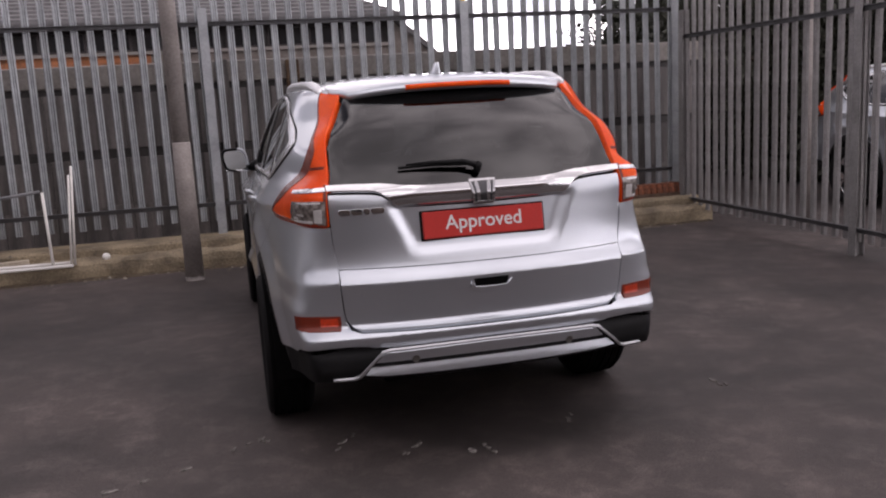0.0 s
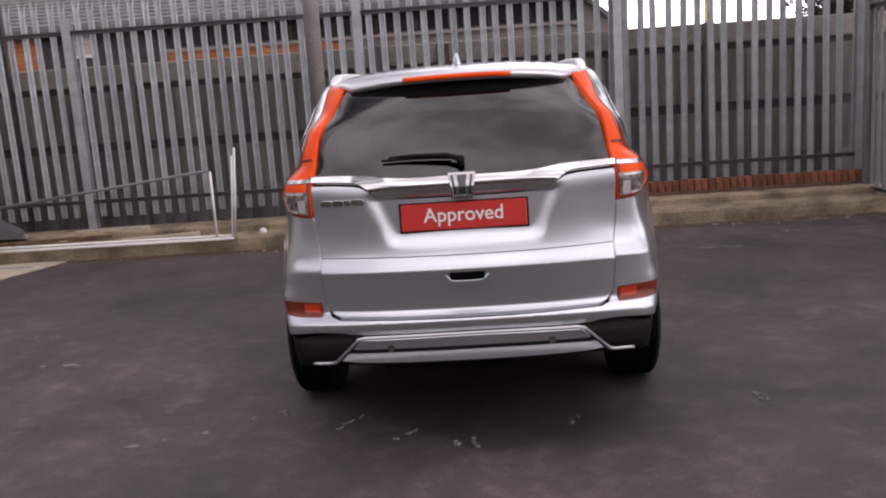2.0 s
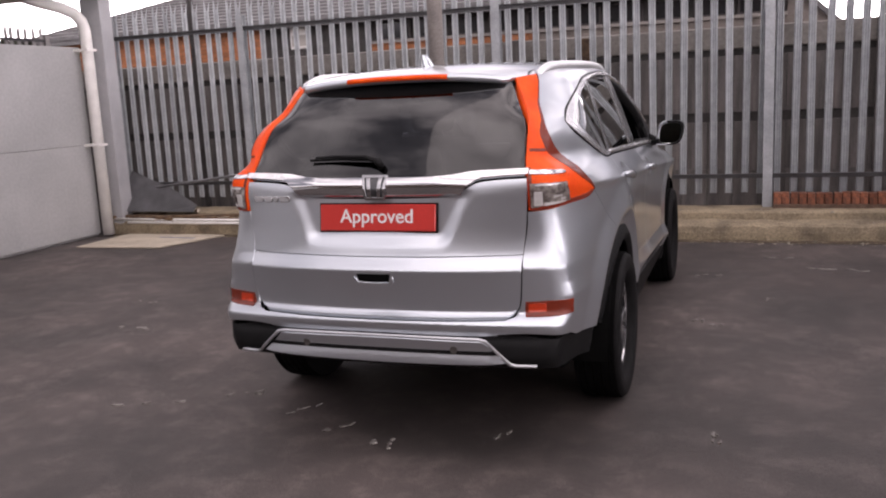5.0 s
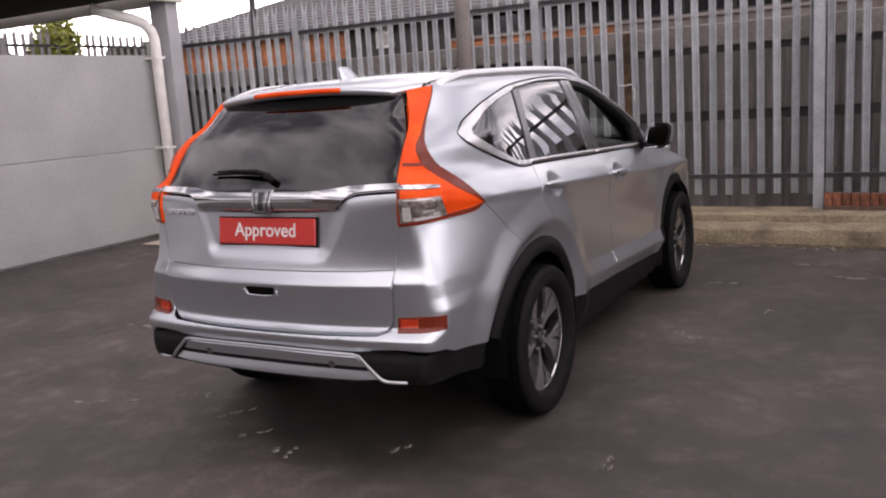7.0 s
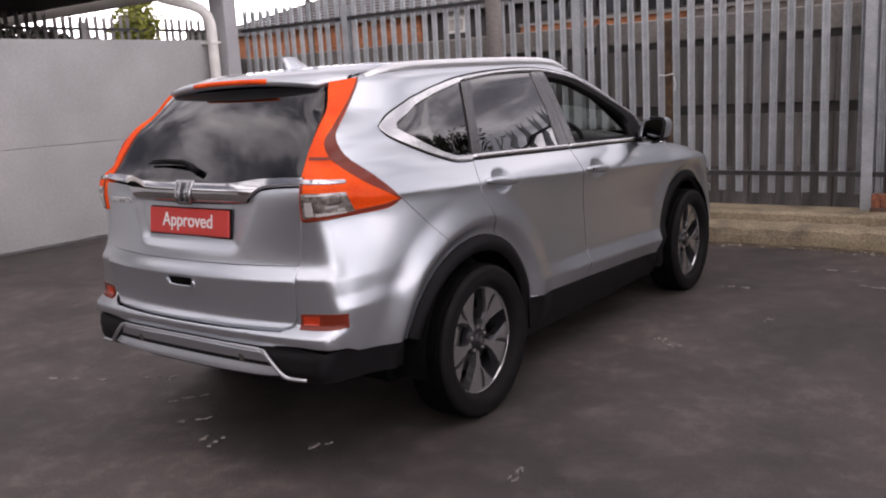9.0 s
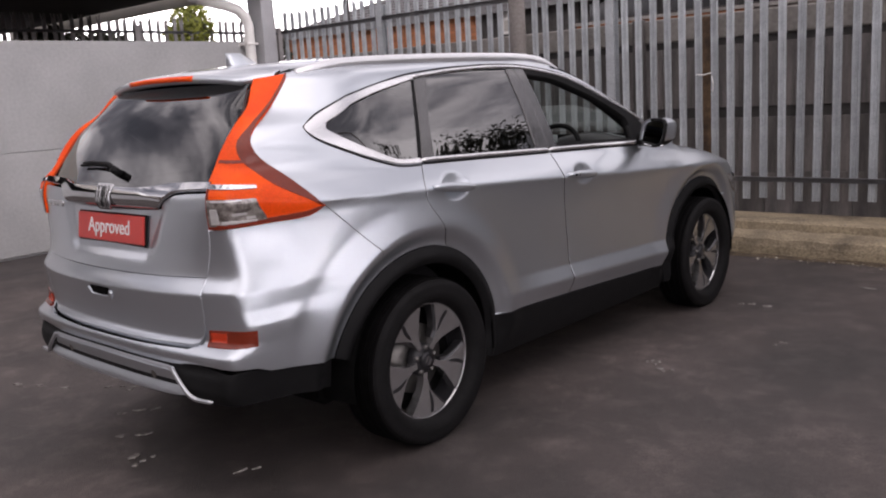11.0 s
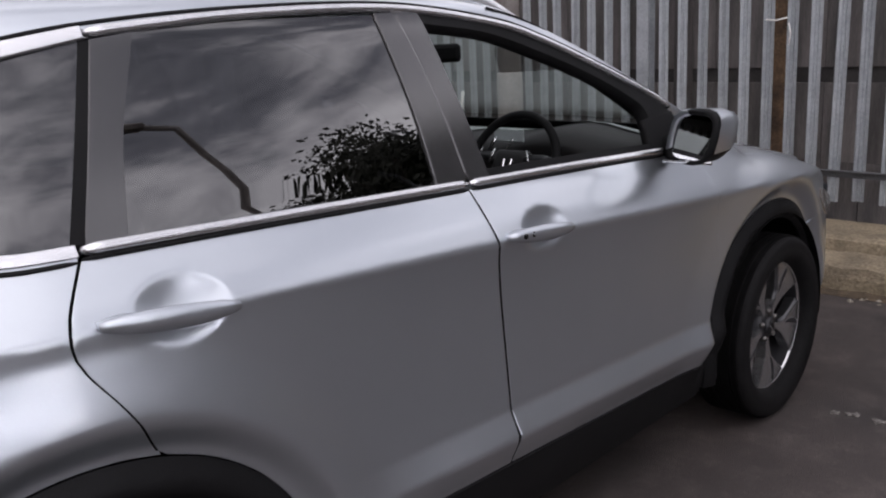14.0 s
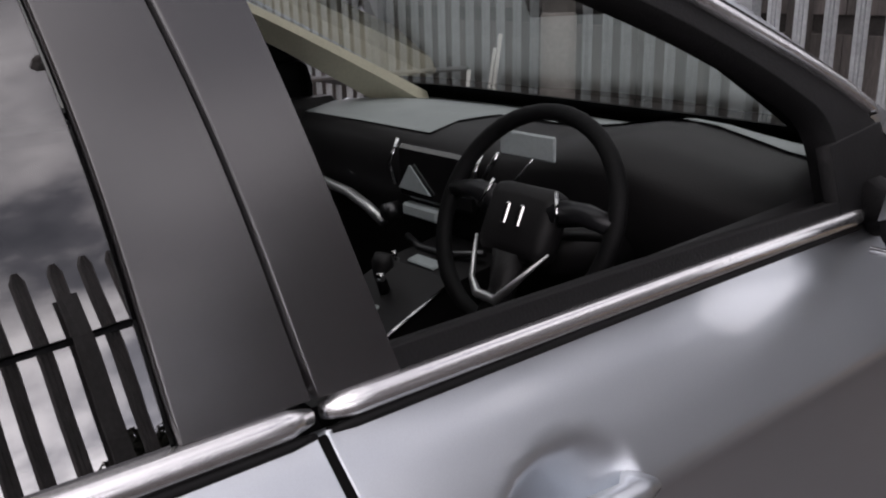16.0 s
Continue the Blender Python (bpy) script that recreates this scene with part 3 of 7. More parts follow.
# ---------------------------------------------------------------- cladding wall, canopy, column, drainpipe
cw = tagged(part("wall_west", box(-6.14, -6.04, -9.0, 5.2, 0.0, 2.24), M_PANEL), "pale grey horizontal metal-clad wall under a canopy", "wall", kind="structure")
for z0, z1 in ((0.03, 1.10), (1.105, 2.24)):
    part("panel", box(-6.04, -6.0, -8.98, 5.2, z0, z1, 0.004), M_PANEL, cw)
ribs = bmesh.new()
for k in range(26):
    box(-6.0, -5.9955, -8.95, 5.2, 1.15 + k * 0.042, 1.15 + k * 0.042 + 0.02, bm=ribs)
part("ribs", ribs, M_PANEL, cw)
can = thing("canopy", "flat canopy roof with cream fascia and dark underside", "canopy")
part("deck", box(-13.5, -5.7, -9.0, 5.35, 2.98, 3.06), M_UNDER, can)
part("fascia", box(-5.7, -5.64, -9.0, 5.45, 2.86, 3.22), M_FASCIA, can)
part("fascia", box(-13.5, -5.64, 5.45, 5.5, 2.86, 3.22), M_FASCIA, can)
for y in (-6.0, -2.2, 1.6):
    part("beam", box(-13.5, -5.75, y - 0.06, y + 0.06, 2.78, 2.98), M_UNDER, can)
for y in (5.38, -8.8):
    part("column", box(-6.0, -5.72, y - 0.10, y + 0.10, 0, 2.98, 0.006), M_COLUMN, can, "grey painted steel column")
pipe = thing("drainpipe", "white plastic drainpipe with swan-neck on the canopy column", "drainpipe")
part("downpipe", tube([(-5.86, 5.17, 0.02), (-5.86, 5.17, 2.42), (-5.87, 5.14, 2.52), (-5.90, 5.07, 2.61), (-5.97, 4.95, 2.67), (-6.10, 4.76, 2.73), (-6.22, 4.58, 2.80)], 0.066, 16), M_WHITE, pipe, smooth=True)
for z in (1.1, 2.2):
    part("bracket", box(-6.0, -5.79, 5.09, 5.245, z - 0.014, z + 0.014), M_WHITE, pipe)

# ---------------------------------------------------------------- clutter by the kerb
fr = thing("pipe_offcuts", "white plastic pipe frame leaning on the kerb", "pipes")
part("pipe", tube([(-5.9, 5.28, 0.19), (-2.5, 5.30, 0.17)], 0.016, 8), M_WHITE, fr, smooth=True)
part("pipe", tube([(-5.6, 5.22, 0.16), (-2.48, 5.24, 0.15)], 0.016, 8), M_WHITE, fr, smooth=True)
part("pipe", tube([(-2.66, 5.27, 0.15), (-2.70, 5.4, 0.84)], 0.014, 8), M_WHITE, fr, smooth=True)
part("pipe", tube([(-2.47, 5.27, 0.15), (-2.42, 5.4, 1.07)], 0.012, 8), M_WHITE, fr, smooth=True)
part("pipe", tube([(-2.50, 5.26, 0.15), (-2.45, 5.38, 0.99)], 0.010, 8), M_WHITE, fr, smooth=True)
part("pipe", tube([(-2.72, 5.4, 0.85), (-5.35, 5.5, 0.55)], 0.016, 8), M_SHEET, fr, smooth=True)
scrap = thing("scrap_sheet", "bent dark grey metal sheet lying against the fence", "scrap metal")
bm = bmesh.new()
rows = [[(-5.85, 5.7, 0.74), (-5.52, 5.66, 0.62), (-5.25, 5.6, 0.55), (-4.80, 5.5, 0.33)], [(-5.9, 5.35, 0.28), (-5.5, 5.36, 0.27), (-5.2, 5.38, 0.27), (-4.78, 5.4, 0.26)]]
v = [[bm.verts.new(p) for p in r] for r in rows]
for i in range(3):
    bm.faces.new((v[1][i], v[1][i + 1], v[0][i + 1], v[0][i]))
g = bmesh.ops.solidify(bm, geom=bm.faces[:], thickness=0.01)
part("sheet", bm, M_SHEET, scrap)
card = thing("board_sheet", "pale stained board lying flat on the asphalt", "board")
part("sheet", sheet([(-5.62, 4.36), (-4.55, 4.40), (-4.25, 5.2), (-4.5, 5.24), (-5.6, 5.22)], 0.008, 0.022), M_CARD, card)
for k, (x, y, z) in enumerate([(-5.2, 5.62, 0.26), (-4.7, 5.42, 0.185), (-3.9, 5.63, 0.26), (-3.3, 5.41, 0.185)]):
    b = thing("timber_offcut", "short weathered timber offcut on the kerb", "timber", "offcuts on the kerb", at=(x, y, z), turn=8 * k - 12)
    part("plank", box(-0.4, 0.4, -0.03, 0.03, -0.02, 0.02, 0.004), M_CARD, b)
wire = thing("wire_scrap", "short piece of white wire twisted round the fence pales", "wire")
part("strand", tube([(-0.24, 5.845, 1.485), (-0.17, 5.835, 1.478), (-0.10, 5.835, 1.492)], 0.005, 6), M_WHITE, wire, smooth=True)
part("strand", tube([(-0.09, 5.835, 1.46), (-0.075, 5.83, 1.40), (-0.085, 5.84, 1.33)], 0.004, 6), M_WHITE, wire, smooth=True)
part("stripe", box(-5.25, -4.75, 4.72, 4.75, 0.021, 0.0235), M_BLUE, card, "faded blue stripe").matrix_basis = pose(0, 0, 0, 0, 0, -3)
st = thing("pebble", "pale round stone on the kerb", "stone", at=(-2.2, 5.37, 0.185))
bm = bmesh.new()
bmesh.ops.create_icosphere(bm, subdivisions=2, radius=0.04)
part("stone", bm, M_WHITE, st, smooth=True)

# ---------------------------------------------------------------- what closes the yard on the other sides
# Unseen building, added at this height to darken the car's rear and its reflections.
low_building("brick_building", "unseen dark brick building added to close the yard and darken the car's rear", -7.0, 13.0, 0.0, 8.0, 5.9, 7.9, [(-5, -3, 1.0, 2.2, 0), (1, 3, 1.0, 2.2, 0)], at=(0, -11.5, 0), turn=180, brick=M_DULLBRICK)
lamp2 = thing("lamp_column", "slim lamp column with angled arm beyond the side fence", "lamp post", at=(4.9, 4.5, 0))
part("shaft", tube([(0, 0, -0.05), (0, 0, 2.6)], [0.06, 0.045], 14), M_LAMPPOST, lamp2, smooth=True)
part("arm", tube([(0, 0, 2.55), (-0.05, -0.25, 3.38), (-0.15, -0.5, 4.20), (-0.25, -0.85, 4.22)], 0.035, 10), M_LAMPPOST, lamp2, smooth=True)
part("lantern", box(-0.32, -0.18, -1.18, -0.81, 4.19, 4.27, 0.03), M_LAMPPOST, lamp2)


def hedge(x0, x1, y0, y1, height, count, seed):
    rg = np.random.default_rng(seed)
    c = rg.uniform((x0, y0, 0), (x1, y1, 1), (count, 3))
    top = np.array([height * (0.88 + 0.22 * noise.noise((a * 0.9, b * 0.9, seed)) + 0.08 * noise.noise((a * 4, b * 4, seed))) for a, b, _ in c])
    c[:, 2] = top * c[:, 2] ** 0.6
    me = leaf_cloud(c, 0.05, 0.11, rg)
    bm = bmesh.new()
    bm.from_mesh(me)
    box(x0 + 0.25, x1 - 0.25, y0 + 0.25, y1 - 0.25, 0.0, height * 0.66, 0.1, bm)
    bm.to_mesh(me)
    bm.free()
    return tagged(part("hedge", me, M_LEAF), "dense dark leafy hedge beyond a steel fence", "hedge", kind="stuff")


hedge(8.6, 9.9, 4.0, 11.0, 2.1, 26000, 4)
hedge(4.7, 9.2, 9.9, 11.0, 2.3, 20000, 6)
hedge(6.9, 9.6, 7.3, 9.6, 2.95, 64000, 7)
hedge(8.4, 9.8, 5.9, 7.6, 3.3, 44000, 9)
hedge(-11.6, -10.4, 3.6, 9.6, 2.95, 34000, 5)
tree("leafy dark tree at the end of the hedge", 9.3, 7.9, 4.7, 1.3, 32000, 33, bare=0.3)
tree("dense dark leafy tree beyond the side fence", 8.9, 8.5, 3.9, 1.9, 42000, 31, bare=0.2)

# grit and litter gathered along the foot of the kerb
rg = np.random.default_rng(12)
vs, fs = [], []
for k in range(420):
    x = rg.uniform(-5.6, 4.1)
    y = 5.22 - abs(rg.normal(0, 0.10)) if rg.random() < 0.6 else rg.uniform(5.36, 5.7)
    z = 0.004 if y < 5.23 else (0.155 if y < 5.5 else 0.238)
    s_ = rg.uniform(0.005, 0.020) if rg.random() < 0.9 else rg.uniform(0.02, 0.035)
    a = rg.uniform(0, 6.28)
    b = len(vs)
    for i in range(5):
        t = a + 2 * math.pi * i / 5
        r = s_ * rg.uniform(0.6, 1.1)
        vs.append((x + math.cos(t) * r, y + math.sin(t) * r * 0.7, z))
    vs.append((x, y, z + s_ * rg.uniform(0.4, 0.9)))
    fs += [(b + i, b + (i + 1) % 5, b + 5) for i in range(5)]
me = bpy.data.meshes.new("litter")
me.from_pydata(vs, [], fs)
me.materials.append(M_LITTER)
tagged(part("grit", me, M_LITTER), "pale grit and litter scattered along the kerb foot", "grit", kind="stuff")
moss = bmesh.new()
rg2 = random.Random(3)
pts_front, pts_back = [], []
for i in range(91):
    x = -5.9 + 10.1 * i / 90
    pts_front.append((x, 5.19 - 0.05 * max(0, noise.noise((x * 1.7, 3.1, 0))) - rg2.uniform(0, 0.018)))
    pts_back.append((x, 5.30))
lo_ = [moss.verts.new((x, y, 0.003)) for x, y in pts_front]
hi_ = [moss.verts.new((x, y, 0.020)) for x, y in pts_back]
for i in range(90):
    moss.faces.new((lo_[i], lo_[i + 1], hi_[i + 1], hi_[i]))
tagged(part("soil_strip", moss, M_DIRT, smooth=True), "dark soil and moss washed against the kerb foot", "soil", kind="structure")

shrub = thing("shrub", "bright yellow-green shrub beyond the cladding wall", "shrub", at=(-10.3, 7.15, 0))
rg3 = np.random.default_rng(44)
part("stem", tube([(0, 0, -0.05), (0.04, 0.02, 1.2), (0.0, 0.05, 2.6)], [0.06, 0.04, 0.015], 8), M_BARK, shrub, smooth=True)
cl = rg3.normal(size=(40, 3)) * (0.16, 0.16, 0.30) + (0, 0, 2.55)
part("crown", leaf_cloud(cl[rg3.integers(0, 40, 5000)] + rg3.normal(size=(5000, 3)) * 0.11, 0.03, 0.07, rg3, M_SHRUB), M_SHRUB, shrub)
rng = random.Random(77)
for k in range(9):
    b = thing("timber_offcut", "rotten brown timber piece lying among rubble on the kerb", "timber", "offcuts on the kerb", at=(rng.uniform(-5.7, -4.1), rng.uniform(5.36, 5.44), 0.185 + 0.004 * k), turn=rng.uniform(-20, 25))
    ln = rng.uniform(0.18, 0.5)
    part("plank", box(-ln, ln, -rng.uniform(0.02, 0.045), 0.03, -0.018, rng.uniform(0.01, 0.03), 0.004), M_BROWNWOOD, b)

# ================================================================ the car
def car_paint():
    m = material("silver_metallic_paint", (0.610, 0.650, 0.695), 0.32, 0.89, var=0.03, scale=3, fine=900, coat=1.0, dark=(0.59, 0.63, 0.675))
    m.node_tree.nodes["Principled BSDF"].inputs["Coat IOR"].default_value = 1.6
    m.node_tree.nodes["Principled BSDF"].inputs["Coat Roughness"].default_value = 0.09
    return m


M_PAINT = car_paint()
M_CHROME = material("chrome", (0.70, 0.70, 0.71), 0.05, 1.0, var=0.03)
M_BADGEDARK = material("dark_badge_field", (0.10, 0.10, 0.105), 0.25, 0.7, var=0.1)
M_BRIGHT = material("satin_bright_trim", (0.84, 0.84, 0.85), 0.24, 0.95, var=0.02)
M_RAILDULL = material("dull_silver_strip", (0.52, 0.53, 0.55), 0.35, 0.9, var=0.03)
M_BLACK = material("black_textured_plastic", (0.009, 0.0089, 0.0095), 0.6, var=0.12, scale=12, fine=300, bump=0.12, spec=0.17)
M_GLOSSBLACK = material("satin_black_pillar_trim", (0.014, 0.013, 0.014), 0.19, var=0.06, spec=1.0, coat=0.7)
M_GLOSSBLACK.node_tree.nodes["Principled BSDF"].inputs["Coat Roughness"].default_value = 0.25
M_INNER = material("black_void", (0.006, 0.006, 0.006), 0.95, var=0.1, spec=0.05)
M_RUBBER = material("tyre_rubber", (0.011, 0.0105, 0.011), 0.75, var=0.15, scale=15, fine=120, bump=0.1, spec=0.15)
# Darker copy of the tyre rubber, with the tread's shadow put into its colour.
M_TREAD = material("shaded_tread_rubber", (0.006, 0.0058, 0.006), 0.95, var=0.2, scale=20, fine=200, spec=0.05)
M_ALLOY = material("machined_alloy", (0.62, 0.62, 0.63), 0.27, 0.92, var=0.04, fine=300)
M_ALLOYDARK = material("dark_wheel_paint", (0.03, 0.03, 0.033), 0.35, 0.3, var=0.08)
M_ALLOYWEB = material("grey_wheel_paint", (0.12, 0.12, 0.125), 0.32, 0.85, var=0.06)
M_DISC = material("brake_disc", (0.22, 0.21, 0.20), 0.4, 0.8, var=0.1)
M_REDLENS = material("red_lamp_lens", (1.0, 0.115, 0.010), 0.25, var=0.12, scale=9, coat=0.12, fine=200, spec=0.12, dark=(0.86, 0.075, 0.008))
M_REDDARK = material("dark_red_lens_edge", (0.20, 0.028, 0.012), 0.25, var=0.08, scale=14, coat=0.3, spec=0.3)
M_REDMID = material("red_reflector_lens", (0.62, 0.05, 0.012), 0.22, var=0.12, scale=30, coat=0.3)
M_BADGE = material("polished_badge_metal", (0.45, 0.45, 0.46), 0.16, 0.95, var=0.03)
M_CLEARLENS = material("clear_lamp_lens", (0.48, 0.44, 0.41), 0.22, 0.35, var=0.15, scale=40, fine=150, coat=1.0, dark=(0.12, 0.10, 0.09))
M_LAMPCELL = material("white_lamp_reflector", (0.86, 0.84, 0.82), 0.18, 0.4, var=0.08, scale=30, coat=1.0)
M_REDPLATE = material("red_number_plate", (0.62, 0.045, 0.035), 0.35, var=0.04, coat=0.4)
M_PLATEWHITE = material("white_plate_lettering", (0.85, 0.84, 0.83), 0.4, var=0.03)
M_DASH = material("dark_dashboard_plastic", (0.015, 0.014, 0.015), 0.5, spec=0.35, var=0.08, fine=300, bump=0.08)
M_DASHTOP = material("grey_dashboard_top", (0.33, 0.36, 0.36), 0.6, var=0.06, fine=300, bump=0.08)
M_SEAT = material("black_seat_cloth", (0.025, 0.025, 0.027), 0.85, var=0.15, fine=300, bump=0.2)
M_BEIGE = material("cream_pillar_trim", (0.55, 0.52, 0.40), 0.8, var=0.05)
M_SCREEN = material("pale_screen", (0.50, 0.55, 0.56), 0.2, var=0.05)
G_DARK = tinted_glass("privacy_glass", (0.03, 0.03, 0.035), 0.125)
G_REAR = tinted_glass("rear_privacy_glass", (0.03, 0.03, 0.035), 0.06)
G_CLEAR = tinted_glass("windscreen_glass", (0.60, 0.64, 0.62), 0.04)
M_MIRROR = material("mirror_glass", (0.8, 0.82, 0.84), 0.02, 1.0, var=0.01)


def spline(px, py):
    """Monotone cubic through points, over arrays."""
    px, py = np.array(px, float), np.array(py, float)
    h, d = np.diff(px), np.diff(py) / np.diff(px)
    m = np.zeros(len(px))
    m[0], m[-1] = d[0], d[-1]
    for i in range(1, len(px) - 1):
        m[i] = 0 if d[i - 1] * d[i] <= 0 else 3 * (h[i - 1] + h[i]) / ((2 * h[i] + h[i - 1]) / d[i - 1] + (h[i] + 2 * h[i - 1]) / d[i])

    def at(x):
        x = np.clip(x, px[0], px[-1])
        i = np.clip(np.searchsorted(px, x) - 1, 0, len(px) - 2)
        t = (x - px[i]) / h[i]
        return ((1 + 2 * t) * (1 - t) ** 2) * py[i] + t * (1 - t) ** 2 * h[i] * m[i] + t * t * (3 - 2 * t) * py[i + 1] + t * t * (t - 1) * h[i] * m[i + 1]

    return at


HUB_R, HUB_F, HUB_Z = 0.947, 3.578, 0.352
side_profile = spline([0.15, 0.22, 0.32, 0.42, 0.50, 0.57, 0.66, 0.76, 0.86, 0.94, 0.985, 1.002, 1.011, 1.017, 1.035, 1.06, 1.10, 1.14, 1.17, 1.265, 1.36, 1.455, 1.55, 1.60, 1.66],
                      [0.76, 0.812, 0.848, 0.864, 0.8705, 0.8705, 0.8675, 0.8665, 0.869, 0.8765, 0.8835, 0.8877, 0.8897, 0.8885, 0.8795, 0.8655, 0.8390, 0.8125, 0.802, 0.7715, 0.7388, 0.7039, 0.667, 0.640, 0.565])
quarter_profile = spline([0.15, 0.22, 0.32, 0.42, 0.50, 0.57, 0.66, 0.76, 0.86, 0.94, 0.985, 1.002, 1.011, 1.017, 1.035],
                         [0.76, 0.812, 0.848, 0.866, 0.8770, 0.884, 0.8900, 0.8940, 0.8940, 0.8915, 0.8886, 0.8885, 0.8890, 0.8880, 0.8795])
slope_at = spline([0.3, 0.45, 0.6, 0.9, 1.01, 1.14, 1.40, 1.65], [0.0, 0.042, 0.040, 0.055, 0.065, 0.046, 0.022, 0.0])
corner_in = spline([1.10, 1.16, 1.24, 1.31, 1.37, 1.46, 1.55, 1.7], [0.0, 0.0, 0.18, 0.22, 0.30, 0.65, 0.75, 0.75])
rear_taper = spline([0.2, 0.45, 0.65, 0.85, 1.04, 1.20, 1.35, 1.6], [0.13, 0.11, 0.12, 0.18, 0.235, 0.13, 0.04, 0.04])
rear_profile = spline([0.20, 0.30, 0.36, 0.42, 0.45, 0.515, 0.535, 0.555, 0.585, 0.603, 0.625, 0.70, 0.77, 0.792, 0.800, 0.806, 0.85, 0.87, 0.95, 1.06, 1.10, 1.15, 1.19, 1.30, 1.42, 1.545, 1.62],
                      [0.130, 0.060, 0.020, -0.015, -0.025, -0.018, -0.008, -0.018, -0.027, -0.008, 0.020, 0.006, -0.010, -0.0150, -0.0166, -0.0142, 0.012, 0.020, 0.042, 0.062, 0.070, 0.088, 0.115, 0.192, 0.282, 0.395, 0.470])
rear_bow = spline([0.3, 0.5, 0.65, 0.84, 1.03, 1.19, 1.4, 1.55], [0.10, 0.10, 0.18, 0.24, 0.15, 0.06, 0.09, 0.20])
roof_line = spline([0.35, 0.45, 0.6, 1.0, 1.5, 2.0, 2.25, 2.45, 2.65, 3.0, 3.35, 3.42, 3.6, 3.9, 4.2, 4.4, 4.6], [1.575, 1.595, 1.618, 1.645, 1.655, 1.645, 1.620, 1.560, 1.478, 1.310, 1.135, 1.10, 1.075, 1.02, 0.93, 0.84, 0.70])
roof_bow = spline([0.4, 2.2, 3.2, 3.5, 4.5], [0.17, 0.15, 0.10, 0.10, 0.16])
front_profile = spline([0.15, 0.3, 0.5, 0.7, 0.9, 1.1], [4.44, 4.54, 4.56, 4.54, 4.46, 4.30])


def smooth01(v, a, b):
    t = np.clip((v - a) / (b - a), 0, 1)
    return t * t * (3 - 2 * t)


def ridge(v, at, above, below):
    """A tent with a crisp crest, sloping away to either side."""
    return np.clip(np.minimum((v - at + below) / below, (at + above - v) / above), 0, 1)


def half_width(y, z):
    zz = z + slope_at(z) * (np.clip(y, 0.2, 3.8) - 1.95)
    w = side_profile(zz)
    # the undercut below the shoulder crease fades out over the rear wheel
    w = w + np.where(zz < 1.03, quarter_profile(zz) - w, 0.0) * (1 - smooth01(y, 0.95, 1.75))
    w = w - rear_taper(z) * np.clip(1.0 - y, 0, None) ** 2
    w = w - corner_in(z) * np.clip(0.85 - y, 0, None) ** 2
    w = w - 0.16 * np.clip(y - 3.55, 0, None) ** 2.2
    # swage low on the doors, growing forwards, and the two ridges that run round the rear corner
    lower = z + 0.042 * (np.clip(y, 0.2, 3.8) - 1.95)
    w = w + 0.030 * smooth01(y, 1.35, 1.9) * (1 - smooth01(y, 3.0, 3.35)) * ridge(lower, 0.50, 0.07, 0.075)
    w = w + 0.004 * (1 - smooth01(y, 0.20, 0.62)) * ridge(z - 0.04 * np.clip(y, 0, 1), 0.797, 0.10, 0.06)
    w = w + 0.006 * (1 - smooth01(y, 0.15, 0.50)) * ridge(z - 0.06 * np.clip(y, 0, 1), 0.676, 0.05, 0.07)
    for hub, flare, reach in ((HUB_R, 0.024, 0.70), (HUB_F, 0.017, 0.72)):
        r = np.hypot(y - hub, z - HUB_Z)
        w = w + (flare * (1 - smooth01(r, 0.535, reach)) - 0.044 * smooth01(0.578 - r, 0, 0.085)) * smooth01(z, 0.25, 0.4)
    return w


def rear_at(x, z):
    y = rear_profile(z) + rear_bow(z) * np.abs(x) ** 2.5
    edge = 0.30 + 0.085 * (z - 0.905) / 0.19
    inside = smooth01(edge - np.abs(x), -0.035, 0.045) * smooth01(z, 0.885, 0.94) * (1 - smooth01(z, 1.09, 1.12))
    return y + 0.019 * inside


def body(x, y, z):
    """Negative inside the car's skin, positive outside."""
    x = np.abs(x)
    terms = [x - half_width(y, z), rear_at(x, z) - y, (z - (roof_line(y) - roof_bow(y) * x**2.6)) * 0.9, y - (front_profile(z) - 0.42 * x**3.0), 0.16 - z]
    k = 0.020
    top = np.max(terms, axis=0)
    return top + k * np.log(sum(np.exp((t - top) / k) for t in terms))


def skin_normal(p):
    e = 0.0015
    g = np.stack([body(*(p + d).T) - body(*(p - d).T) for d in np.eye(3) * e], 1)
    return g / np.linalg.norm(g, axis=1, keepdims=True)


def shoot(o, d, far=2.0):
    lo, hi = np.zeros(len(o)), np.full(len(o), far)
    for _ in range(30):
        mid = (lo + hi) / 2
        out = body(*(o + d * mid[:, None]).T) > 0
        hi, lo = np.where(out, mid, hi), np.where(out, lo, mid)
    return o + d * lo[:, None]


UX, UY, UR = 0.35, 0.75, 0.5


def wrap(uv):
    """From the unrolled skin (distance round from the rear centre, height) to the skin."""
    u, z = uv[:, 0], uv[:, 1]
    a, s = np.abs(u), np.where(u < 0, -1.0, 1.0)
    turn = np.clip((a - UX) / UR, 0, math.pi / 2)
    o = np.stack([np.minimum(a, UX), UY + np.clip(a - UX - UR * math.pi / 2, 0, None), z], 1)
    d = np.stack([np.sin(turn), -np.cos(turn), 0 * z], 1)
    p = shoot(o, d)
    p[:, 0] *= s
    return p


def drop(xy):
    """From plan (x, y) up to the top skin."""
    o = np.stack([xy[:, 0], xy[:, 1], np.full(len(xy), 0.6)], 1)
    return shoot(o, np.tile([0.0, 0, 1], (len(xy), 1)))


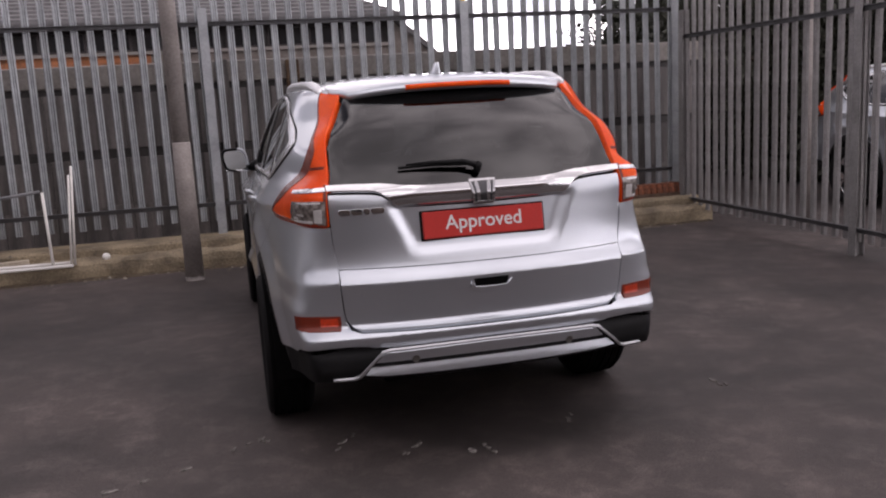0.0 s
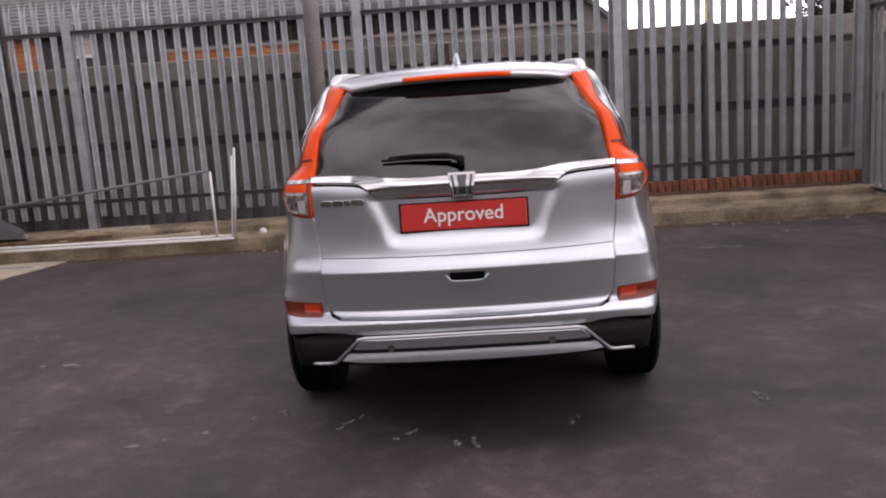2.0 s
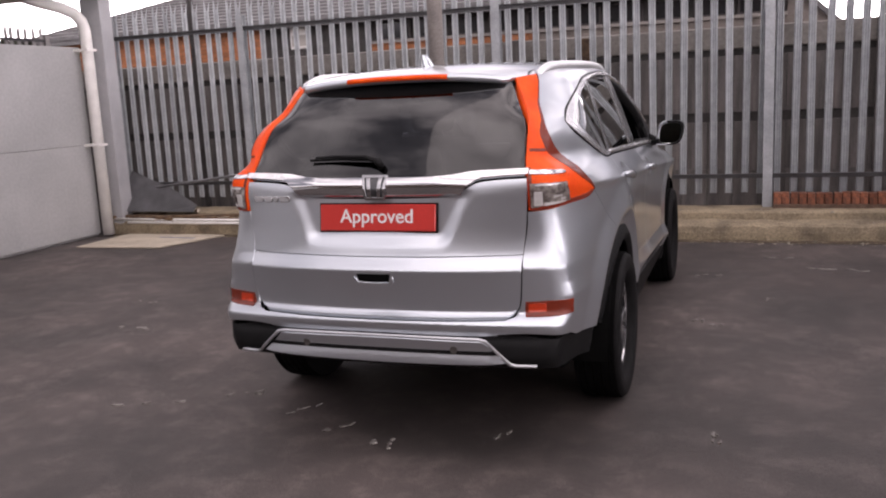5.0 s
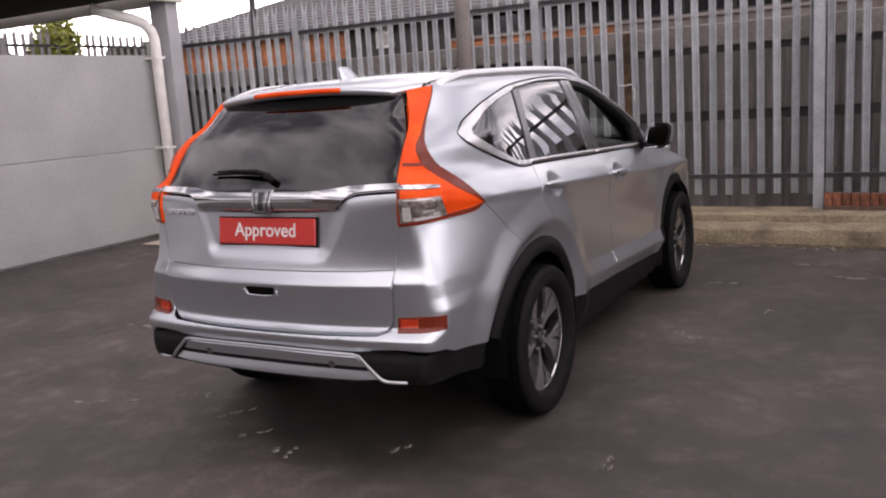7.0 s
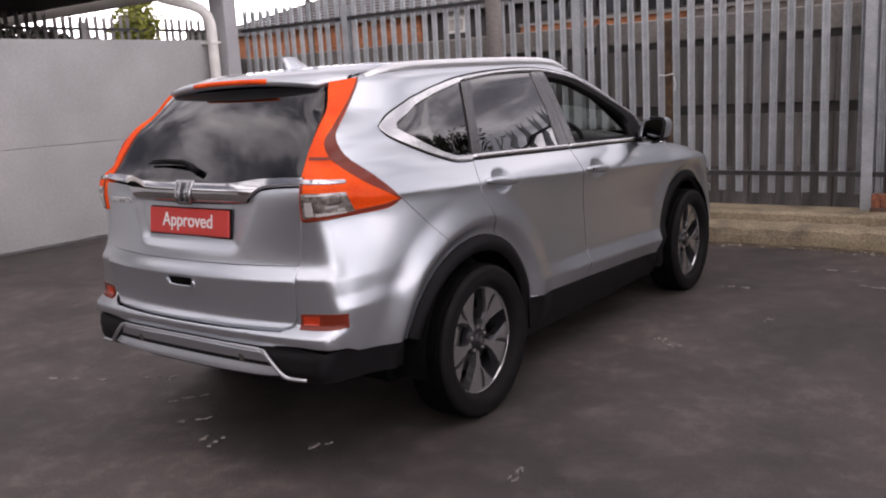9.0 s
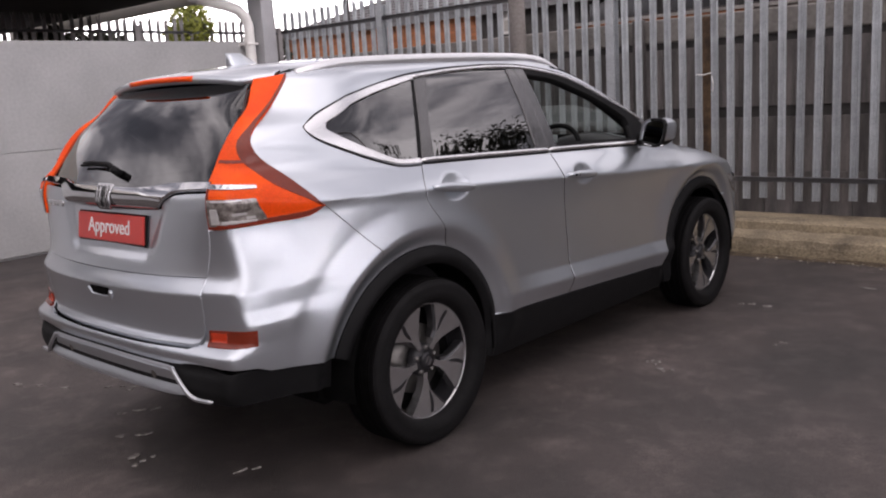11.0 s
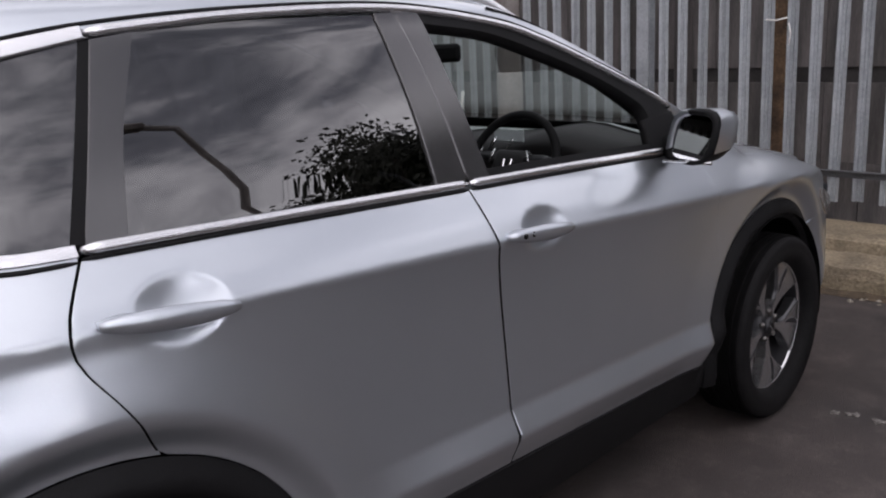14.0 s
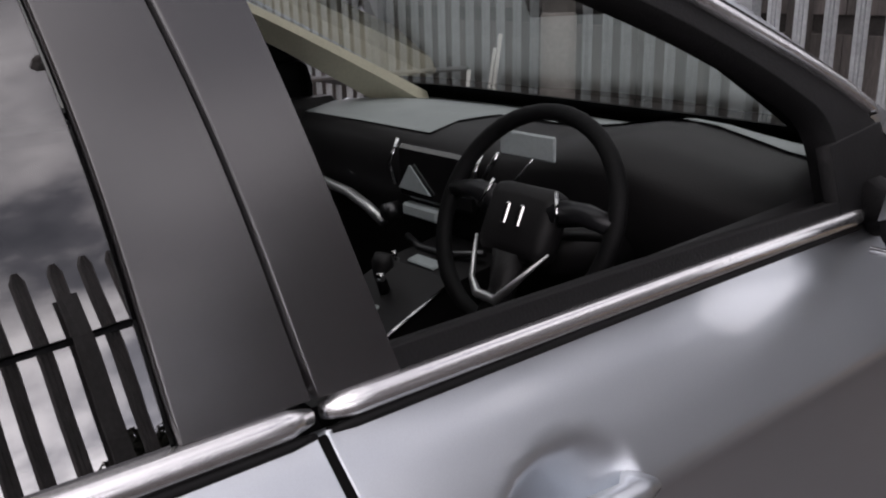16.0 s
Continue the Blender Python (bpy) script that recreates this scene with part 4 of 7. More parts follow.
def uv_of(tok):
    """A place on the unrolled skin: ('S', y, z) on the right side, ('L', y, z) on the left one, ('R', x, z) on the rear, ('P', x, y, z) near the right corner."""
    if tok[0] == "U":
        return tok[1], tok[2]
    if tok[0] == "P":
        return (UX + UR * math.atan2(tok[1] - UX, UY - tok[2]), tok[3])
    k, a, z = tok
    if k == "R" and abs(a) <= UX:
        return (a, z)
    if k == "R":
        p = shoot(np.array([[abs(a), UY, z]]), np.array([[0, -1.0, 0]]))[0]
        u = UX + UR * math.atan2(p[0] - UX, UY - p[1])
        return (math.copysign(u, a), z)
    sg = 1 if k == "S" else -1
    if a >= UY:
        return (sg * (UX + UR * math.pi / 2 + a - UY), z)
    p = shoot(np.array([[0.0, a, z]]), np.array([[1.0, 0, 0]]))[0]
    return (sg * (UX + UR * math.atan2(p[0] - UX, UY - p[1])), z)


def smooth_line(pts, gap):
    """Catmull-Rom through points, sampled evenly enough."""
    if len(pts) == 2:
        a, b = np.array(pts[0]), np.array(pts[1])
        n = max(1, int(np.linalg.norm(b - a) / gap))
        return [tuple(a + (b - a) * i / n) for i in range(n)]
    p = [np.array(q, float) for q in pts]
    p = [2 * p[0] - p[1], *p, 2 * p[-1] - p[-2]]
    out = []
    for a, b, c, d in zip(p, p[1:], p[2:], p[3:]):
        n = max(1, int(np.linalg.norm(c - b) / gap))
        for i in range(n):
            t = i / n
            out.append(tuple(0.5 * (2 * b + (c - a) * t + (2 * a - 5 * b + 4 * c - d) * t * t + (3 * b - a - 3 * c + d) * t**3)))
    return out


def outline(*curves, gap=0.02, flat=False):
    """A closed line from curves that join end to end; corners only where curves meet."""
    pts, laid = [], [[q if flat else uv_of(q) for q in c] for c in curves]
    for c, d in zip(laid, laid[1:] + laid[:1]):
        pts += smooth_line(c, gap) if len(c) > 1 else c
        if len(c) > 1 and math.dist(c[-1], d[0]) > 1e-4:
            pts.append(tuple(c[-1]))
    a = np.array(pts)
    area = np.sum(a[:, 0] * np.roll(a[:, 1], -1) - np.roll(a[:, 0], -1) * a[:, 1])
    return a if area > 0 else a[::-1]


def within(loop, pts):
    x, y = pts[:, 0], pts[:, 1]
    hit = np.zeros(len(pts), bool)
    for (x0, y0), (x1, y1) in zip(loop, np.roll(loop, -1, 0)):
        if y0 != y1:
            hit ^= ((y0 > y) != (y1 > y)) & (x < (x1 - x0) * (y - y0) / (y1 - y0) + x0)
    return hit


from mathutils import geometry


def fill(loop, g, holes=()):
    lo, hi = loop.min(0), loop.max(0)
    gx, gy = np.meshgrid(np.arange(lo[0], hi[0], g), np.arange(lo[1], hi[1], g))
    gx[1::2] += g / 2
    pts = np.stack([gx.ravel(), gy.ravel()], 1)
    pts = pts[within(loop, pts)]
    for h in holes:
        pts = pts[~within(h, pts)]
    rims = np.concatenate([loop, *holes]) if len(holes) else loop
    if len(pts):
        near = np.min(np.linalg.norm(pts[:, None] - rims[None], axis=2), axis=1)
        pts = pts[near > g * 0.45]
    allp = np.concatenate([rims, pts])
    edges, k = [], 0
    for l in (loop, *holes):
        n = len(l)
        edges += [(k + i, k + (i + 1) % n) for i in range(n)]
        k += n
    v, _, f, *_ = geometry.delaunay_2d_cdt([Vector(p) for p in allp], edges, [], 0, 1e-6)
    v = np.array([tuple(q) for q in v])
    f = np.array(f)
    mid = v[f].mean(1)
    ok = within(loop, mid)
    for h in holes:
        ok &= ~within(h, mid)
    return v, f[ok]


def patch(loop, mat, place=wrap, off=0.0, depth=0.026, g=0.03, holes=(), soft=0.0018, flip=False, lift=None):
    """A skin panel: the filled outline laid on the body, standing off it, with turned-in edges."""
    v, f = fill(loop, g, holes)
    p = place(v)
    nrm = skin_normal(p)
    rise = off if lift is None else off + lift(p)
    p = p + nrm * (rise[:, None] if isinstance(rise, np.ndarray) else rise)
    a, b, c = p[f[:, 0]], p[f[:, 1]], p[f[:, 2]]
    bad = np.einsum("ij,ij->i", np.cross(b - a, c - a), nrm[f[:, 0]]) < 0
    f[bad] = f[bad][:, ::-1]
    if lift is not None:
        nn = np.zeros_like(p)
        fn = np.cross(p[f[:, 1]] - p[f[:, 0]], p[f[:, 2]] - p[f[:, 0]])
        for k in range(3):
            np.add.at(nn, f[:, k], fn)
        nrm = nn / np.maximum(np.linalg.norm(nn, axis=1, keepdims=True), 1e-12)
    verts, norms, faces = [p], [nrm], [tuple(t) for t in f]
    count = len(p)
    # edges used once are the rim
    once = {}
    for t in f:
        for i in range(3):
            e = (t[i], t[(i + 1) % 3])
            if (e[1], e[0]) in once:
                del once[(e[1], e[0])]
            else:
                once[e] = True
    rim_ids = sorted({i for e in once for i in e})
    where = {i: k for k, i in enumerate(rim_ids)}
    out = np.zeros((len(rim_ids), 3))
    for i, j in once:
        d = np.cross(p[j] - p[i], nrm[i] + nrm[j])
        d /= max(np.linalg.norm(d), 1e-12)
        out[where[i]] += d
        out[where[j]] += d
    out /= np.maximum(np.linalg.norm(out, axis=1, keepdims=True), 1e-9)
    pr, nr = p[rim_ids], nrm[rim_ids]
    verts += [pr + out * soft * 0.7 - nr * soft, pr + out * soft - nr * depth]
    norms += [(out + nr) / np.sqrt(2), out]
    r1, r2 = count, count + len(rim_ids)
    for i, j in once:
        a, b = where[i], where[j]
        faces.append((j, i, r1 + a, r1 + b))
        faces.append((r1 + b, r1 + a, r2 + a, r2 + b))
    verts, norms = np.concatenate(verts), np.concatenate(norms)
    if flip:
        verts, norms = verts * (-1, 1, 1), norms * (-1, 1, 1)
        faces = [t[::-1] for t in faces]
    me = bpy.data.meshes.new("panel")
    me.from_pydata(verts.tolist(), [], [tuple(int(i) for i in t) for t in faces])
    me.materials.append(mat)
    me.polygons.foreach_set("use_smooth", [True] * len(me.polygons))
    me.normals_split_custom_set_from_vertices([tuple(n) for n in norms])
    return me


car = thing("car", "silver metallic compact SUV parked on the asphalt yard", "car")


def both(name, loop, mat, parent=None, label="", **kw):
    """The panel on the right side, and its mirror image on the left."""
    return [part(name, patch(loop, mat, flip=fl, **kw), mat, (parent[k] if parent else car), label) for k, fl in enumerate((False, True))]


def arc(hub, r, a0, a1, n=9):
    return [("S", hub + r * math.cos(radians(a)), HUB_Z + r * math.sin(radians(a))) for a in np.linspace(a0, a1, n)]


S = lambda *p: [("S", a, z) for a, z in p]
Lf = lambda *p: [("L", a, z) for a, z in p]
R = lambda *p: [("R", a, z) for a, z in p]

ROOF_EDGE = [(0.60, 1.577), (0.8, 1.592), (1.2, 1.606), (1.7, 1.608), (2.05, 1.594), (2.3, 1.548), (2.55, 1.462), (2.80, 1.362), (3.02, 1.262), (3.12, 1.205)]
CH_TOP = [(0.514, 1.366), (0.618, 1.415), (0.788, 1.474), (0.942, 1.508), (1.156, 1.543), (1.496, 1.567), (1.899, 1.570), (2.236, 1.528), (2.424, 1.476), (2.614, 1.404), (2.856, 1.305), (2.972, 1.248)]
CH_BOT = [(0.514, 1.366), (0.530, 1.340), (0.584, 1.305), (0.71, 1.250), (0.861, 1.198), (0.93, 1.184), (1.033, 1.179)]
LAMP_SIDE = [('P', 0.820, 0.480, 1.078), ('P', 0.778, 0.405, 1.157), ('P', 0.703, 0.327, 1.240), ('P', 0.668, 0.297, 1.307), ('P', 0.630, 0.350, 1.368), ('P', 0.585, 0.475, 1.460), ('P', 0.545, 0.582, 1.562)]
DOOR_SEAM = [(1.030, 1.172), (0.980, 1.10), (0.970, 1.056), (0.984, 1.01), (1.032, 0.936), (1.090, 0.828)]
B_SEAM = [(1.972, 1.135), (1.987, 1.012), (2.011, 0.836), (2.026, 0.65), (2.031, 0.420)]
ARCH = 0.492

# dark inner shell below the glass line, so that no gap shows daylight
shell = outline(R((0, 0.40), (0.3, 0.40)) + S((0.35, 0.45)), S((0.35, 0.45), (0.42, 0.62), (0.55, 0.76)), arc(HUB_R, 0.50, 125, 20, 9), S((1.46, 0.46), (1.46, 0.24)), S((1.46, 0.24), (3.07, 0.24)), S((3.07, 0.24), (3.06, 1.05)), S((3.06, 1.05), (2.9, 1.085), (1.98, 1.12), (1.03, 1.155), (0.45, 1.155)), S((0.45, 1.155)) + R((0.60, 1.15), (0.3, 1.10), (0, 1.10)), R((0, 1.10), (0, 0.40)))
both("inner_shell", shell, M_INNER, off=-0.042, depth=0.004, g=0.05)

# quarter panel with the roof side
quarter = outline(S(*ROOF_EDGE), S(ROOF_EDGE[-1], (2.985, 1.252)), S((2.985, 1.252), *CH_TOP[-1::-1]), S(*CH_BOT), S(*DOOR_SEAM), S((1.095, 0.826)) + arc(HUB_R, ARCH, 72, 118.2, 8), arc(HUB_R, ARCH, 118.2, 118.3, 1) + S((0.6990, 0.8708)), S((0.6990, 0.8708), (0.4860, 1.0768)), [('P', x + 0.003, y + 0.004, z) for _, x, y, z in LAMP_SIDE], [('P', 0.548, 0.586, 1.562)] + S((0.60, 1.577)))
qp = both("quarter_panel", quarter, M_PAINT, label="silver rear quarter panel", g=0.012)

# rear bumper, one piece round both corners
edge_r = S((0.482, 1.074), (0.418, 1.043), (0.262, 1.036)) + R((0.634, 1.024))
gate_r = R((0.634, 1.024), (0.630, 0.95), (0.617, 0.82), (0.612, 0.72), (0.602, 0.645), (0.582, 0.611), (0.545, 0.600))
half_mirror = lambda c: [({"S": "L", "R": "R"}[k], -a if k == "R" else a, z) for k, a, z in c][::-1]
arch_r = arc(HUB_R, ARCH, 118.5, 163.5, 10)
bumper = outline(S((0.695, 0.868), (0.482, 1.074)), edge_r, gate_r, R((0.545, 0.600), (0.3, 0.595), (0, 0.593), (-0.3, 0.595), (-0.545, 0.600)), half_mirror(gate_r), half_mirror(edge_r), Lf((0.482, 1.074), (0.695, 0.868)), half_mirror(arch_r), Lf((0.475, 0.487), (0.368, 0.497), (0.195, 0.513)) + R((-0.79, 0.534), (-0.65, 0.551), (-0.52, 0.545), (-0.44, 0.536), (0, 0.538), (0.44, 0.536), (0.52, 0.545), (0.65, 0.551), (0.79, 0.534)) + S((0.195, 0.513), (0.368, 0.497), (0.475, 0.487)), arch_r[::-1])
# Black strip added behind the bumper joint so the gap stays dark.
bumper_seal = outline(S((0.690, 0.862), (0.474, 1.070)), S((0.474, 1.070), (0.492, 1.084)), S((0.492, 1.084), (0.708, 0.876)), S((0.708, 0.876), (0.690, 0.862)))
both("bumper_seal", bumper_seal, M_INNER, off=-0.0025, depth=0.003, g=0.02)
bump = part("rear_bumper", patch(bumper, M_PAINT, g=0.013), M_PAINT, car, "silver rear bumper")
refl = outline(R((0.622, 0.668), (0.72, 0.671)) + S((0.150, 0.672)), S((0.150, 0.672), (0.150, 0.616)), S((0.150, 0.616)) + R((0.72, 0.612), (0.625, 0.611)), R((0.625, 0.611), (0.622, 0.668)))
both("reflector", refl, M_REDDARK, [bump, bump], "dark red rear reflector", off=0.004, depth=0.01, g=0.02)
refl2 = outline(R((0.632, 0.660), (0.70, 0.662)), R((0.70, 0.662), (0.70, 0.622)), R((0.70, 0.622), (0.634, 0.620)), R((0.634, 0.620), (0.632, 0.660)))
both("reflector_glow", refl2, M_REDMID, [bump, bump], "bright red part of the reflector", off=0.006, depth=0.004, g=0.02)

# black lower bumper and skid plate
lowskin = outline(R((-0.35, 0.546), (0, 0.548), (0.35, 0.546), (0.60, 0.538), (0.79, 0.520)) + S((0.195, 0.503), (0.368, 0.487), (0.470, 0.478)), S((0.470, 0.478), (0.466, 0.37)), S((0.466, 0.37), (0.30, 0.39)) + R((0.62, 0.402), (0.3, 0.392), (0, 0.390), (-0.3, 0.392), (-0.62, 0.402)) + Lf((0.30, 0.39), (0.466, 0.37)), Lf((0.466, 0.37), (0.470, 0.478)), Lf((0.470, 0.478), (0.368, 0.487), (0.195, 0.503)) + R((-0.79, 0.520), (-0.60, 0.538), (-0.35, 0.546)))
lowb = part("lower_bumper", patch(lowskin, M_BLACK, off=-0.010, g=0.03), M_BLACK, car, "black textured lower bumper")
plate_skid = outline(R((-0.455, 0.512), (0, 0.516), (0.455, 0.512)), R((0.455, 0.512), (0.545, 0.433)), R((0.545, 0.433), (0.40, 0.424), (0, 0.420), (-0.40, 0.424), (-0.545, 0.433)), R((-0.545, 0.433), (-0.455, 0.512)))
skid_lift = lambda p: -0.0225 * np.sin(np.pi * np.clip((0.515 - p[:, 2]) / 0.095, 0, 1)) ** 1.5
skid = part("skid_plate", patch(plate_skid, M_PAINT, off=0.010, g=0.016, lift=skid_lift), M_PAINT, lowb, "silver skid plate")
strip = outline(R((-0.672, 0.4255), (-0.59, 0.4255), (-0.572, 0.4315), (-0.472, 0.5195), (-0.44, 0.5245), (0, 0.5275), (0.44, 0.5245), (0.472, 0.5195), (0.572, 0.4315), (0.59, 0.4255), (0.672, 0.4255)), R((0.672, 0.4255), (0.672, 0.422)), R((0.672, 0.422), (0.585, 0.421), (0.566, 0.4275), (0.467, 0.5145), (0.44, 0.519), (0, 0.522), (-0.44, 0.519), (-0.467, 0.5145), (-0.566, 0.4275), (-0.585, 0.421), (-0.672, 0.422)), R((-0.672, 0.422), (-0.672, 0.4255)), gap=0.012)
part("bright_strip", patch(strip, M_RAILDULL, off=0.014, g=0.02, depth=0.014), M_RAILDULL, lowb, "bright strip round the skid plate")
for x in (-0.335, 0.335):
    a = outline([(x + 0.016 * math.cos(t), 0.476 + 0.016 * math.sin(t)) for t in np.linspace(0, 6.28, 13)], flat=True, gap=0.01)
    part("parking_sensor", patch(a, M_DISC, off=0.012, g=0.012, depth=0.012, lift=skid_lift), M_DISC, lowb)

# tailgate
gate_side = [(0.628, 1.158), (0.627, 1.03), (0.622, 0.95), (0.609, 0.82), (0.604, 0.72), (0.594, 0.648), (0.571, 0.621), (0.540, 0.613)]
mx = lambda pts: [(-x, z) for x, z in pts][::-1]
up_side = [p for p in gate_side if p[1] > 0.9] + [(0.612, 0.860)]
lo_side = [(0.6115, 0.855)] + [p for p in gate_side if p[1] < 0.85]
BAR_LOW = [(0.628, 1.158), (0.50, 1.152), (0.42, 1.140), (0.365, 1.105), (0.32, 1.088), (0, 1.083)]
gate_up = outline(R(*BAR_LOW, *mx(BAR_LOW)[1:]), R(*[(-x, z) for x, z in up_side]), R((-0.612, 0.860), (-0.3, 0.857), (0, 0.856), (0.3, 0.857), (0.612, 0.860)), R(*up_side[::-1]))
tg = part("tailgate", patch(gate_up, M_PAINT, g=0.016), M_PAINT, car, "silver tailgate")
gate_lo = outline(R((-0.6115, 0.855), (-0.3, 0.8515), (0, 0.8505), (0.3, 0.8515), (0.6115, 0.855)), R(*lo_side), R((0.540, 0.613), (0.3, 0.609), (0, 0.608), (-0.3, 0.609), (-0.540, 0.613)), R(*mx(lo_side)))
part("lower_panel", patch(gate_lo, M_PAINT, g=0.013), M_PAINT, tg, "lower tailgate panel")
hand_cup = outline(R((-0.074, 0.784), (0.074, 0.784)), R((0.074, 0.784), (0.064, 0.741)), R((0.064, 0.741), (-0.064, 0.741)), R((-0.064, 0.741), (-0.074, 0.784)))
# Flat black patch, standing proud, paints the shade of the handle recess.
part("handle_recess", patch(hand_cup, M_INNER, off=0.003, depth=0.006, g=0.02), M_INNER, tg, "black patch painting the shade of the tailgate handle recess")
hand_lip = outline(R((-0.086, 0.775), (-0.068, 0.752), (0.068, 0.752), (0.086, 0.775)), R((0.086, 0.775), (0.072, 0.735), (-0.072, 0.735), (-0.086, 0.775)), gap=0.015)
part("tailgate_handle", patch(hand_lip, M_PAINT, off=0.010, depth=0.010, g=0.015), M_PAINT, tg, "silver tailgate handle lip")

# chrome garnish with badge
BAR_TOP = [(0.634, 1.192), (0.52, 1.190), (0.42, 1.183), (0.33, 1.166), (0.22, 1.158), (0, 1.158)]
BAR_BOT = [(0.634, 1.172), (0.50, 1.166), (0.43, 1.155), (0.375, 1.115), (0.33, 1.098), (0.2, 1.094), (0, 1.092)]
bar = outline(R(*BAR_TOP, *mx(BAR_TOP)[1:]), R((-0.634, 1.192), (-0.634, 1.172)), R(*[(-x, z) for x, z in BAR_BOT], *BAR_BOT[-2::-1]), R((0.634, 1.172), (0.634, 1.192)), gap=0.015)
garn = part("chrome_garnish", patch(bar, M_CHROME, off=0.010, depth=0.02, g=0.008, lift=lambda p: 0.021 * smooth01(0.50 - np.abs(p[:, 0]), 0, 0.24) * smooth01(p[:, 2], 1.086, 1.136)), M_CHROME, tg, "chrome bar across the tailgate")
bx = outline([(-0.056, 1.165), (0.056, 1.165)], [(0.056, 1.165), (0.043, 1.103)], [(0.043, 1.103), (-0.043, 1.103)], [(-0.043, 1.103), (-0.056, 1.165)], flat=True, gap=0.01)
hole = outline([(-0.048, 1.158), (0.048, 1.158)], [(0.048, 1.158), (0.037, 1.110)], [(0.037, 1.110), (-0.037, 1.110)], [(-0.037, 1.110), (-0.048, 1.158)], flat=True, gap=0.01)
part("badge_ring", patch(bx, M_BADGE, off=0.037, depth=0.012, g=0.01, holes=(hole,)), M_BADGE, garn, "plain chrome badge frame")
part("badge_field", patch(hole, M_BADGEDARK, off=0.0340, depth=0.01, g=0.012), M_BADGEDARK, garn)
for s in (-1, 1):
    q = outline([(s * 0.034, 1.156), (s * 0.021, 1.156)], [(s * 0.021, 1.156), (s * 0.014, 1.112)], [(s * 0.014, 1.112), (s * 0.026, 1.112)], [(s * 0.026, 1.112), (s * 0.034, 1.156)], flat=True, gap=0.01)
    part("badge_bar", patch(q, M_BADGE, off=0.0375, depth=0.006, g=0.012), M_BADGE, garn)
for x0, x1 in ((-0.592, -0.548), (-0.542, -0.500), (-0.492, -0.470), (-0.462, -0.412)):
    q = outline(R((x0, 1.096), (x1 - 0.006, 1.096)), R((x1 - 0.006, 1.096), (x1, 1.090), (x1 - 0.004, 1.074)), R((x1 - 0.004, 1.074), (x0 + 0.004, 1.074)), R((x0 + 0.004, 1.074), (x0 - 0.004, 1.088), (x0, 1.096)), gap=0.008)
    part("model_badge", patch(q, M_CHROME, off=0.006, depth=0.006, g=0.01), M_CHROME, tg, "plain chrome badge bar")

# number plate
plate_ob = part("number_plate", box(-0.26, 0.26, -0.006, 0.006, -0.0555, 0.0555, 0.004), M_REDPLATE, tg, "red plate reading Approved")
plate_ob.matrix_basis = pose(0, 0.064, 1.008, -8, 0, 0)
part("plate_edge", box(-0.268, 0.268, 0.004, 0.012, -0.062, 0.062, 0.003), M_BLACK, plate_ob)
txt = bpy.data.curves.new("lettering", "FONT")
txt.body, txt.size, txt.extrude, txt.align_x, txt.align_y = "Approved", 0.082, 0.0008, "CENTER", "CENTER"
txt.offset = 0.0008
tob = bpy.data.objects.new("lettering", txt)
scene.collection.objects.link(tob)
bpy.context.view_layer.update()
tme = bpy.data.meshes.new_from_object(tob.evaluated_get(bpy.context.evaluated_depsgraph_get()))
bpy.data.objects.remove(tob)
tme.materials.clear()
tme.materials.append(M_PLATEWHITE)
lt = part("lettering", tme, M_PLATEWHITE, plate_ob, "white word Approved")
lt.matrix_basis = pose(0, -0.0075, 0.004, 90, 0, 0)

# rear glass, spoiler, high brake light, wiper
GL_SIDE = [(0.497, 1.538), (0.566, 1.418), (0.603, 1.270), (0.614, 1.198)]
glass = outline(R(*GL_SIDE), R((0.614, 1.198), (0.50, 1.194), (0.40, 1.184), (0.30, 1.166), (0.2, 1.161), (0, 1.161), (-0.2, 1.161), (-0.30, 1.166), (-0.40, 1.184), (-0.50, 1.194), (-0.614, 1.198)), R(*mx(GL_SIDE)), R((-0.497, 1.538), (-0.25, 1.545), (0, 1.547), (0.25, 1.545), (0.497, 1.538)))
part("rear_window", patch(glass, G_REAR, off=-0.002, depth=0.006, g=0.025), G_REAR, tg, "dark tinted rear window")
# Black glass border, widened at the top to paint in the spoiler's shadow.
band = outline(R((-0.52, 1.553), (0, 1.562), (0.52, 1.553)), R((0.52, 1.553), (0.49, 1.500)), R((0.49, 1.500), (0, 1.512), (-0.49, 1.500)), R((-0.49, 1.500), (-0.52, 1.553)))
part("glass_band", patch(band, M_INNER, off=-0.008, depth=0.004, g=0.03), M_INNER, tg)
for fl in (False, True):
    q = outline(R((0.500, 1.538), (0.569, 1.418), (0.606, 1.270), (0.618, 1.196)), R((0.618, 1.196), (0.47, 1.192)), R((0.47, 1.192), (0.545, 1.27), (0.535, 1.40), (0.470, 1.538)), R((0.470, 1.538), (0.500, 1.538)))
    part("glass_band", patch(q, M_GLOSSBLACK, off=-0.010, depth=0.004, g=0.03, flip=fl), M_GLOSSBLACK, tg)



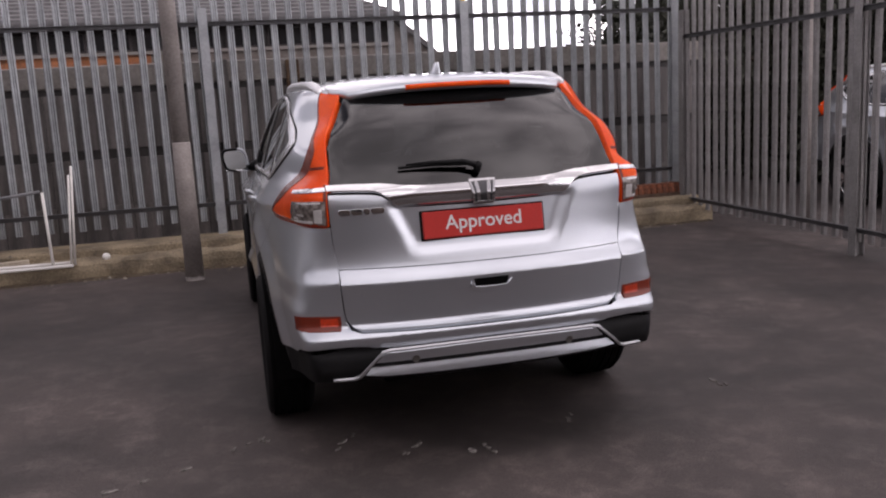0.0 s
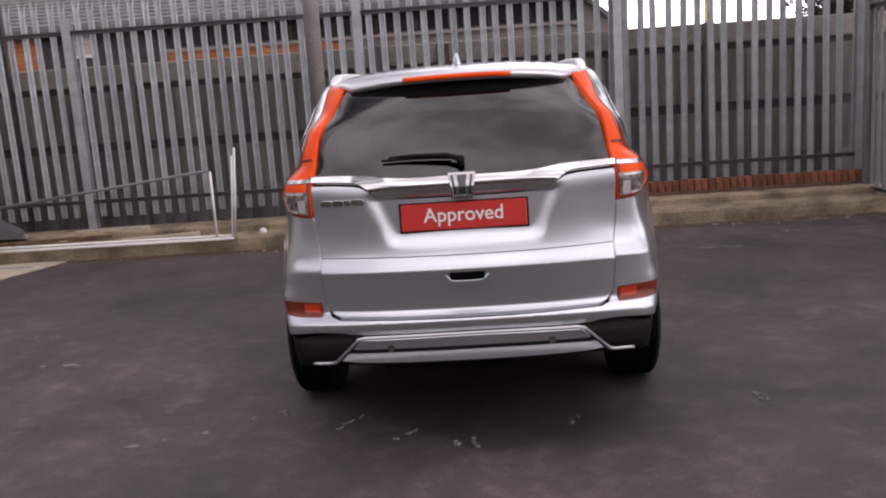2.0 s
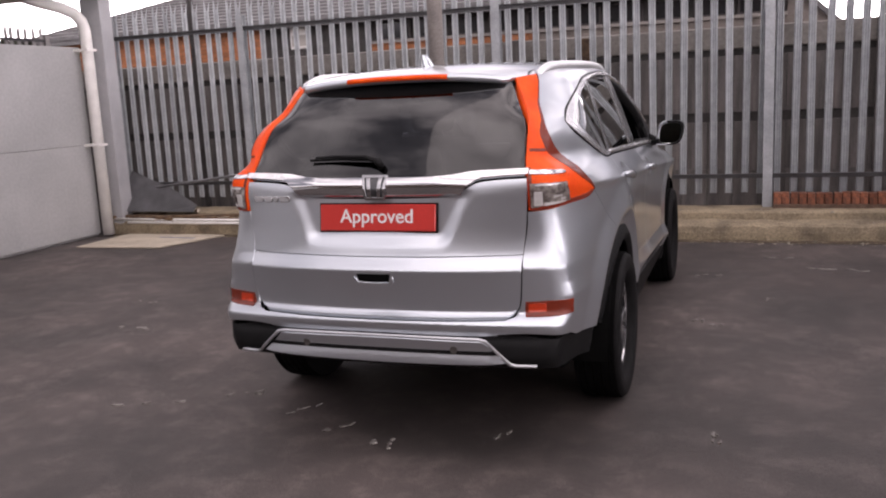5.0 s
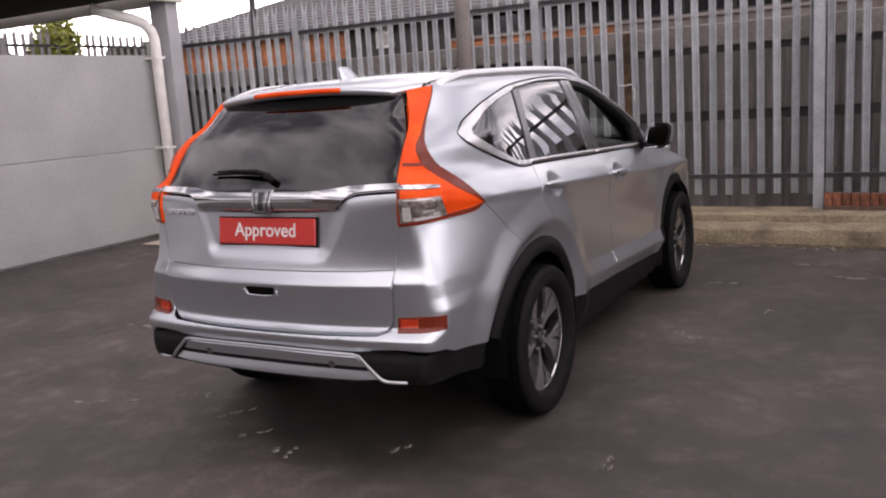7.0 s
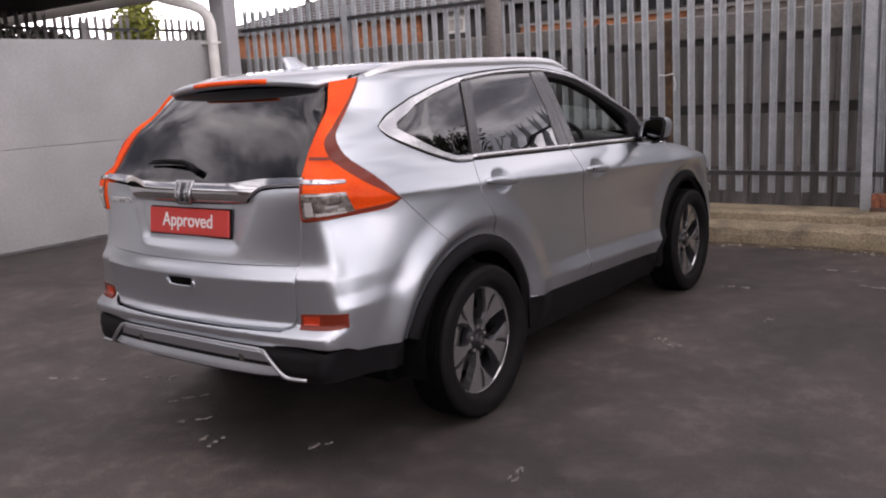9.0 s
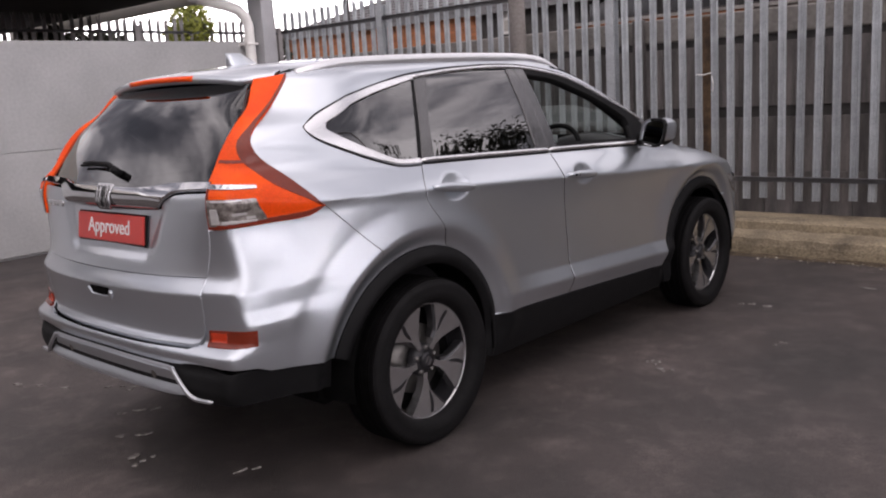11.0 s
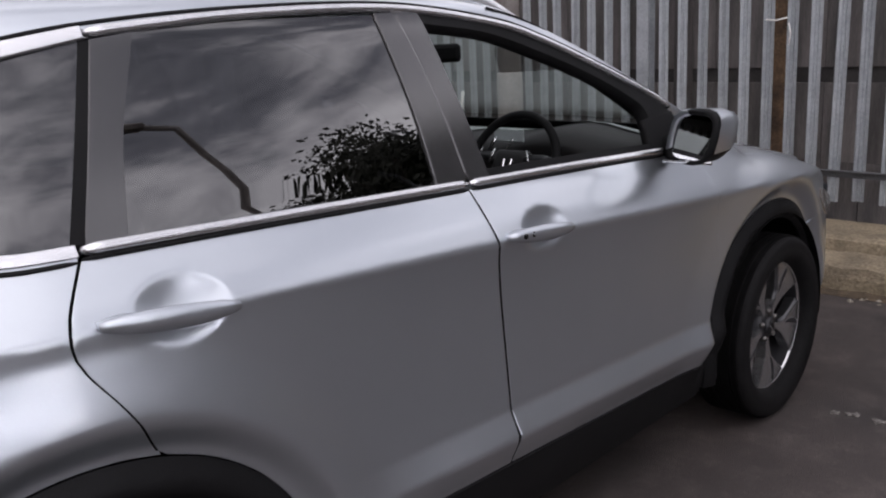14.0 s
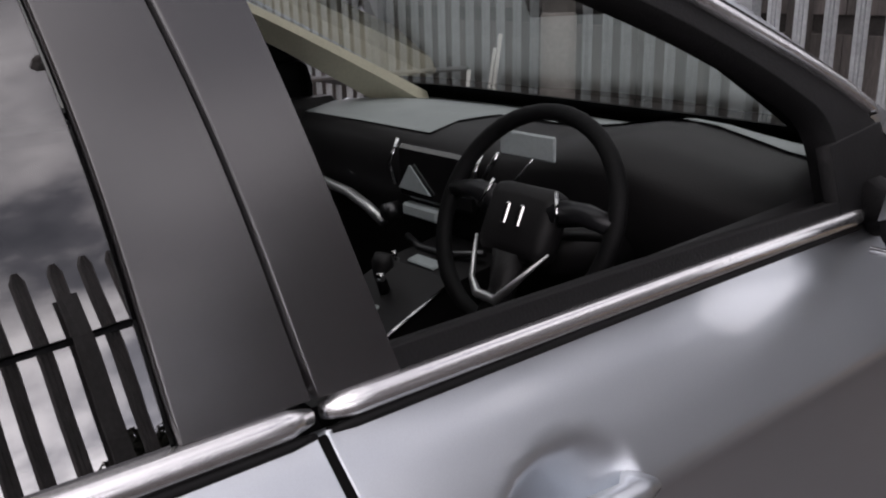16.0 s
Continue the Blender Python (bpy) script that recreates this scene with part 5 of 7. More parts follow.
def spoiler_mesh():
    bm = bmesh.new()
    top, low = [], []
    xs_ = np.linspace(-0.545, 0.545, 31)
    rows_ = []
    for x in xs_:
        tip = float(smooth01(abs(x), 0.47, 0.54))
        ye = 0.348 + 0.34 * abs(x) ** 2.5 + 0.10 * tip
        yt = 0.70
        zt = float(drop(np.array([[x, yt]]))[0, 2])
        ze = zt - 0.045 * (1 - 0.65 * tip) - 0.02 * abs(x) ** 2
        prof = [(yt, zt + 0.002), (0.60, zt - 0.006), (0.50 + 0.1 * abs(x), zt - 0.017), (ye + 0.03, ze + 0.012), (ye + 0.006, ze + 0.002), (ye, ze - 0.008), (ye + 0.006, ze - 0.022), (ye + 0.05, ze - 0.028), (ye + 0.13, ze - 0.03)]
        rows_.append([bm.verts.new((x, y, z)) for y, z in prof])
    for a, b in zip(rows_, rows_[1:]):
        for i in range(len(a) - 1):
            bm.faces.new((a[i], a[i + 1], b[i + 1], b[i]))
    bmesh.ops.recalc_face_normals(bm, faces=bm.faces)
    return bm


part("spoiler", spoiler_mesh(), M_PAINT, tg, "silver roof spoiler", smooth=True)


def brake_mesh():
    bm = bmesh.new()
    rows_ = []
    for x in np.linspace(-0.235, 0.235, 15):
        ye = 0.348 + 0.34 * abs(x) ** 2.5
        zt = float(drop(np.array([[x, 0.70]]))[0, 2])
        ze = zt - 0.045 - 0.02 * abs(x) ** 2
        rows_.append([bm.verts.new((x, ye + dy, ze + dz)) for dy, dz in ((0.02, 0.006), (-0.004, 0.002), (-0.008, -0.008), (-0.003, -0.017), (0.02, -0.018))])
    for a, b in zip(rows_, rows_[1:]):
        for i in range(4):
            bm.faces.new((a[i], a[i + 1], b[i + 1], b[i]))
    for r in (rows_[0], rows_[-1]):
        bm.faces.new(r)
    bmesh.ops.recalc_face_normals(bm, faces=bm.faces)
    return bm


part("high_brake_light", brake_mesh(), M_REDLENS, tg, "red high-level brake light strip", smooth=True)
wp = lambda x, z, o: Vector(wrap(np.array([[x, z]]))[0] + skin_normal(wrap(np.array([[x, z]])))[0] * o)
wiper = part("wiper", tube([wp(-0.01, 1.222, 0.03), wp(-0.06, 1.236, 0.035), wp(-0.20, 1.243, 0.030), wp(-0.30, 1.243, 0.024)], [0.013, 0.010, 0.007, 0.004], 8), M_BLACK, tg, "black rear wiper", smooth=True)
part("blade", tube([wp(-0.04, 1.234, 0.014), wp(-0.18, 1.240, 0.014), wp(-0.33, 1.237, 0.014)], 0.006, 6), M_BLACK, wiper, smooth=True)
part("wiper_pivot", tube([wp(0.0, 1.215, -0.01), wp(0.0, 1.218, 0.040)], 0.016, 12), M_BLACK, wiper, smooth=True)

# tail lamps
INNER = [(0.512, 1.545), (0.578, 1.42), (0.616, 1.27), (0.632, 1.17), (0.638, 1.032)]
lamp = outline(R(*INNER), R((0.638, 1.032)) + S((0.262, 1.042), (0.418, 1.048), (0.482, 1.078)), LAMP_SIDE, [LAMP_SIDE[-1]] + R((0.512, 1.548)))
def lens_bulge(p):
    return 0.006 * smooth01(p[:, 2], 1.15, 1.28) * smooth01(1.56 - p[:, 2], 0, 0.12)


lamps = both("tail_lamp", lamp, M_REDLENS, label="tall red wraparound tail lamp", off=0.008, depth=0.04, g=0.016, lift=lens_bulge)
lens_uv = [uv_of(q) for q in LAMP_SIDE]
edge_in = [("U", u - w, z + d) for (u, z), w, d in zip(lens_uv, (0.0, 0.026, 0.044, 0.036, 0.014, 0.009, 0.007), (0.0, -0.018, -0.012, 0, 0, 0, 0))]
edge_strip = outline(LAMP_SIDE, [LAMP_SIDE[-1], edge_in[-1]], edge_in[::-1])
both("lens_edge", edge_strip, M_REDDARK, lamps, "dark red lens edge", off=0.0105, depth=0.004, g=0.016, lift=lens_bulge)
clear = outline(R((0.644, 1.135), (0.70, 1.137)) + S((0.222, 1.132)), S((0.222, 1.132), (0.235, 1.10), (0.262, 1.056)), S((0.262, 1.056)) + R((0.70, 1.046), (0.647, 1.042)), R((0.647, 1.042), (0.644, 1.135)))
lamp_rim = outline(R((0.640, 1.034)) + S((0.262, 1.044), (0.418, 1.050), (0.480, 1.079)), S((0.480, 1.079), (0.445, 1.073), (0.405, 1.064), (0.262, 1.057)) + R((0.650, 1.046)), R((0.650, 1.046), (0.640, 1.034)), gap=0.012)
both("lens_edge", lamp_rim, M_REDDARK, lamps, "dark red lens edge", off=0.0105, depth=0.004, g=0.015)
both("clear_lens", clear, M_CLEARLENS, lamps, "clear reversing lamp lens", off=0.011, depth=0.006, g=0.02)
ua, ub = uv_of(("R", 0.655, 1.09))[0], uv_of(("S", 0.250, 1.09))[0]
for i, (a, b, z0, z1) in enumerate(((0.03, 0.19, 1.050, 1.104), (0.24, 0.84, 1.0505, 1.060), (0.44, 0.68, 1.080, 1.091), (0.66, 0.82, 1.0635, 1.075), (0.06, 0.62, 1.127, 1.132))):
    ql = [(ua + (ub - ua) * a, z0), (ua + (ub - ua) * b, z0 + 0.003), (ua + (ub - ua) * b, z1), (ua + (ub - ua) * a, z1)]
    both("lamp_cell", outline(*[[ql[k], ql[(k + 1) % 4]] for k in range(4)], flat=True, gap=0.01), M_LAMPCELL, lamps, "white reversing lamp cell", off=0.0125, depth=0.004, g=0.012)
tick = outline(R((0.640, 1.184), (0.70, 1.180)) + S((0.235, 1.172)), S((0.235, 1.172), (0.235, 1.164)), S((0.235, 1.164)) + R((0.70, 1.168), (0.640, 1.170)), R((0.640, 1.170), (0.640, 1.184)), gap=0.012)
both("chrome_tick", tick, M_CHROME, lamps, "thin chrome strip on the lamp", off=0.013, depth=0.008, g=0.015)

divide = outline(R((0.626, 1.262), (0.66, 1.262)) + [("P", 0.690, 0.300, 1.262)], [("P", 0.690, 0.300, 1.262), ("P", 0.692, 0.302, 1.254)], [("P", 0.692, 0.302, 1.254)] + R((0.66, 1.253), (0.627, 1.253)), R((0.627, 1.253), (0.626, 1.262)), gap=0.012)
both("lens_divider", divide, M_REDDARK, lamps, "dark red line across the lens", off=0.0100, depth=0.004, g=0.012, lift=lens_bulge)
inner_edge = outline(R((0.622, 1.25), (0.634, 1.17), (0.640, 1.036)), R((0.640, 1.036), (0.652, 1.038)), R((0.652, 1.038), (0.646, 1.17), (0.634, 1.25)), R((0.634, 1.25), (0.622, 1.25)), gap=0.02)
both("lens_edge", inner_edge, M_REDDARK, lamps, "dark red lens edge", off=0.0095, depth=0.004, g=0.012)


# doors
door_r = outline(S(*[(y + 0.0080, z - 0.002) for y, z in DOOR_SEAM]), S((1.1015, 0.824)) + arc(HUB_R, ARCH, 70.6, 18, 8), arc(HUB_R, ARCH, 18, 10, 4), arc(HUB_R, ARCH, 10, 10.1, 1) + S((1.47, 0.438), (2.026, 0.418)), S(*[(y - 0.0058, z) for y, z in B_SEAM[::-1]]), S((1.967, 1.137), (1.674, 1.150), (1.354, 1.163), (1.046, 1.1745)))
FD_SEAM = [(3.062, 1.075), (3.078, 0.955), (3.110, 0.728), (3.112, 0.60), (3.075, 0.372)]
door_f = outline(S(*[(y + 0.0058, z) for y, z in B_SEAM]), S((2.036, 0.418), (3.075, 0.372)), S(*FD_SEAM[::-1]), S((3.062, 1.075), (2.95, 1.098), (2.378, 1.1235), (1.977, 1.137)))


def cup(cy, cz, rz):
    def f(p):
        d = np.hypot((p[:, 1] - cy) / 0.092, (p[:, 2] - cz) / rz)
        return -0.021 * np.clip(1 - d * d, 0, 1) ** 0.95
    return f


# Black strips added behind the door joints to keep their gaps dark.
for seam, name in ((B_SEAM, "door_seal"), (DOOR_SEAM, "door_seal"), (FD_SEAM, "door_seal")):
    seal = outline(S(*[(y - 0.012, z) for y, z in seam]), S((seam[-1][0] - 0.012, seam[-1][1]), (seam[-1][0] + 0.018, seam[-1][1])), S(*[(y + 0.018, z) for y, z in seam[::-1]]), S((seam[0][0] + 0.018, seam[0][1]), (seam[0][0] - 0.012, seam[0][1])))
    both(name, seal, M_INNER, off=-0.0025, depth=0.003, g=0.02)
rear_doors = both("rear_door", door_r, M_PAINT, label="silver rear door", g=0.0085, lift=cup(1.168, 1.066, 0.058))
front_doors = both("front_door", door_f, M_PAINT, label="silver front door", g=0.0085, lift=cup(2.172, 1.012, 0.052))


def handle_mesh(cy, cz, tilt, flip):
    bm = bmesh.new()
    rows_ = []
    for i in range(13):
        t = i / 12
        y = cy - 0.135 + 0.25 * t
        z = cz + tilt * (t - 0.5)
        x = float(wrap(np.array([uv_of(("S", y, z))]))[0, 0])
        e = math.sin(math.pi * min(max(t, 0.02), 0.98)) ** 0.35
        hh, pr = 0.0205 * e, 0.012 + 0.018 * e
        ring = [(x + 0.004 if 0.2 < t < 0.85 else x - 0.01, -hh * 0.8), (x + pr * 0.8, -hh), (x + pr, -hh * 0.4), (x + pr + 0.002, hh * 0.3), (x + pr * 0.8, hh), (x + 0.004 if 0.2 < t < 0.85 else x - 0.01, hh * 0.8)]
        rows_.append([bm.verts.new(((-1 if flip else 1) * a, y, z + b)) for a, b in ring])
    for a, b in zip(rows_, rows_[1:]):
        for k in range(6):
            bm.faces.new((a[k], a[(k + 1) % 6], b[(k + 1) % 6], b[k]))
    bm.faces.new(rows_[0])
    bm.faces.new(rows_[-1])
    bmesh.ops.recalc_face_normals(bm, faces=bm.faces)
    return bm


for k, fl in enumerate((False, True)):
    part("door_handle", handle_mesh(1.152, 1.066, -0.026, fl), M_PAINT, rear_doors[k], "silver pull handle", smooth=True)
    part("door_handle", handle_mesh(2.149, 1.012, -0.018, fl), M_PAINT, front_doors[k], "silver pull handle", smooth=True)
lock_x = float(wrap(np.array([uv_of(("S", 2.075, 1.014))]))[0, 0])
for y in (2.055, 2.085):
    part("key_lock", tube([(lock_x + 0.012, y, 1.019), (lock_x + 0.0285, y, 1.0185)], 0.007, 10), M_BLACK, front_doors[0], smooth=True)

def strip_sweep(pts, half, high, flip=False, end=0.004):
    """A rounded moulding along a line on the skin."""
    uv = np.array(smooth_line([uv_of(q) for q in pts], 0.02) + [uv_of(pts[-1])])
    c = wrap(uv)
    n = skin_normal(c)
    t = np.gradient(c, axis=0)
    t /= np.linalg.norm(t, axis=1, keepdims=True)
    across = np.cross(n, t)
    ring = [(-1.0, -0.008), (-1.0, 0.45), (-0.75, 0.85), (-0.25, 1.0), (0.25, 1.0), (0.75, 0.85), (1.0, 0.45), (1.0, -0.008)]
    bm = bmesh.new()
    rows_ = []
    for k in range(len(c)):
        e = 0.55 if k in (0, len(c) - 1) else 1.0
        row = []
        for a, h in ring:
            q = c[k] + across[k] * half * a * e + n[k] * (h * high * e if h > 0 else h)
            row.append(bm.verts.new((-q[0] if flip else q[0], q[1], q[2])))
        rows_.append(row)
    for a, b in zip(rows_, rows_[1:]):
        for i in range(len(ring) - 1):
            bm.faces.new((a[i], a[i + 1], b[i + 1], b[i]))
    bm.faces.new(rows_[0])
    bm.faces.new(rows_[-1])
    bmesh.ops.recalc_face_normals(bm, faces=bm.faces)
    return bm


# chrome round the side glass
CHT_IN = [(0.590, 1.362), (0.66, 1.396), (0.80, 1.448), (0.95, 1.485), (1.156, 1.526), (1.496, 1.553), (1.899, 1.557), (2.236, 1.514), (2.424, 1.461), (2.614, 1.388), (2.856, 1.288), (2.965, 1.232)]
mid_top = [((a[0] + b[0]) / 2, (a[1] + b[1]) / 2) for a, b in zip(CH_TOP[4:], CHT_IN[4:])]
for k, fl in enumerate((False, True)):
    part("window_trim", strip_sweep(S(*mid_top), 0.0085, 0.010, fl), M_BRIGHT, qp[k], "bright window surround", smooth=True)
chrome_tip = outline(S((1.150, 1.543), (0.942, 1.510), (0.800, 1.478), (0.70, 1.447), (0.618, 1.415), (0.56, 1.389), (0.514, 1.362), (0.530, 1.332), (0.584, 1.300), (0.71, 1.247), (0.861, 1.197), (0.93, 1.184), (1.033, 1.178)), S((1.033, 1.178), (1.032, 1.196)), S((1.032, 1.196), (0.94, 1.200), (0.87, 1.214), (0.756, 1.262), (0.645, 1.318), (0.596, 1.350), (0.606, 1.371), (0.70, 1.410), (0.80, 1.452), (0.95, 1.488), (1.150, 1.525)), S((1.150, 1.525), (1.150, 1.543)), gap=0.012)
seal_top = [(y, z + 0.006) for y, z in CH_TOP[1:]]
seal_low = [(0.514 - 0.004, 1.366)] + [(y - 0.003, z - 0.009) for y, z in CH_BOT[1:]]
for k, fl in enumerate((False, True)):
    part("window_seal", strip_sweep(S((0.511, 1.364), (0.560, 1.395), *seal_top), 0.0038, 0.004, fl), M_BLACK, qp[k], "black rubber line round the bright surround", smooth=True)
    part("window_seal", strip_sweep(S(*seal_low), 0.0042, 0.004, fl), M_BLACK, qp[k], "black rubber line round the bright surround", smooth=True)
both("window_trim", chrome_tip, M_BRIGHT, qp, "bright window surround", off=0.007, depth=0.014, g=0.015)
for k, fl in enumerate((False, True)):
    part("belt_trim", strip_sweep(S((1.042, 1.1875), (1.354, 1.176), (1.674, 1.1632), (1.966, 1.1515)), 0.0105, 0.012, fl), M_BRIGHT, rear_doors[k], "bright belt strip", smooth=True)
    part("belt_trim", strip_sweep(S((1.978, 1.151), (2.378, 1.1365), (2.66, 1.1245), (2.86, 1.1155)), 0.0105, 0.012, fl), M_BRIGHT, front_doors[k], "bright belt strip", smooth=True)

    part("belt_seal", strip_sweep(S((1.040, 1.1735), (1.354, 1.162), (1.674, 1.149), (1.966, 1.1375)), 0.0042, 0.006, fl), M_BLACK, rear_doors[k], "black rubber line below the belt strip", smooth=True)
    part("belt_seal", strip_sweep(S((1.980, 1.137), (2.378, 1.1225), (2.66, 1.1105), (2.86, 1.1015)), 0.0042, 0.006, fl), M_BLACK, front_doors[k], "black rubber line below the belt strip", smooth=True)

# side glass and pillars
qglass = outline(S((0.596, 1.360), (0.70, 1.408), (0.82, 1.450), (0.95, 1.482), (1.142, 1.520)), S((1.142, 1.520), (1.085, 1.36), (1.028, 1.199)), S((1.028, 1.199), (0.94, 1.203), (0.87, 1.217), (0.756, 1.265), (0.645, 1.321), (0.596, 1.360)))
both("quarter_window", qglass, G_DARK, qp, "dark tinted rear quarter window", off=-0.004, depth=0.006, g=0.03)
gap_seal = outline(S((1.144, 1.522), (1.162, 1.522)), S((1.162, 1.522), (1.108, 1.36), (1.052, 1.197)), S((1.052, 1.197), (1.030, 1.198)), S((1.030, 1.198), (1.087, 1.36), (1.144, 1.522)))
both("window_seal", gap_seal, M_BLACK, qp, off=-0.004, depth=0.01, g=0.02)
divider = outline(S((1.164, 1.522), (1.245, 1.533)), S((1.245, 1.533), (1.17, 1.36), (1.125, 1.192)), S((1.125, 1.192), (1.054, 1.196)), S((1.054, 1.196), (1.110, 1.36), (1.164, 1.522)))
both("pillar_trim", divider, M_GLOSSBLACK, rear_doors, "satin dark pillar cover", off=0.0, depth=0.01, g=0.03)
rglass = outline(S((1.247, 1.533), (1.496, 1.549), (1.832, 1.552)), S((1.832, 1.552), (1.856, 1.36), (1.866, 1.166)), S((1.866, 1.166), (1.45, 1.181), (1.127, 1.192)), S((1.127, 1.192), (1.172, 1.36), (1.247, 1.533)))
both("rear_door_window", rglass, G_DARK, rear_doors, "dark tinted rear door window", off=-0.004, depth=0.006, g=0.035)
bp1 = outline(S((1.836, 1.552), (1.893, 1.553)), S((1.893, 1.553), (1.940, 1.36), (1.968, 1.163)), S((1.968, 1.163), (1.872, 1.167)), S((1.872, 1.167), (1.862, 1.36), (1.836, 1.552)))
both("pillar_trim", bp1, M_GLOSSBLACK, rear_doors, "satin dark pillar cover", off=0.003, depth=0.012, g=0.03)
bp2 = outline(S((1.901, 1.553), (1.972, 1.549)), S((1.972, 1.549), (2.013, 1.36), (2.050, 1.158)), S((2.050, 1.158), (1.976, 1.162)), S((1.976, 1.162), (1.948, 1.36), (1.901, 1.553)))
both("pillar_trim", bp2, M_GLOSSBLACK, front_doors, "satin dark pillar cover", off=0.003, depth=0.05, g=0.03)
# upper frame of the front door opening: black felt channel along the roof side
FRAME_OUT = [(1.976, 1.550), (2.236, 1.512), (2.424, 1.459), (2.614, 1.386), (2.856, 1.286), (2.962, 1.230)]
FRAME_IN = [(1.976, 1.530), (2.20, 1.500), (2.40, 1.440), (2.58, 1.374), (2.745, 1.298), (2.825, 1.240), (2.835, 1.127)]
dframe = outline(S(*FRAME_OUT), S((2.962, 1.230), (2.985, 1.17), (2.99, 1.118)), S((2.99, 1.118), (2.835, 1.125)), S(*FRAME_IN[::-1]), S((1.976, 1.530), (1.976, 1.550)))
both("window_channel", dframe, M_BLACK, front_doors, "black window channel", off=-0.002, depth=0.045, g=0.03)
inner_belt = outline(S((2.02, 1.161), (2.378, 1.148), (2.66, 1.136), (2.84, 1.127)), S((2.84, 1.127), (2.84, 1.141)), S((2.84, 1.141), (2.66, 1.150), (2.378, 1.163), (2.02, 1.176)), S((2.02, 1.176), (2.02, 1.161)))
both("window_seal", inner_belt, M_BLACK, front_doors, "black rubber window seal", off=0.002, depth=0.03, g=0.02)
lglass = outline(S((1.976, 1.535), (2.20, 1.503), (2.40, 1.443), (2.58, 1.377), (2.745, 1.301), (2.825, 1.243)), S((2.825, 1.243), (2.835, 1.138)), S((2.835, 1.138), (2.378, 1.155), (2.03, 1.168)), S((2.03, 1.168), (2.0, 1.36), (1.976, 1.535)))
part("front_door_window", patch(lglass, G_CLEAR, off=-0.012, depth=0.004, g=0.04, flip=True), G_CLEAR, front_doors[1], "clear front door window")

# fender, bonnet, front end
fender = outline(S((3.066, 1.070), (3.082, 0.955), (3.114, 0.728), (3.116, 0.60), (3.081, 0.372)), arc(HUB_F, ARCH, 178, 40, 16), arc(HUB_F, ARCH, 40, 40.1, 1) + S((4.10, 0.80)), S((4.10, 0.80), (4.05, 0.868), (3.85, 0.945), (3.60, 1.010), (3.35, 1.062), (3.14, 1.098)), S((3.14, 1.098), (3.066, 1.070)))
both("front_wing", fender, M_PAINT, label="silver front wing", g=0.018)
fb = outline(arc(HUB_F, ARCH, 40, -8, 8), S((4.066, 0.28), (4.20, 0.22)), S((4.20, 0.22), (4.22, 0.5), (4.16, 0.78)), S((4.16, 0.78), (4.105, 0.795)), S((4.105, 0.795)) + arc(HUB_F, ARCH, 40, 39.9, 1), gap=0.03)
both("front_bumper_corner", fb, M_PAINT, label="silver front bumper corner", g=0.03)
hood = outline([(-0.80, 3.42), (-0.4, 3.46), (0, 3.47), (0.4, 3.46), (0.80, 3.42)], [(0.80, 3.42), (0.80, 3.7), (0.77, 3.95), (0.68, 4.2)], [(0.68, 4.2), (0.4, 4.36), (0, 4.42), (-0.4, 4.36), (-0.68, 4.2)], [(-0.68, 4.2), (-0.77, 3.95), (-0.80, 3.7), (-0.80, 3.42)], flat=True, gap=0.04)
part("bonnet", patch(hood, M_PAINT, place=drop, g=0.05), M_PAINT, car, "silver bonnet")


def nose():
    """The front end, as a closed skin below the bonnet."""
    bm = bmesh.new()
    rows_ = []
    for z in (0.20, 0.32, 0.45, 0.58, 0.70, 0.79):
        row = []
        for x in np.linspace(-0.80, 0.80, 23):
            p = shoot(np.array([[x, 3.9, z]]), np.array([[0, 1.0, 0]]))[0]
            row.append(bm.verts.new(tuple(p)))
        rows_.append(row)
    for a, b in zip(rows_, rows_[1:]):
        for i in range(22):
            bm.faces.new((a[i + 1], a[i], b[i], b[i + 1]))
    return bm


nb = part("front_bumper", nose(), M_PAINT, car, "silver front bumper", smooth=True)
part("grille", box(-0.45, 0.45, 4.46, 4.60, 0.60, 0.76, 0.02), M_BLACK, nb)
part("number_plate", box(-0.26, 0.26, 4.555, 4.585, 0.42, 0.53, 0.003), M_PLATEWHITE, nb)
hl = outline(S((3.99, 0.815), (4.09, 0.80)), S((4.09, 0.80), (4.25, 0.74), (4.30, 0.66)), S((4.30, 0.66), (4.18, 0.68), (4.02, 0.77), (3.99, 0.815)), gap=0.03)
both("headlamp", hl, M_CLEARLENS, label="clear headlamp", off=0.006, g=0.03)

# windscreen, roof, rails, aerial
ws = outline([(-0.60, 2.38), (-0.3, 2.34), (0, 2.33), (0.3, 2.34), (0.60, 2.38)], [(0.60, 2.38), (0.655, 2.85), (0.70, 3.33)], [(0.70, 3.33), (0.35, 3.40), (0, 3.42), (-0.35, 3.40), (-0.70, 3.33)], [(-0.70, 3.33), (-0.655, 2.85), (-0.60, 2.38)], flat=True, gap=0.05)
part("windscreen", patch(ws, G_CLEAR, place=drop, g=0.06, depth=0.005), G_CLEAR, car, "clear windscreen")
for fl in (False, True):
    ap = outline([(0.605, 2.37), (0.60, 2.25)], [(0.60, 2.25), (0.645, 2.25)], [(0.645, 2.25), (0.66, 2.42), (0.705, 2.80), (0.75, 3.16), (0.775, 3.36)], [(0.775, 3.36), (0.705, 3.34)], [(0.705, 3.34), (0.66, 2.85), (0.605, 2.37)], flat=True, gap=0.03)
    part("windscreen_pillar", patch(ap, M_PAINT, place=drop, g=0.03, flip=fl), M_PAINT, car, "silver windscreen pillar")
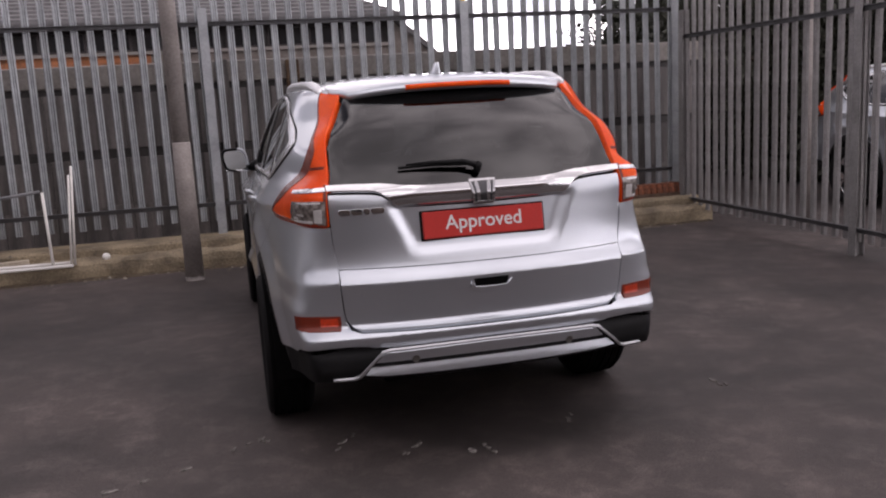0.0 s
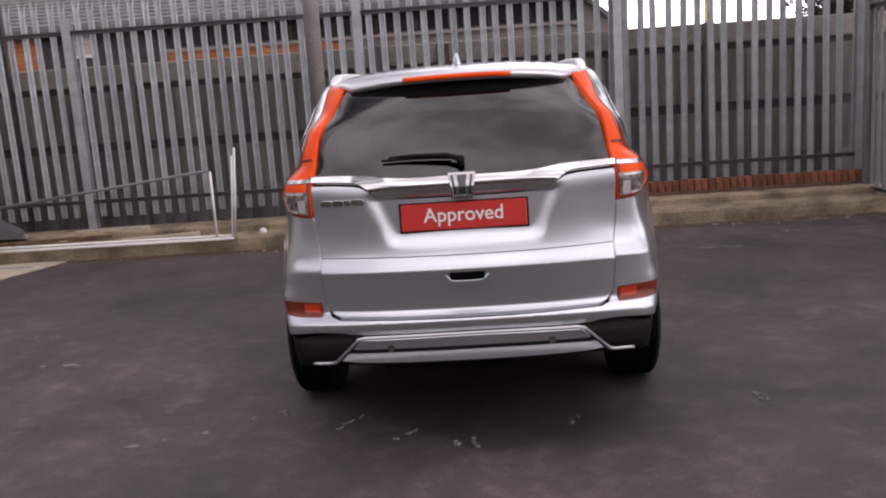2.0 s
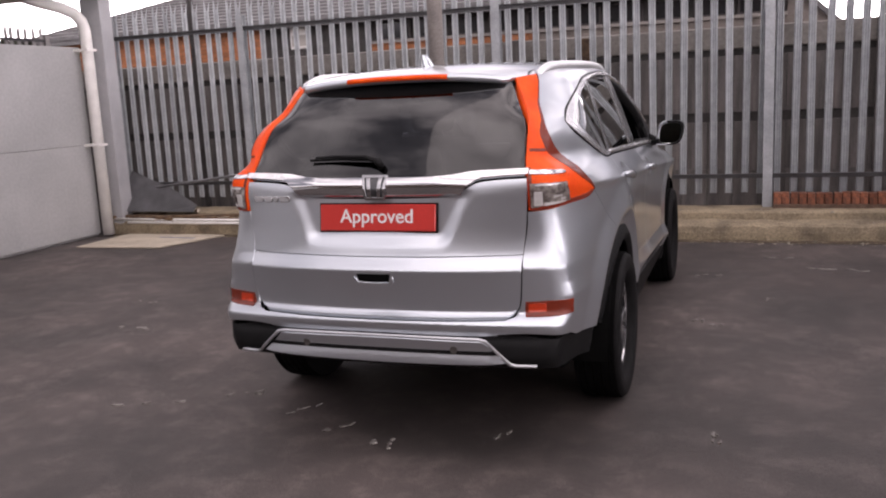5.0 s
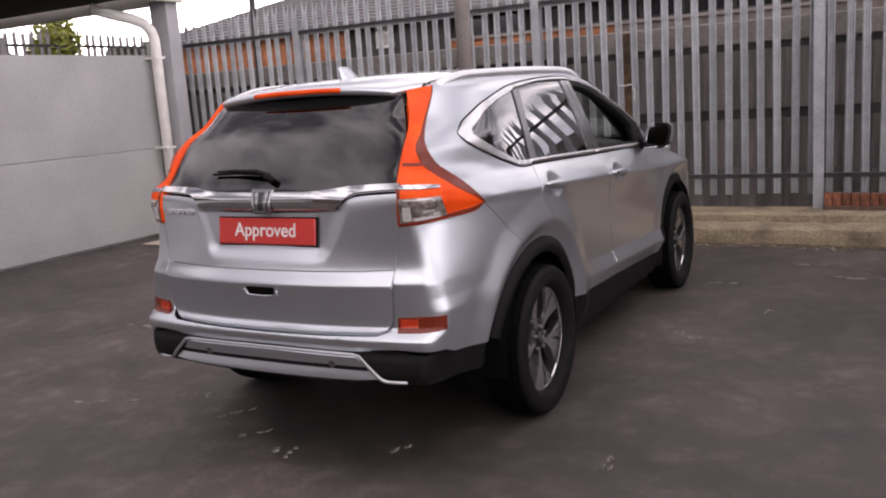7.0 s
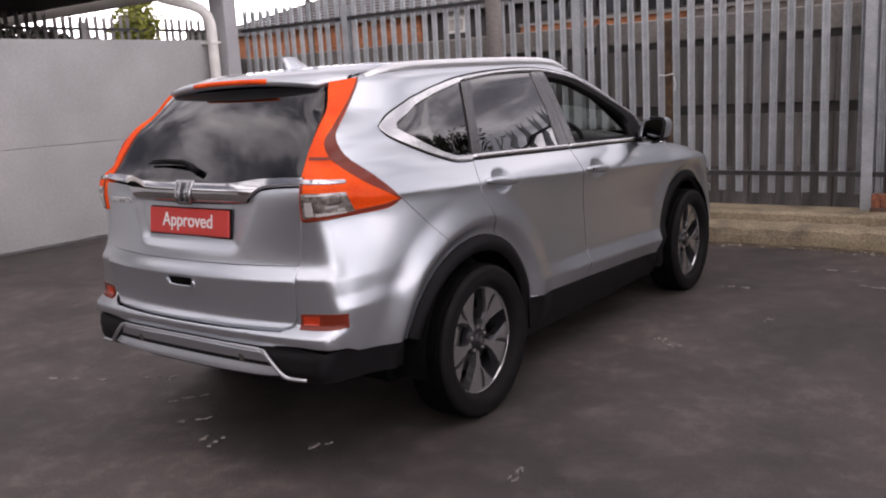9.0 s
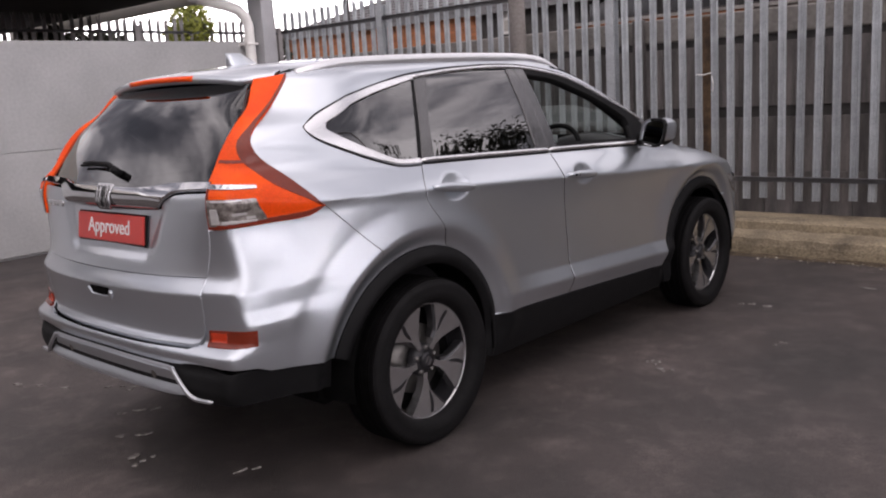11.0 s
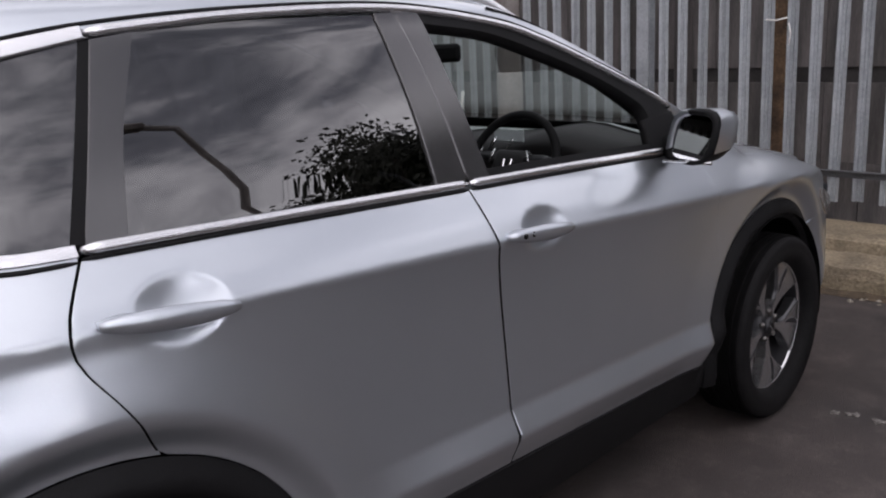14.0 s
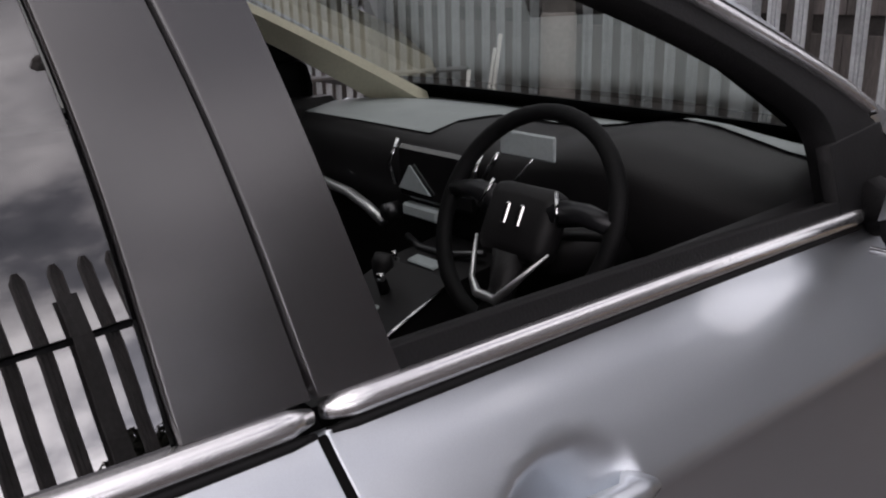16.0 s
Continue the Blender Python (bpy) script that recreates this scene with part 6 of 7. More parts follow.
cowl = outline([(-0.80, 3.34), (0, 3.425), (0.80, 3.34)], [(0.80, 3.34), (0.80, 3.42)], [(0.80, 3.42), (0, 3.468), (-0.80, 3.42)], [(-0.80, 3.42), (-0.80, 3.34)], flat=True, gap=0.05)
frit = outline([(-0.72, 3.24), (-0.35, 3.315), (0, 3.335), (0.35, 3.315), (0.72, 3.24)], [(0.72, 3.24), (0.72, 3.345)], [(0.72, 3.345), (0.35, 3.41), (0, 3.43), (-0.35, 3.41), (-0.72, 3.345)], [(-0.72, 3.345), (-0.72, 3.24)], flat=True, gap=0.05)
part("screen_band", patch(frit, M_BLACK, place=drop, off=-0.007, depth=0.003, g=0.05), M_BLACK, car, "black band along the windscreen foot")
part("cowl", patch(cowl, M_BLACK, place=drop, off=-0.01, g=0.05), M_BLACK, car)
rf = outline([(-0.565, 0.60), (-0.3, 0.68), (0, 0.70), (0.3, 0.68), (0.565, 0.60)], [(0.565, 0.60), (0.60, 1.0), (0.605, 1.6), (0.60, 2.25)], [(0.60, 2.25), (0.60, 2.36), (0.3, 2.325), (0, 2.315), (-0.3, 2.325), (-0.60, 2.36), (-0.60, 2.25)], [(-0.60, 2.25), (-0.605, 1.6), (-0.60, 1.0), (-0.565, 0.60)], flat=True, gap=0.04)
part("roof", patch(rf, M_PAINT, place=drop, g=0.06), M_PAINT, car, "silver roof")
for fl in (False, True):
    q = outline([(0.607, 2.26), (0.609, 1.6), (0.604, 1.0), (0.568, 0.60)], [(0.568, 0.60), (0.54, 0.545), (0.60, 0.56)], [(0.60, 0.56), (0.645, 1.0), (0.652, 1.6), (0.648, 2.05), (0.648, 2.26)], [(0.648, 2.26), (0.607, 2.26)], flat=True, gap=0.03)
    part("roof_edge", patch(q, M_PAINT, place=drop, off=-0.003, g=0.03, flip=fl), M_PAINT, car)


def rail_mesh(s):
    bm = bmesh.new()
    rows_ = []
    for t in np.linspace(0, 1, 26):
        y = 0.60 + 1.85 * t
        x = 0.575 + 0.028 * math.sin(math.pi * min(t * 1.1, 1))
        zr = float(drop(np.array([[x, y]]))[0, 2])
        lift_ = 0.008 + 0.022 * min(1, math.sin(math.pi * t) * 3.2)
        w = 0.016 + 0.006 * min(1, math.sin(math.pi * t) * 4)
        ring = [(-w, -0.012), (-w, lift_ - 0.006), (-w * 0.5, lift_), (w * 0.5, lift_), (w, lift_ - 0.008), (w, -0.02)]
        rows_.append([bm.verts.new((s * (x + a), y, zr + b)) for a, b in ring])
    for a, b in zip(rows_, rows_[1:]):
        for k in range(6):
            bm.faces.new((a[k], a[(k + 1) % 6], b[(k + 1) % 6], b[k]))
    bm.faces.new(rows_[0])
    bm.faces.new(rows_[-1])
    bmesh.ops.recalc_face_normals(bm, faces=bm.faces)
    return bm


M_RAILSILVER = material("satin_aluminium_rail", (0.88, 0.88, 0.89), 0.36, 0.9, var=0.03)
for s in (1, -1):
    part("roof_rail", rail_mesh(s), M_RAILSILVER, car, "satin aluminium roof rail", smooth=True)


def fin_mesh():
    bm = bmesh.new()
    rows_ = []
    for t, w in ((0.0, 0.030), (0.35, 0.024), (0.7, 0.014), (1.0, 0.006)):
        z = 1.60 + 0.085 * t
        y0, y1 = 0.69, 0.93 - 0.16 * t
        z0 = z
        rows_.append([bm.verts.new(p) for p in ((0, y0, z0), (w, y0 + 0.25 * (y1 - y0), z0), (w * 0.8, y0 + 0.6 * (y1 - y0), z0), (0, y1, z0), (-w * 0.8, y0 + 0.6 * (y1 - y0), z0), (-w, y0 + 0.25 * (y1 - y0), z0))])
    for a, b in zip(rows_, rows_[1:]):
        for k in range(6):
            bm.faces.new((a[k], a[(k + 1) % 6], b[(k + 1) % 6], b[k]))
    bm.faces.new(rows_[-1])
    bmesh.ops.recalc_face_normals(bm, faces=bm.faces)
    return bm


part("aerial_fin", fin_mesh(), M_PAINT, car, "silver shark-fin aerial", smooth=True)

# black sill and arch cladding
sill = outline(S((1.44, 0.432), (2.0, 0.412), (2.6, 0.388), (3.09, 0.366)), S((3.09, 0.366), (3.075, 0.23)), S((3.075, 0.23), (2.3, 0.225), (1.44, 0.23)), S((1.44, 0.23), (1.44, 0.432)))
both("sill_cladding", sill, M_BLACK, label="black plastic sill cladding", off=0.004, depth=0.05, g=0.04)
for hub, a0, a1 in ((HUB_R, -12, 164), (HUB_F, -12, 192)):
    ring = outline(arc(hub, ARCH - 0.003, a0, a1, 22), arc(hub, ARCH - 0.003, a1, a1 + 0.1, 1) + arc(hub, 0.415, a1, a1 + 0.1, 1), arc(hub, 0.415, a1, a0, 20), arc(hub, 0.415, a0, a0 + 0.1, 1) + arc(hub, ARCH - 0.003, a0, a0 + 0.1, 1))
    both("arch_cladding", ring, M_BLACK, label="black plastic wheel arch", off=0.002, depth=0.06, g=0.02, lift=lambda p, h=hub: 0.026 * smooth01(np.hypot(p[:, 1] - h, p[:, 2] - HUB_Z), 0.405, 0.44) * (1 - 0.8 * smooth01(np.hypot(p[:, 1] - h, p[:, 2] - HUB_Z), 0.445, 0.492)))


def liner(hub, s):
    bm = bmesh.new()
    rows_ = []
    for a in np.linspace(-8, 188, 21):
        c, d = math.cos(radians(a)), math.sin(radians(a))
        rows_.append([bm.verts.new((s * x, hub + 0.435 * c, HUB_Z + 0.435 * d)) for x in (0.52, 0.875)])
    for a, b in zip(rows_, rows_[1:]):
        bm.faces.new((a[0], b[0], b[1], a[1]))
    ctr = bm.verts.new((s * 0.52, hub, HUB_Z))
    for a, b in zip(rows_, rows_[1:]):
        bm.faces.new((a[0], b[0], ctr))
    return bm


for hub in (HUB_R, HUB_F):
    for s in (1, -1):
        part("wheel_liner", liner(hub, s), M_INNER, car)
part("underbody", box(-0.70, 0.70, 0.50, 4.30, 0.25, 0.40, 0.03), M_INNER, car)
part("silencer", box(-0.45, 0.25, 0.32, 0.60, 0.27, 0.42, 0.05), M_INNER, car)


# wheels
def ring_lathe(profile, n=48, bm=None):
    bm = bm or bmesh.new()
    rows_ = [[bm.verts.new((x, r * math.cos(2 * math.pi * k / n), r * math.sin(2 * math.pi * k / n))) for k in range(n)] for x, r in profile]
    for a, b in zip(rows_, rows_[1:]):
        for k in range(n):
            bm.faces.new((a[k], a[(k + 1) % n], b[(k + 1) % n], b[k]))
    return bm


def blade(bm, pts, x0, x1, edge):
    """A flat-faced spoke blade in the wheel's plane, with sloped flanks. pts: (radius, degrees)."""
    mid = np.mean([(r * math.cos(radians(a)), r * math.sin(radians(a))) for r, a in pts], axis=0)
    top, low = [], []
    for r, a in pts:
        y, z = r * math.cos(radians(a)), r * math.sin(radians(a))
        dish = x1 - 0.020 * (1 - r / 0.23) ** 1.0
        top.append(bm.verts.new((dish, y, z)))
        low.append(bm.verts.new((x0, y + (y - mid[0]) * edge, z + (z - mid[1]) * edge)))
    f = [bm.faces.new(top)]
    for i in range(len(pts)):
        j = (i + 1) % len(pts)
        f.append(bm.faces.new((low[i], low[j], top[j], top[i])))
    return f


def build_wheel():
    wb = bmesh.new()
    ring_lathe([(0.050, 0.240), (0.058, 0.242), (0.061, 0.246), (0.058, 0.250), (0.045, 0.250)], 48, wb)
    bmesh.ops.recalc_face_normals(wb, faces=wb.faces)
    w = part("wheel", mesh_of(wb, M_ALLOY, True), M_ALLOY, None, "dark and machined alloy wheel")
    tyre = part("tyre", ring_lathe([(-0.112, 0.238), (-0.116, 0.27), (-0.114, 0.31), (-0.104, 0.338), (-0.090, 0.348), (0.084, 0.348), (0.098, 0.342), (0.106, 0.325), (0.103, 0.312), (0.107, 0.30), (0.102, 0.275), (0.088, 0.258), (0.072, 0.252), (0.055, 0.248)], 56), M_RUBBER, w, "black tyre", smooth=True)
    tread = bmesh.new()
    for x0, x1 in ((-0.088, -0.058), (-0.050, -0.020), (-0.012, 0.018), (0.026, 0.056), (0.063, 0.084)):
        ring_lathe([(x0, 0.346), (x0 + 0.002, 0.356), (x1 - 0.002, 0.356 if x1 < 0.08 else 0.354), (x1, 0.346)], 56, tread)
    bmesh.ops.recalc_face_normals(tread, faces=tread.faces)
    part("tread", tread, M_TREAD, tyre, "black tread ribs, arch shade put into their colour")
    part("barrel", ring_lathe([(-0.10, 0.215), (-0.02, 0.226), (0.052, 0.2385)], 48), M_ALLOYDARK, w, "dark wheel barrel", smooth=True)
    part("back_plate", ring_lathe([(-0.03, 0.02), (-0.03, 0.22)], 40), M_INNER, w)
    part("brake_disc", ring_lathe([(-0.012, 0.06), (-0.012, 0.150), (-0.020, 0.150)], 40), M_DISC, w, smooth=True)
    db = bmesh.new()
    ring_lathe([(0.0, 0.072), (0.030, 0.070), (0.044, 0.054), (0.045, 0.0)], 30, db)
    bmesh.ops.recalc_face_normals(db, faces=db.faces)
    part("hub_boss", db, M_ALLOYDARK, w, "dark painted hub", smooth=True)
    for k in range(5):
        a = 90 + k * 72
        sb = bmesh.new()
        blade(sb, [(0.046, a - 22), (0.046, a + 14), (0.085, a + 3), (0.13, a + 6), (0.18, a + 16), (0.2405, a + 24), (0.2415, a + 12), (0.2415, a), (0.2415, a - 13), (0.2405, a - 27), (0.18, a - 22), (0.13, a - 16), (0.085, a - 13)], 0.010, 0.058, 0.012)
        bmesh.ops.recalc_face_normals(sb, faces=sb.faces)
        sp_ = part("spoke", sb, M_ALLOY, w, "machined spoke face")
        # Slot drawn as a dark strip just proud of the spoke face.
        gb = bmesh.new()
        blade(gb, [(0.135, a + 3), (0.19, a + 3), (0.228, a + 1), (0.228, a + 5), (0.19, a + 8), (0.155, a + 7)], 0.030, 0.0605, 0.0)
        bmesh.ops.recalc_face_normals(gb, faces=gb.faces)
        part("spoke_slot", gb, M_ALLOYDARK, sp_, "dark strip laid on the spoke as its slot")
        cb = bmesh.new()
        blade(cb, [(0.10, a + 12), (0.14, a + 13), (0.185, a + 20), (0.238, a + 27), (0.238, a + 24), (0.18, a + 15.5), (0.13, a + 5.5), (0.10, a + 5)], 0.008, 0.048, 0.0)
        bmesh.ops.recalc_face_normals(cb, faces=cb.faces)
        part("spoke_flank", cb, M_ALLOYWEB, sp_, "grey painted spoke flank")
    for k in range(5):
        a = radians(90 + 36 + k * 72)
        y, z = 0.056 * math.cos(a), 0.056 * math.sin(a)
        part("wheel_nut", tube([(0.03, y, z), (0.052, y, z)], 0.010, 8), M_DISC, w, smooth=True)
    part("hub_cap", ring_lathe([(0.044, 0.036), (0.056, 0.034), (0.059, 0.028), (0.060, 0.0005)], 28), M_ALLOYDARK, w, "dark hub cap", smooth=True)
    hb = box(0.0595, 0.0625, -0.014, -0.008, -0.014, 0.014)
    box(0.0595, 0.0625, 0.008, 0.014, -0.014, 0.014, bm=hb)
    part("cap_badge", hb, M_CHROME, w)
    w.parent = car
    return w


wheel_1 = build_wheel()
wheel_1.matrix_basis = pose(0.805, HUB_R, HUB_Z, -38, 0, 0)
copy_thing(wheel_1, pose(0.805, HUB_F, HUB_Z, 40, 0, 0))
copy_thing(wheel_1, pose(-0.812, HUB_R, HUB_Z, 25, 0, 180))
copy_thing(wheel_1, pose(-0.812, HUB_F, HUB_Z, 60, 0, 180))


# door mirrors
def mirror_shell(s):
    bm = bmesh.new()
    rows_ = []
    for y, k in ((2.775, 0.97), (2.80, 1.0), (2.86, 0.97), (2.92, 0.82), (2.955, 0.55), (2.968, 0.25)):
        row = []
        for i in range(18):
            a = 2 * math.pi * i / 18
            cx, cz = math.cos(a), math.sin(a)
            ex = math.copysign(abs(cx) ** 0.55, cx) * 0.086 * k
            ez = math.copysign(abs(cz) ** 0.6, cz) * 0.080 * k
            row.append(bm.verts.new((s * (0.945 + ex + 0.012 * (ez / 0.07)), y - (0.30 * ex - 0.12 * ez) * min(1.0, max(0.0, (2.86 - y) / 0.06)), 1.171 + ez)))
        rows_.append(row)
    for a, b in zip(rows_, rows_[1:]):
        for i in range(18):
            bm.faces.new((a[i], a[(i + 1) % 18], b[(i + 1) % 18], b[i]))
    bm.faces.new(rows_[-1])
    inner = [bm.verts.new((v.co.x * 1.0 + (s * 0.945 - v.co.x) * 0.14, v.co.y + 0.010, v.co.z + (1.171 - v.co.z) * 0.17)) for v in rows_[0]]
    for i in range(18):
        bm.faces.new((rows_[0][i], inner[i], inner[(i + 1) % 18], rows_[0][(i + 1) % 18]))
    bmesh.ops.recalc_face_normals(bm, faces=bm.faces)
    return bm, [tuple(v.co) for v in inner]


for k, s in enumerate((1, -1)):
    bm, ring = mirror_shell(s)
    mr = part("door_mirror", bm, M_BLACK, front_doors[k], "door mirror with dark casing", smooth=True)
    cb = bmesh.new()
    cb.from_mesh(mr.data)
    away = [f for f in cb.faces if f.calc_center_median().y < 2.80 or f.calc_center_median().z < 1.140]
    bmesh.ops.delete(cb, geom=away, context="FACES")
    for v in cb.verts:
        v.co += v.normal * 0.003
    part("mirror_cap", cb, M_PAINT, mr, "silver cap over the mirror casing", smooth=True)
    gm = bmesh.new()
    gm.faces.new([gm.verts.new(p) for p in ring])
    bmesh.ops.recalc_face_normals(gm, faces=gm.faces)
    part("mirror_glass", gm, M_MIRROR, mr, "mirror glass")
    part("mirror_foot", tube([(s * 0.80, 2.90, 1.12), (s * 0.84, 2.89, 1.115), (s * 0.88, 2.86, 1.125)], [0.045, 0.030, 0.026], 10), M_BLACK, mr, smooth=True)
    sb = bmesh.new()
    bar_pts = [(s * (0.86 + 0.155 * t), 2.772, 1.098 + 0.004 * t) for t in (0, 0.5, 1)]
    tube(bar_pts, 0.006, 6, sb)
    part("mirror_lower_strip", sb, M_CHROME, mr, "bright strip below the mirror", smooth=True)
    sail = outline(S((2.80, 1.215), (2.965, 1.225)), S((2.965, 1.225), (2.985, 1.12)), S((2.985, 1.12), (2.80, 1.125)), S((2.80, 1.125), (2.80, 1.215)))
    part("mirror_base", patch(sail, M_BLACK, off=0.004, depth=0.02, g=0.03, flip=s < 0), M_BLACK, front_doors[k])

# ---------------------------------------------------------------- cabin
part("cabin_floor", box(-0.68, 0.68, 0.75, 3.2, 0.36, 0.42, 0.02), M_SEAT, car)
for s in (1, -1):
    part("door_card", box(min(s * 0.70, s * 0.775), max(s * 0.70, s * 0.775), 1.98, 3.05, 0.45, 1.125, 0.02), M_DASH, front_doors[0 if s > 0 else 1], "dark door lining")
    part("door_card", box(min(s * 0.70, s * 0.775), max(s * 0.70, s * 0.775), 1.08, 1.94, 0.82, 1.14, 0.02), M_DASH, rear_doors[0 if s > 0 else 1], "dark door lining")
hl_ = outline([(-0.56, 0.75), (0.56, 0.75)], [(0.56, 0.75), (0.58, 2.25)], [(0.58, 2.25), (-0.58, 2.25)], [(-0.58, 2.25), (-0.56, 0.75)], flat=True, gap=0.1)
part("headlining", patch(hl_, M_BEIGE, place=drop, off=-0.035, depth=0.004, g=0.12), M_BEIGE, car, "cream headlining")


def pillar_lining(s):
    """Moulded lining inside the windscreen pillar, flat-faced and wider at the foot."""
    bm = bmesh.new()
    rows_ = []
    for t in np.linspace(0, 1, 11):
        x, y = 0.618 + 0.055 * t, 2.24 + 1.04 * t
        z = float(drop(np.array([[x, y]]))[0, 2]) - 0.012
        w, d = 0.055 + 0.03 * t * t, 0.05 + 0.045 * t * t
        rows_.append([bm.verts.new((s * (x + a), y, z + b)) for a, b in ((0.035, 0.0), (0.04, -d), (-0.01, -d * 1.15), (-w, -d * 0.45), (-w * 0.8, -0.004))])
    for a, b in zip(rows_, rows_[1:]):
        for k in range(5):
            bm.faces.new((a[k], a[(k + 1) % 5], b[(k + 1) % 5], b[k]))
    bm.faces.new(rows_[0])
    bm.faces.new(rows_[-1])
    bmesh.ops.recalc_face_normals(bm, faces=bm.faces)
    return bm


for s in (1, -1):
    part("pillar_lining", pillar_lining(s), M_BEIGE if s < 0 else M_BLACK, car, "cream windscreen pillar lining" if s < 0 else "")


def dash_mesh():
    bm = bmesh.new()
    prof = [(3.38, 1.085), (3.15, 1.115), (2.98, 1.118), (2.90, 1.100), (2.87, 1.065), (2.88, 0.98), (2.91, 0.86), (2.98, 0.70), (3.0, 0.5)]
    rows_ = []
    for x in np.linspace(-0.74, 0.74, 25):
        hood_ = 0.045 * math.exp(-(((x - 0.36) / 0.17) ** 2))
        row = []
        for i, (y, z) in enumerate(prof):
            k = 1 if 1 <= i <= 4 else 0
            row.append(bm.verts.new((x, y + 0.05 * abs(x) ** 2 - (0.05 * hood_ / 0.045 if 2 <= i <= 4 else 0), z + hood_ * k - 0.03 * abs(x) ** 3)))
        rows_.append(row)
    for a, b in zip(rows_, rows_[1:]):
        for i in range(len(prof) - 1):
            bm.faces.new((a[i], b[i], b[i + 1], a[i + 1]))
    bmesh.ops.recalc_face_normals(bm, faces=bm.faces)
    return bm


dash = part("dashboard", dash_mesh(), M_DASH, car, "dark plastic dashboard", smooth=True)


def dash_pad(x0, x1, y0, y1):
    """Grey sheet on the dashboard's top, much paler than its front."""
    bm = bmesh.new()
    rows_ = []
    for x in np.linspace(x0, x1, 13):
        hood_ = 0.045 * math.exp(-(((x - 0.36) / 0.17) ** 2))
        row = []
        for y in np.linspace(y0, y1, 6):
            z = float(np.interp(y, (2.90, 2.98, 3.15, 3.38), (1.100, 1.118, 1.115, 1.085))) + hood_ * float(np.interp(y, (3.15, 3.38), (1, 0))) - 0.03 * abs(x) ** 3
            row.append(bm.verts.new((x, y + 0.05 * x * x, z + 0.005)))
        rows_.append(row)
    for a, b in zip(rows_, rows_[1:]):
        for k in range(5):
            bm.faces.new((a[k], b[k], b[k + 1], a[k + 1]))
    return bm


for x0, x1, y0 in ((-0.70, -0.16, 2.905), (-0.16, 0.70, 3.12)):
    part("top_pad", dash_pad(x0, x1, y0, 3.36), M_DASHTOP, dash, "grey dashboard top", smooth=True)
part("instrument_panel", box(0.165, 0.300, 2.800, 2.808, 1.122, 1.168, 0.003), M_SCREEN, dash, "pale lit instrument panel")
part("centre_screen", box(-0.205, 0.045, 2.848, 2.868, 0.965, 1.085, 0.008), M_GLOSSBLACK, dash, "glossy centre screen")
part("hazard_triangle", sheet([(-0.053, 0.003), (0.053, 0), (-0.014, 0.058)], 0, 0.004), M_SCREEN, dash).matrix_basis = pose(-0.140, 2.844, 0.986, 90, 0, 0)
for s in (-0.213, 0.055):
    part("vent_trim", tube([(s + 0.006, 2.855, 1.095), (s - 0.014, 2.842, 1.04), (s, 2.848, 0.992)], 0.005, 6), M_CHROME, dash, smooth=True)
# Chrome bars added to stand in for reflections at the instrument surround.
for top, foot, thick in (((0.262, 2.70, 1.151), (0.216, 2.70, 1.086), 0.005), ((0.342, 2.70, 1.152), (0.297, 2.70, 1.103), 0.002)):
    part("column_trim", tube([top, foot], thick, 6), M_CHROME, dash, "chrome bar standing in for a reflection by the steering column", smooth=True)
part("control_panel", box(-0.19, -0.07, 2.842, 2.87, 0.925, 0.955, 0.006), M_SCREEN, dash)
part("control_knob", tube([(-0.222, 2.86, 0.929), (-0.222, 2.82, 0.929)], 0.020, 14), M_ALLOYWEB, dash, smooth=True)
con = part("centre_console", box(-0.13, 0.11, 2.15, 2.92, 0.42, 0.66, 0.03), M_DASH, car, "dark centre console")
hs = bmesh.new()
sides = [[hs.verts.new((x, y, z)) for y, z in ((2.50, 0.64), (2.50, 0.775), (2.60, 0.815), (2.74, 0.865), (2.90, 0.885), (2.93, 0.64))] for x in (-0.115, 0.105)]
hs.faces.new(sides[0])
hs.faces.new(sides[1][::-1])
for k in range(6):
    hs.faces.new((sides[0][k], sides[1][k], sides[1][(k + 1) % 6], sides[0][(k + 1) % 6]))
bmesh.ops.recalc_face_normals(hs, faces=hs.faces)
gear = part("gear_housing", hs, M_DASH, con, "dark sloping gear housing")
part("gear_lever", tube([(-0.02, 2.66, 0.83), (-0.02, 2.645, 0.875), (-0.02, 2.655, 0.895), (-0.02, 2.66, 0.915)], [0.012, 0.012, 0.024, 0.018], 12), M_DASH, gear, "dark gear knob", smooth=True)
part("lever_trim", tube([(-0.005, 2.638, 0.868), (-0.004, 2.636, 0.885)], 0.009, 10), M_CHROME, gear, "chrome piece on the gear lever", smooth=True)
part("lever_trim", tube([(0.004, 2.664, 0.925), (0.006, 2.672, 0.905)], 0.005, 8), M_CHROME, gear, "chrome piece on the gear lever", smooth=True)
part("gear_surround", box(-0.05, 0.03, -0.028, 0.028, 0, 0.008, 0.003), M_SCREEN, gear).matrix_basis = pose(-0.01, 2.590, 0.812, 22, 0, 0)
part("gear_surround", box(-0.05, 0.035, -0.016, 0.016, 0, 0.008, 0.003), M_SCREEN, gear).matrix_basis = pose(-0.01, 2.765, 0.868, 10, 0, 0)
part("console_trim", tube([(0.108, 2.50, 0.780), (0.108, 2.60, 0.822), (0.108, 2.735, 0.872)], 0.005, 6), M_CHROME, con, smooth=True)
part("console_arc", tube([(-0.15, 2.825, 0.888), (-0.09, 2.81, 0.878), (0.0, 2.81, 0.882), (0.09, 2.83, 0.90)], 0.008, 8), M_ALLOYWEB, dash, "grey arc below the controls", smooth=True)
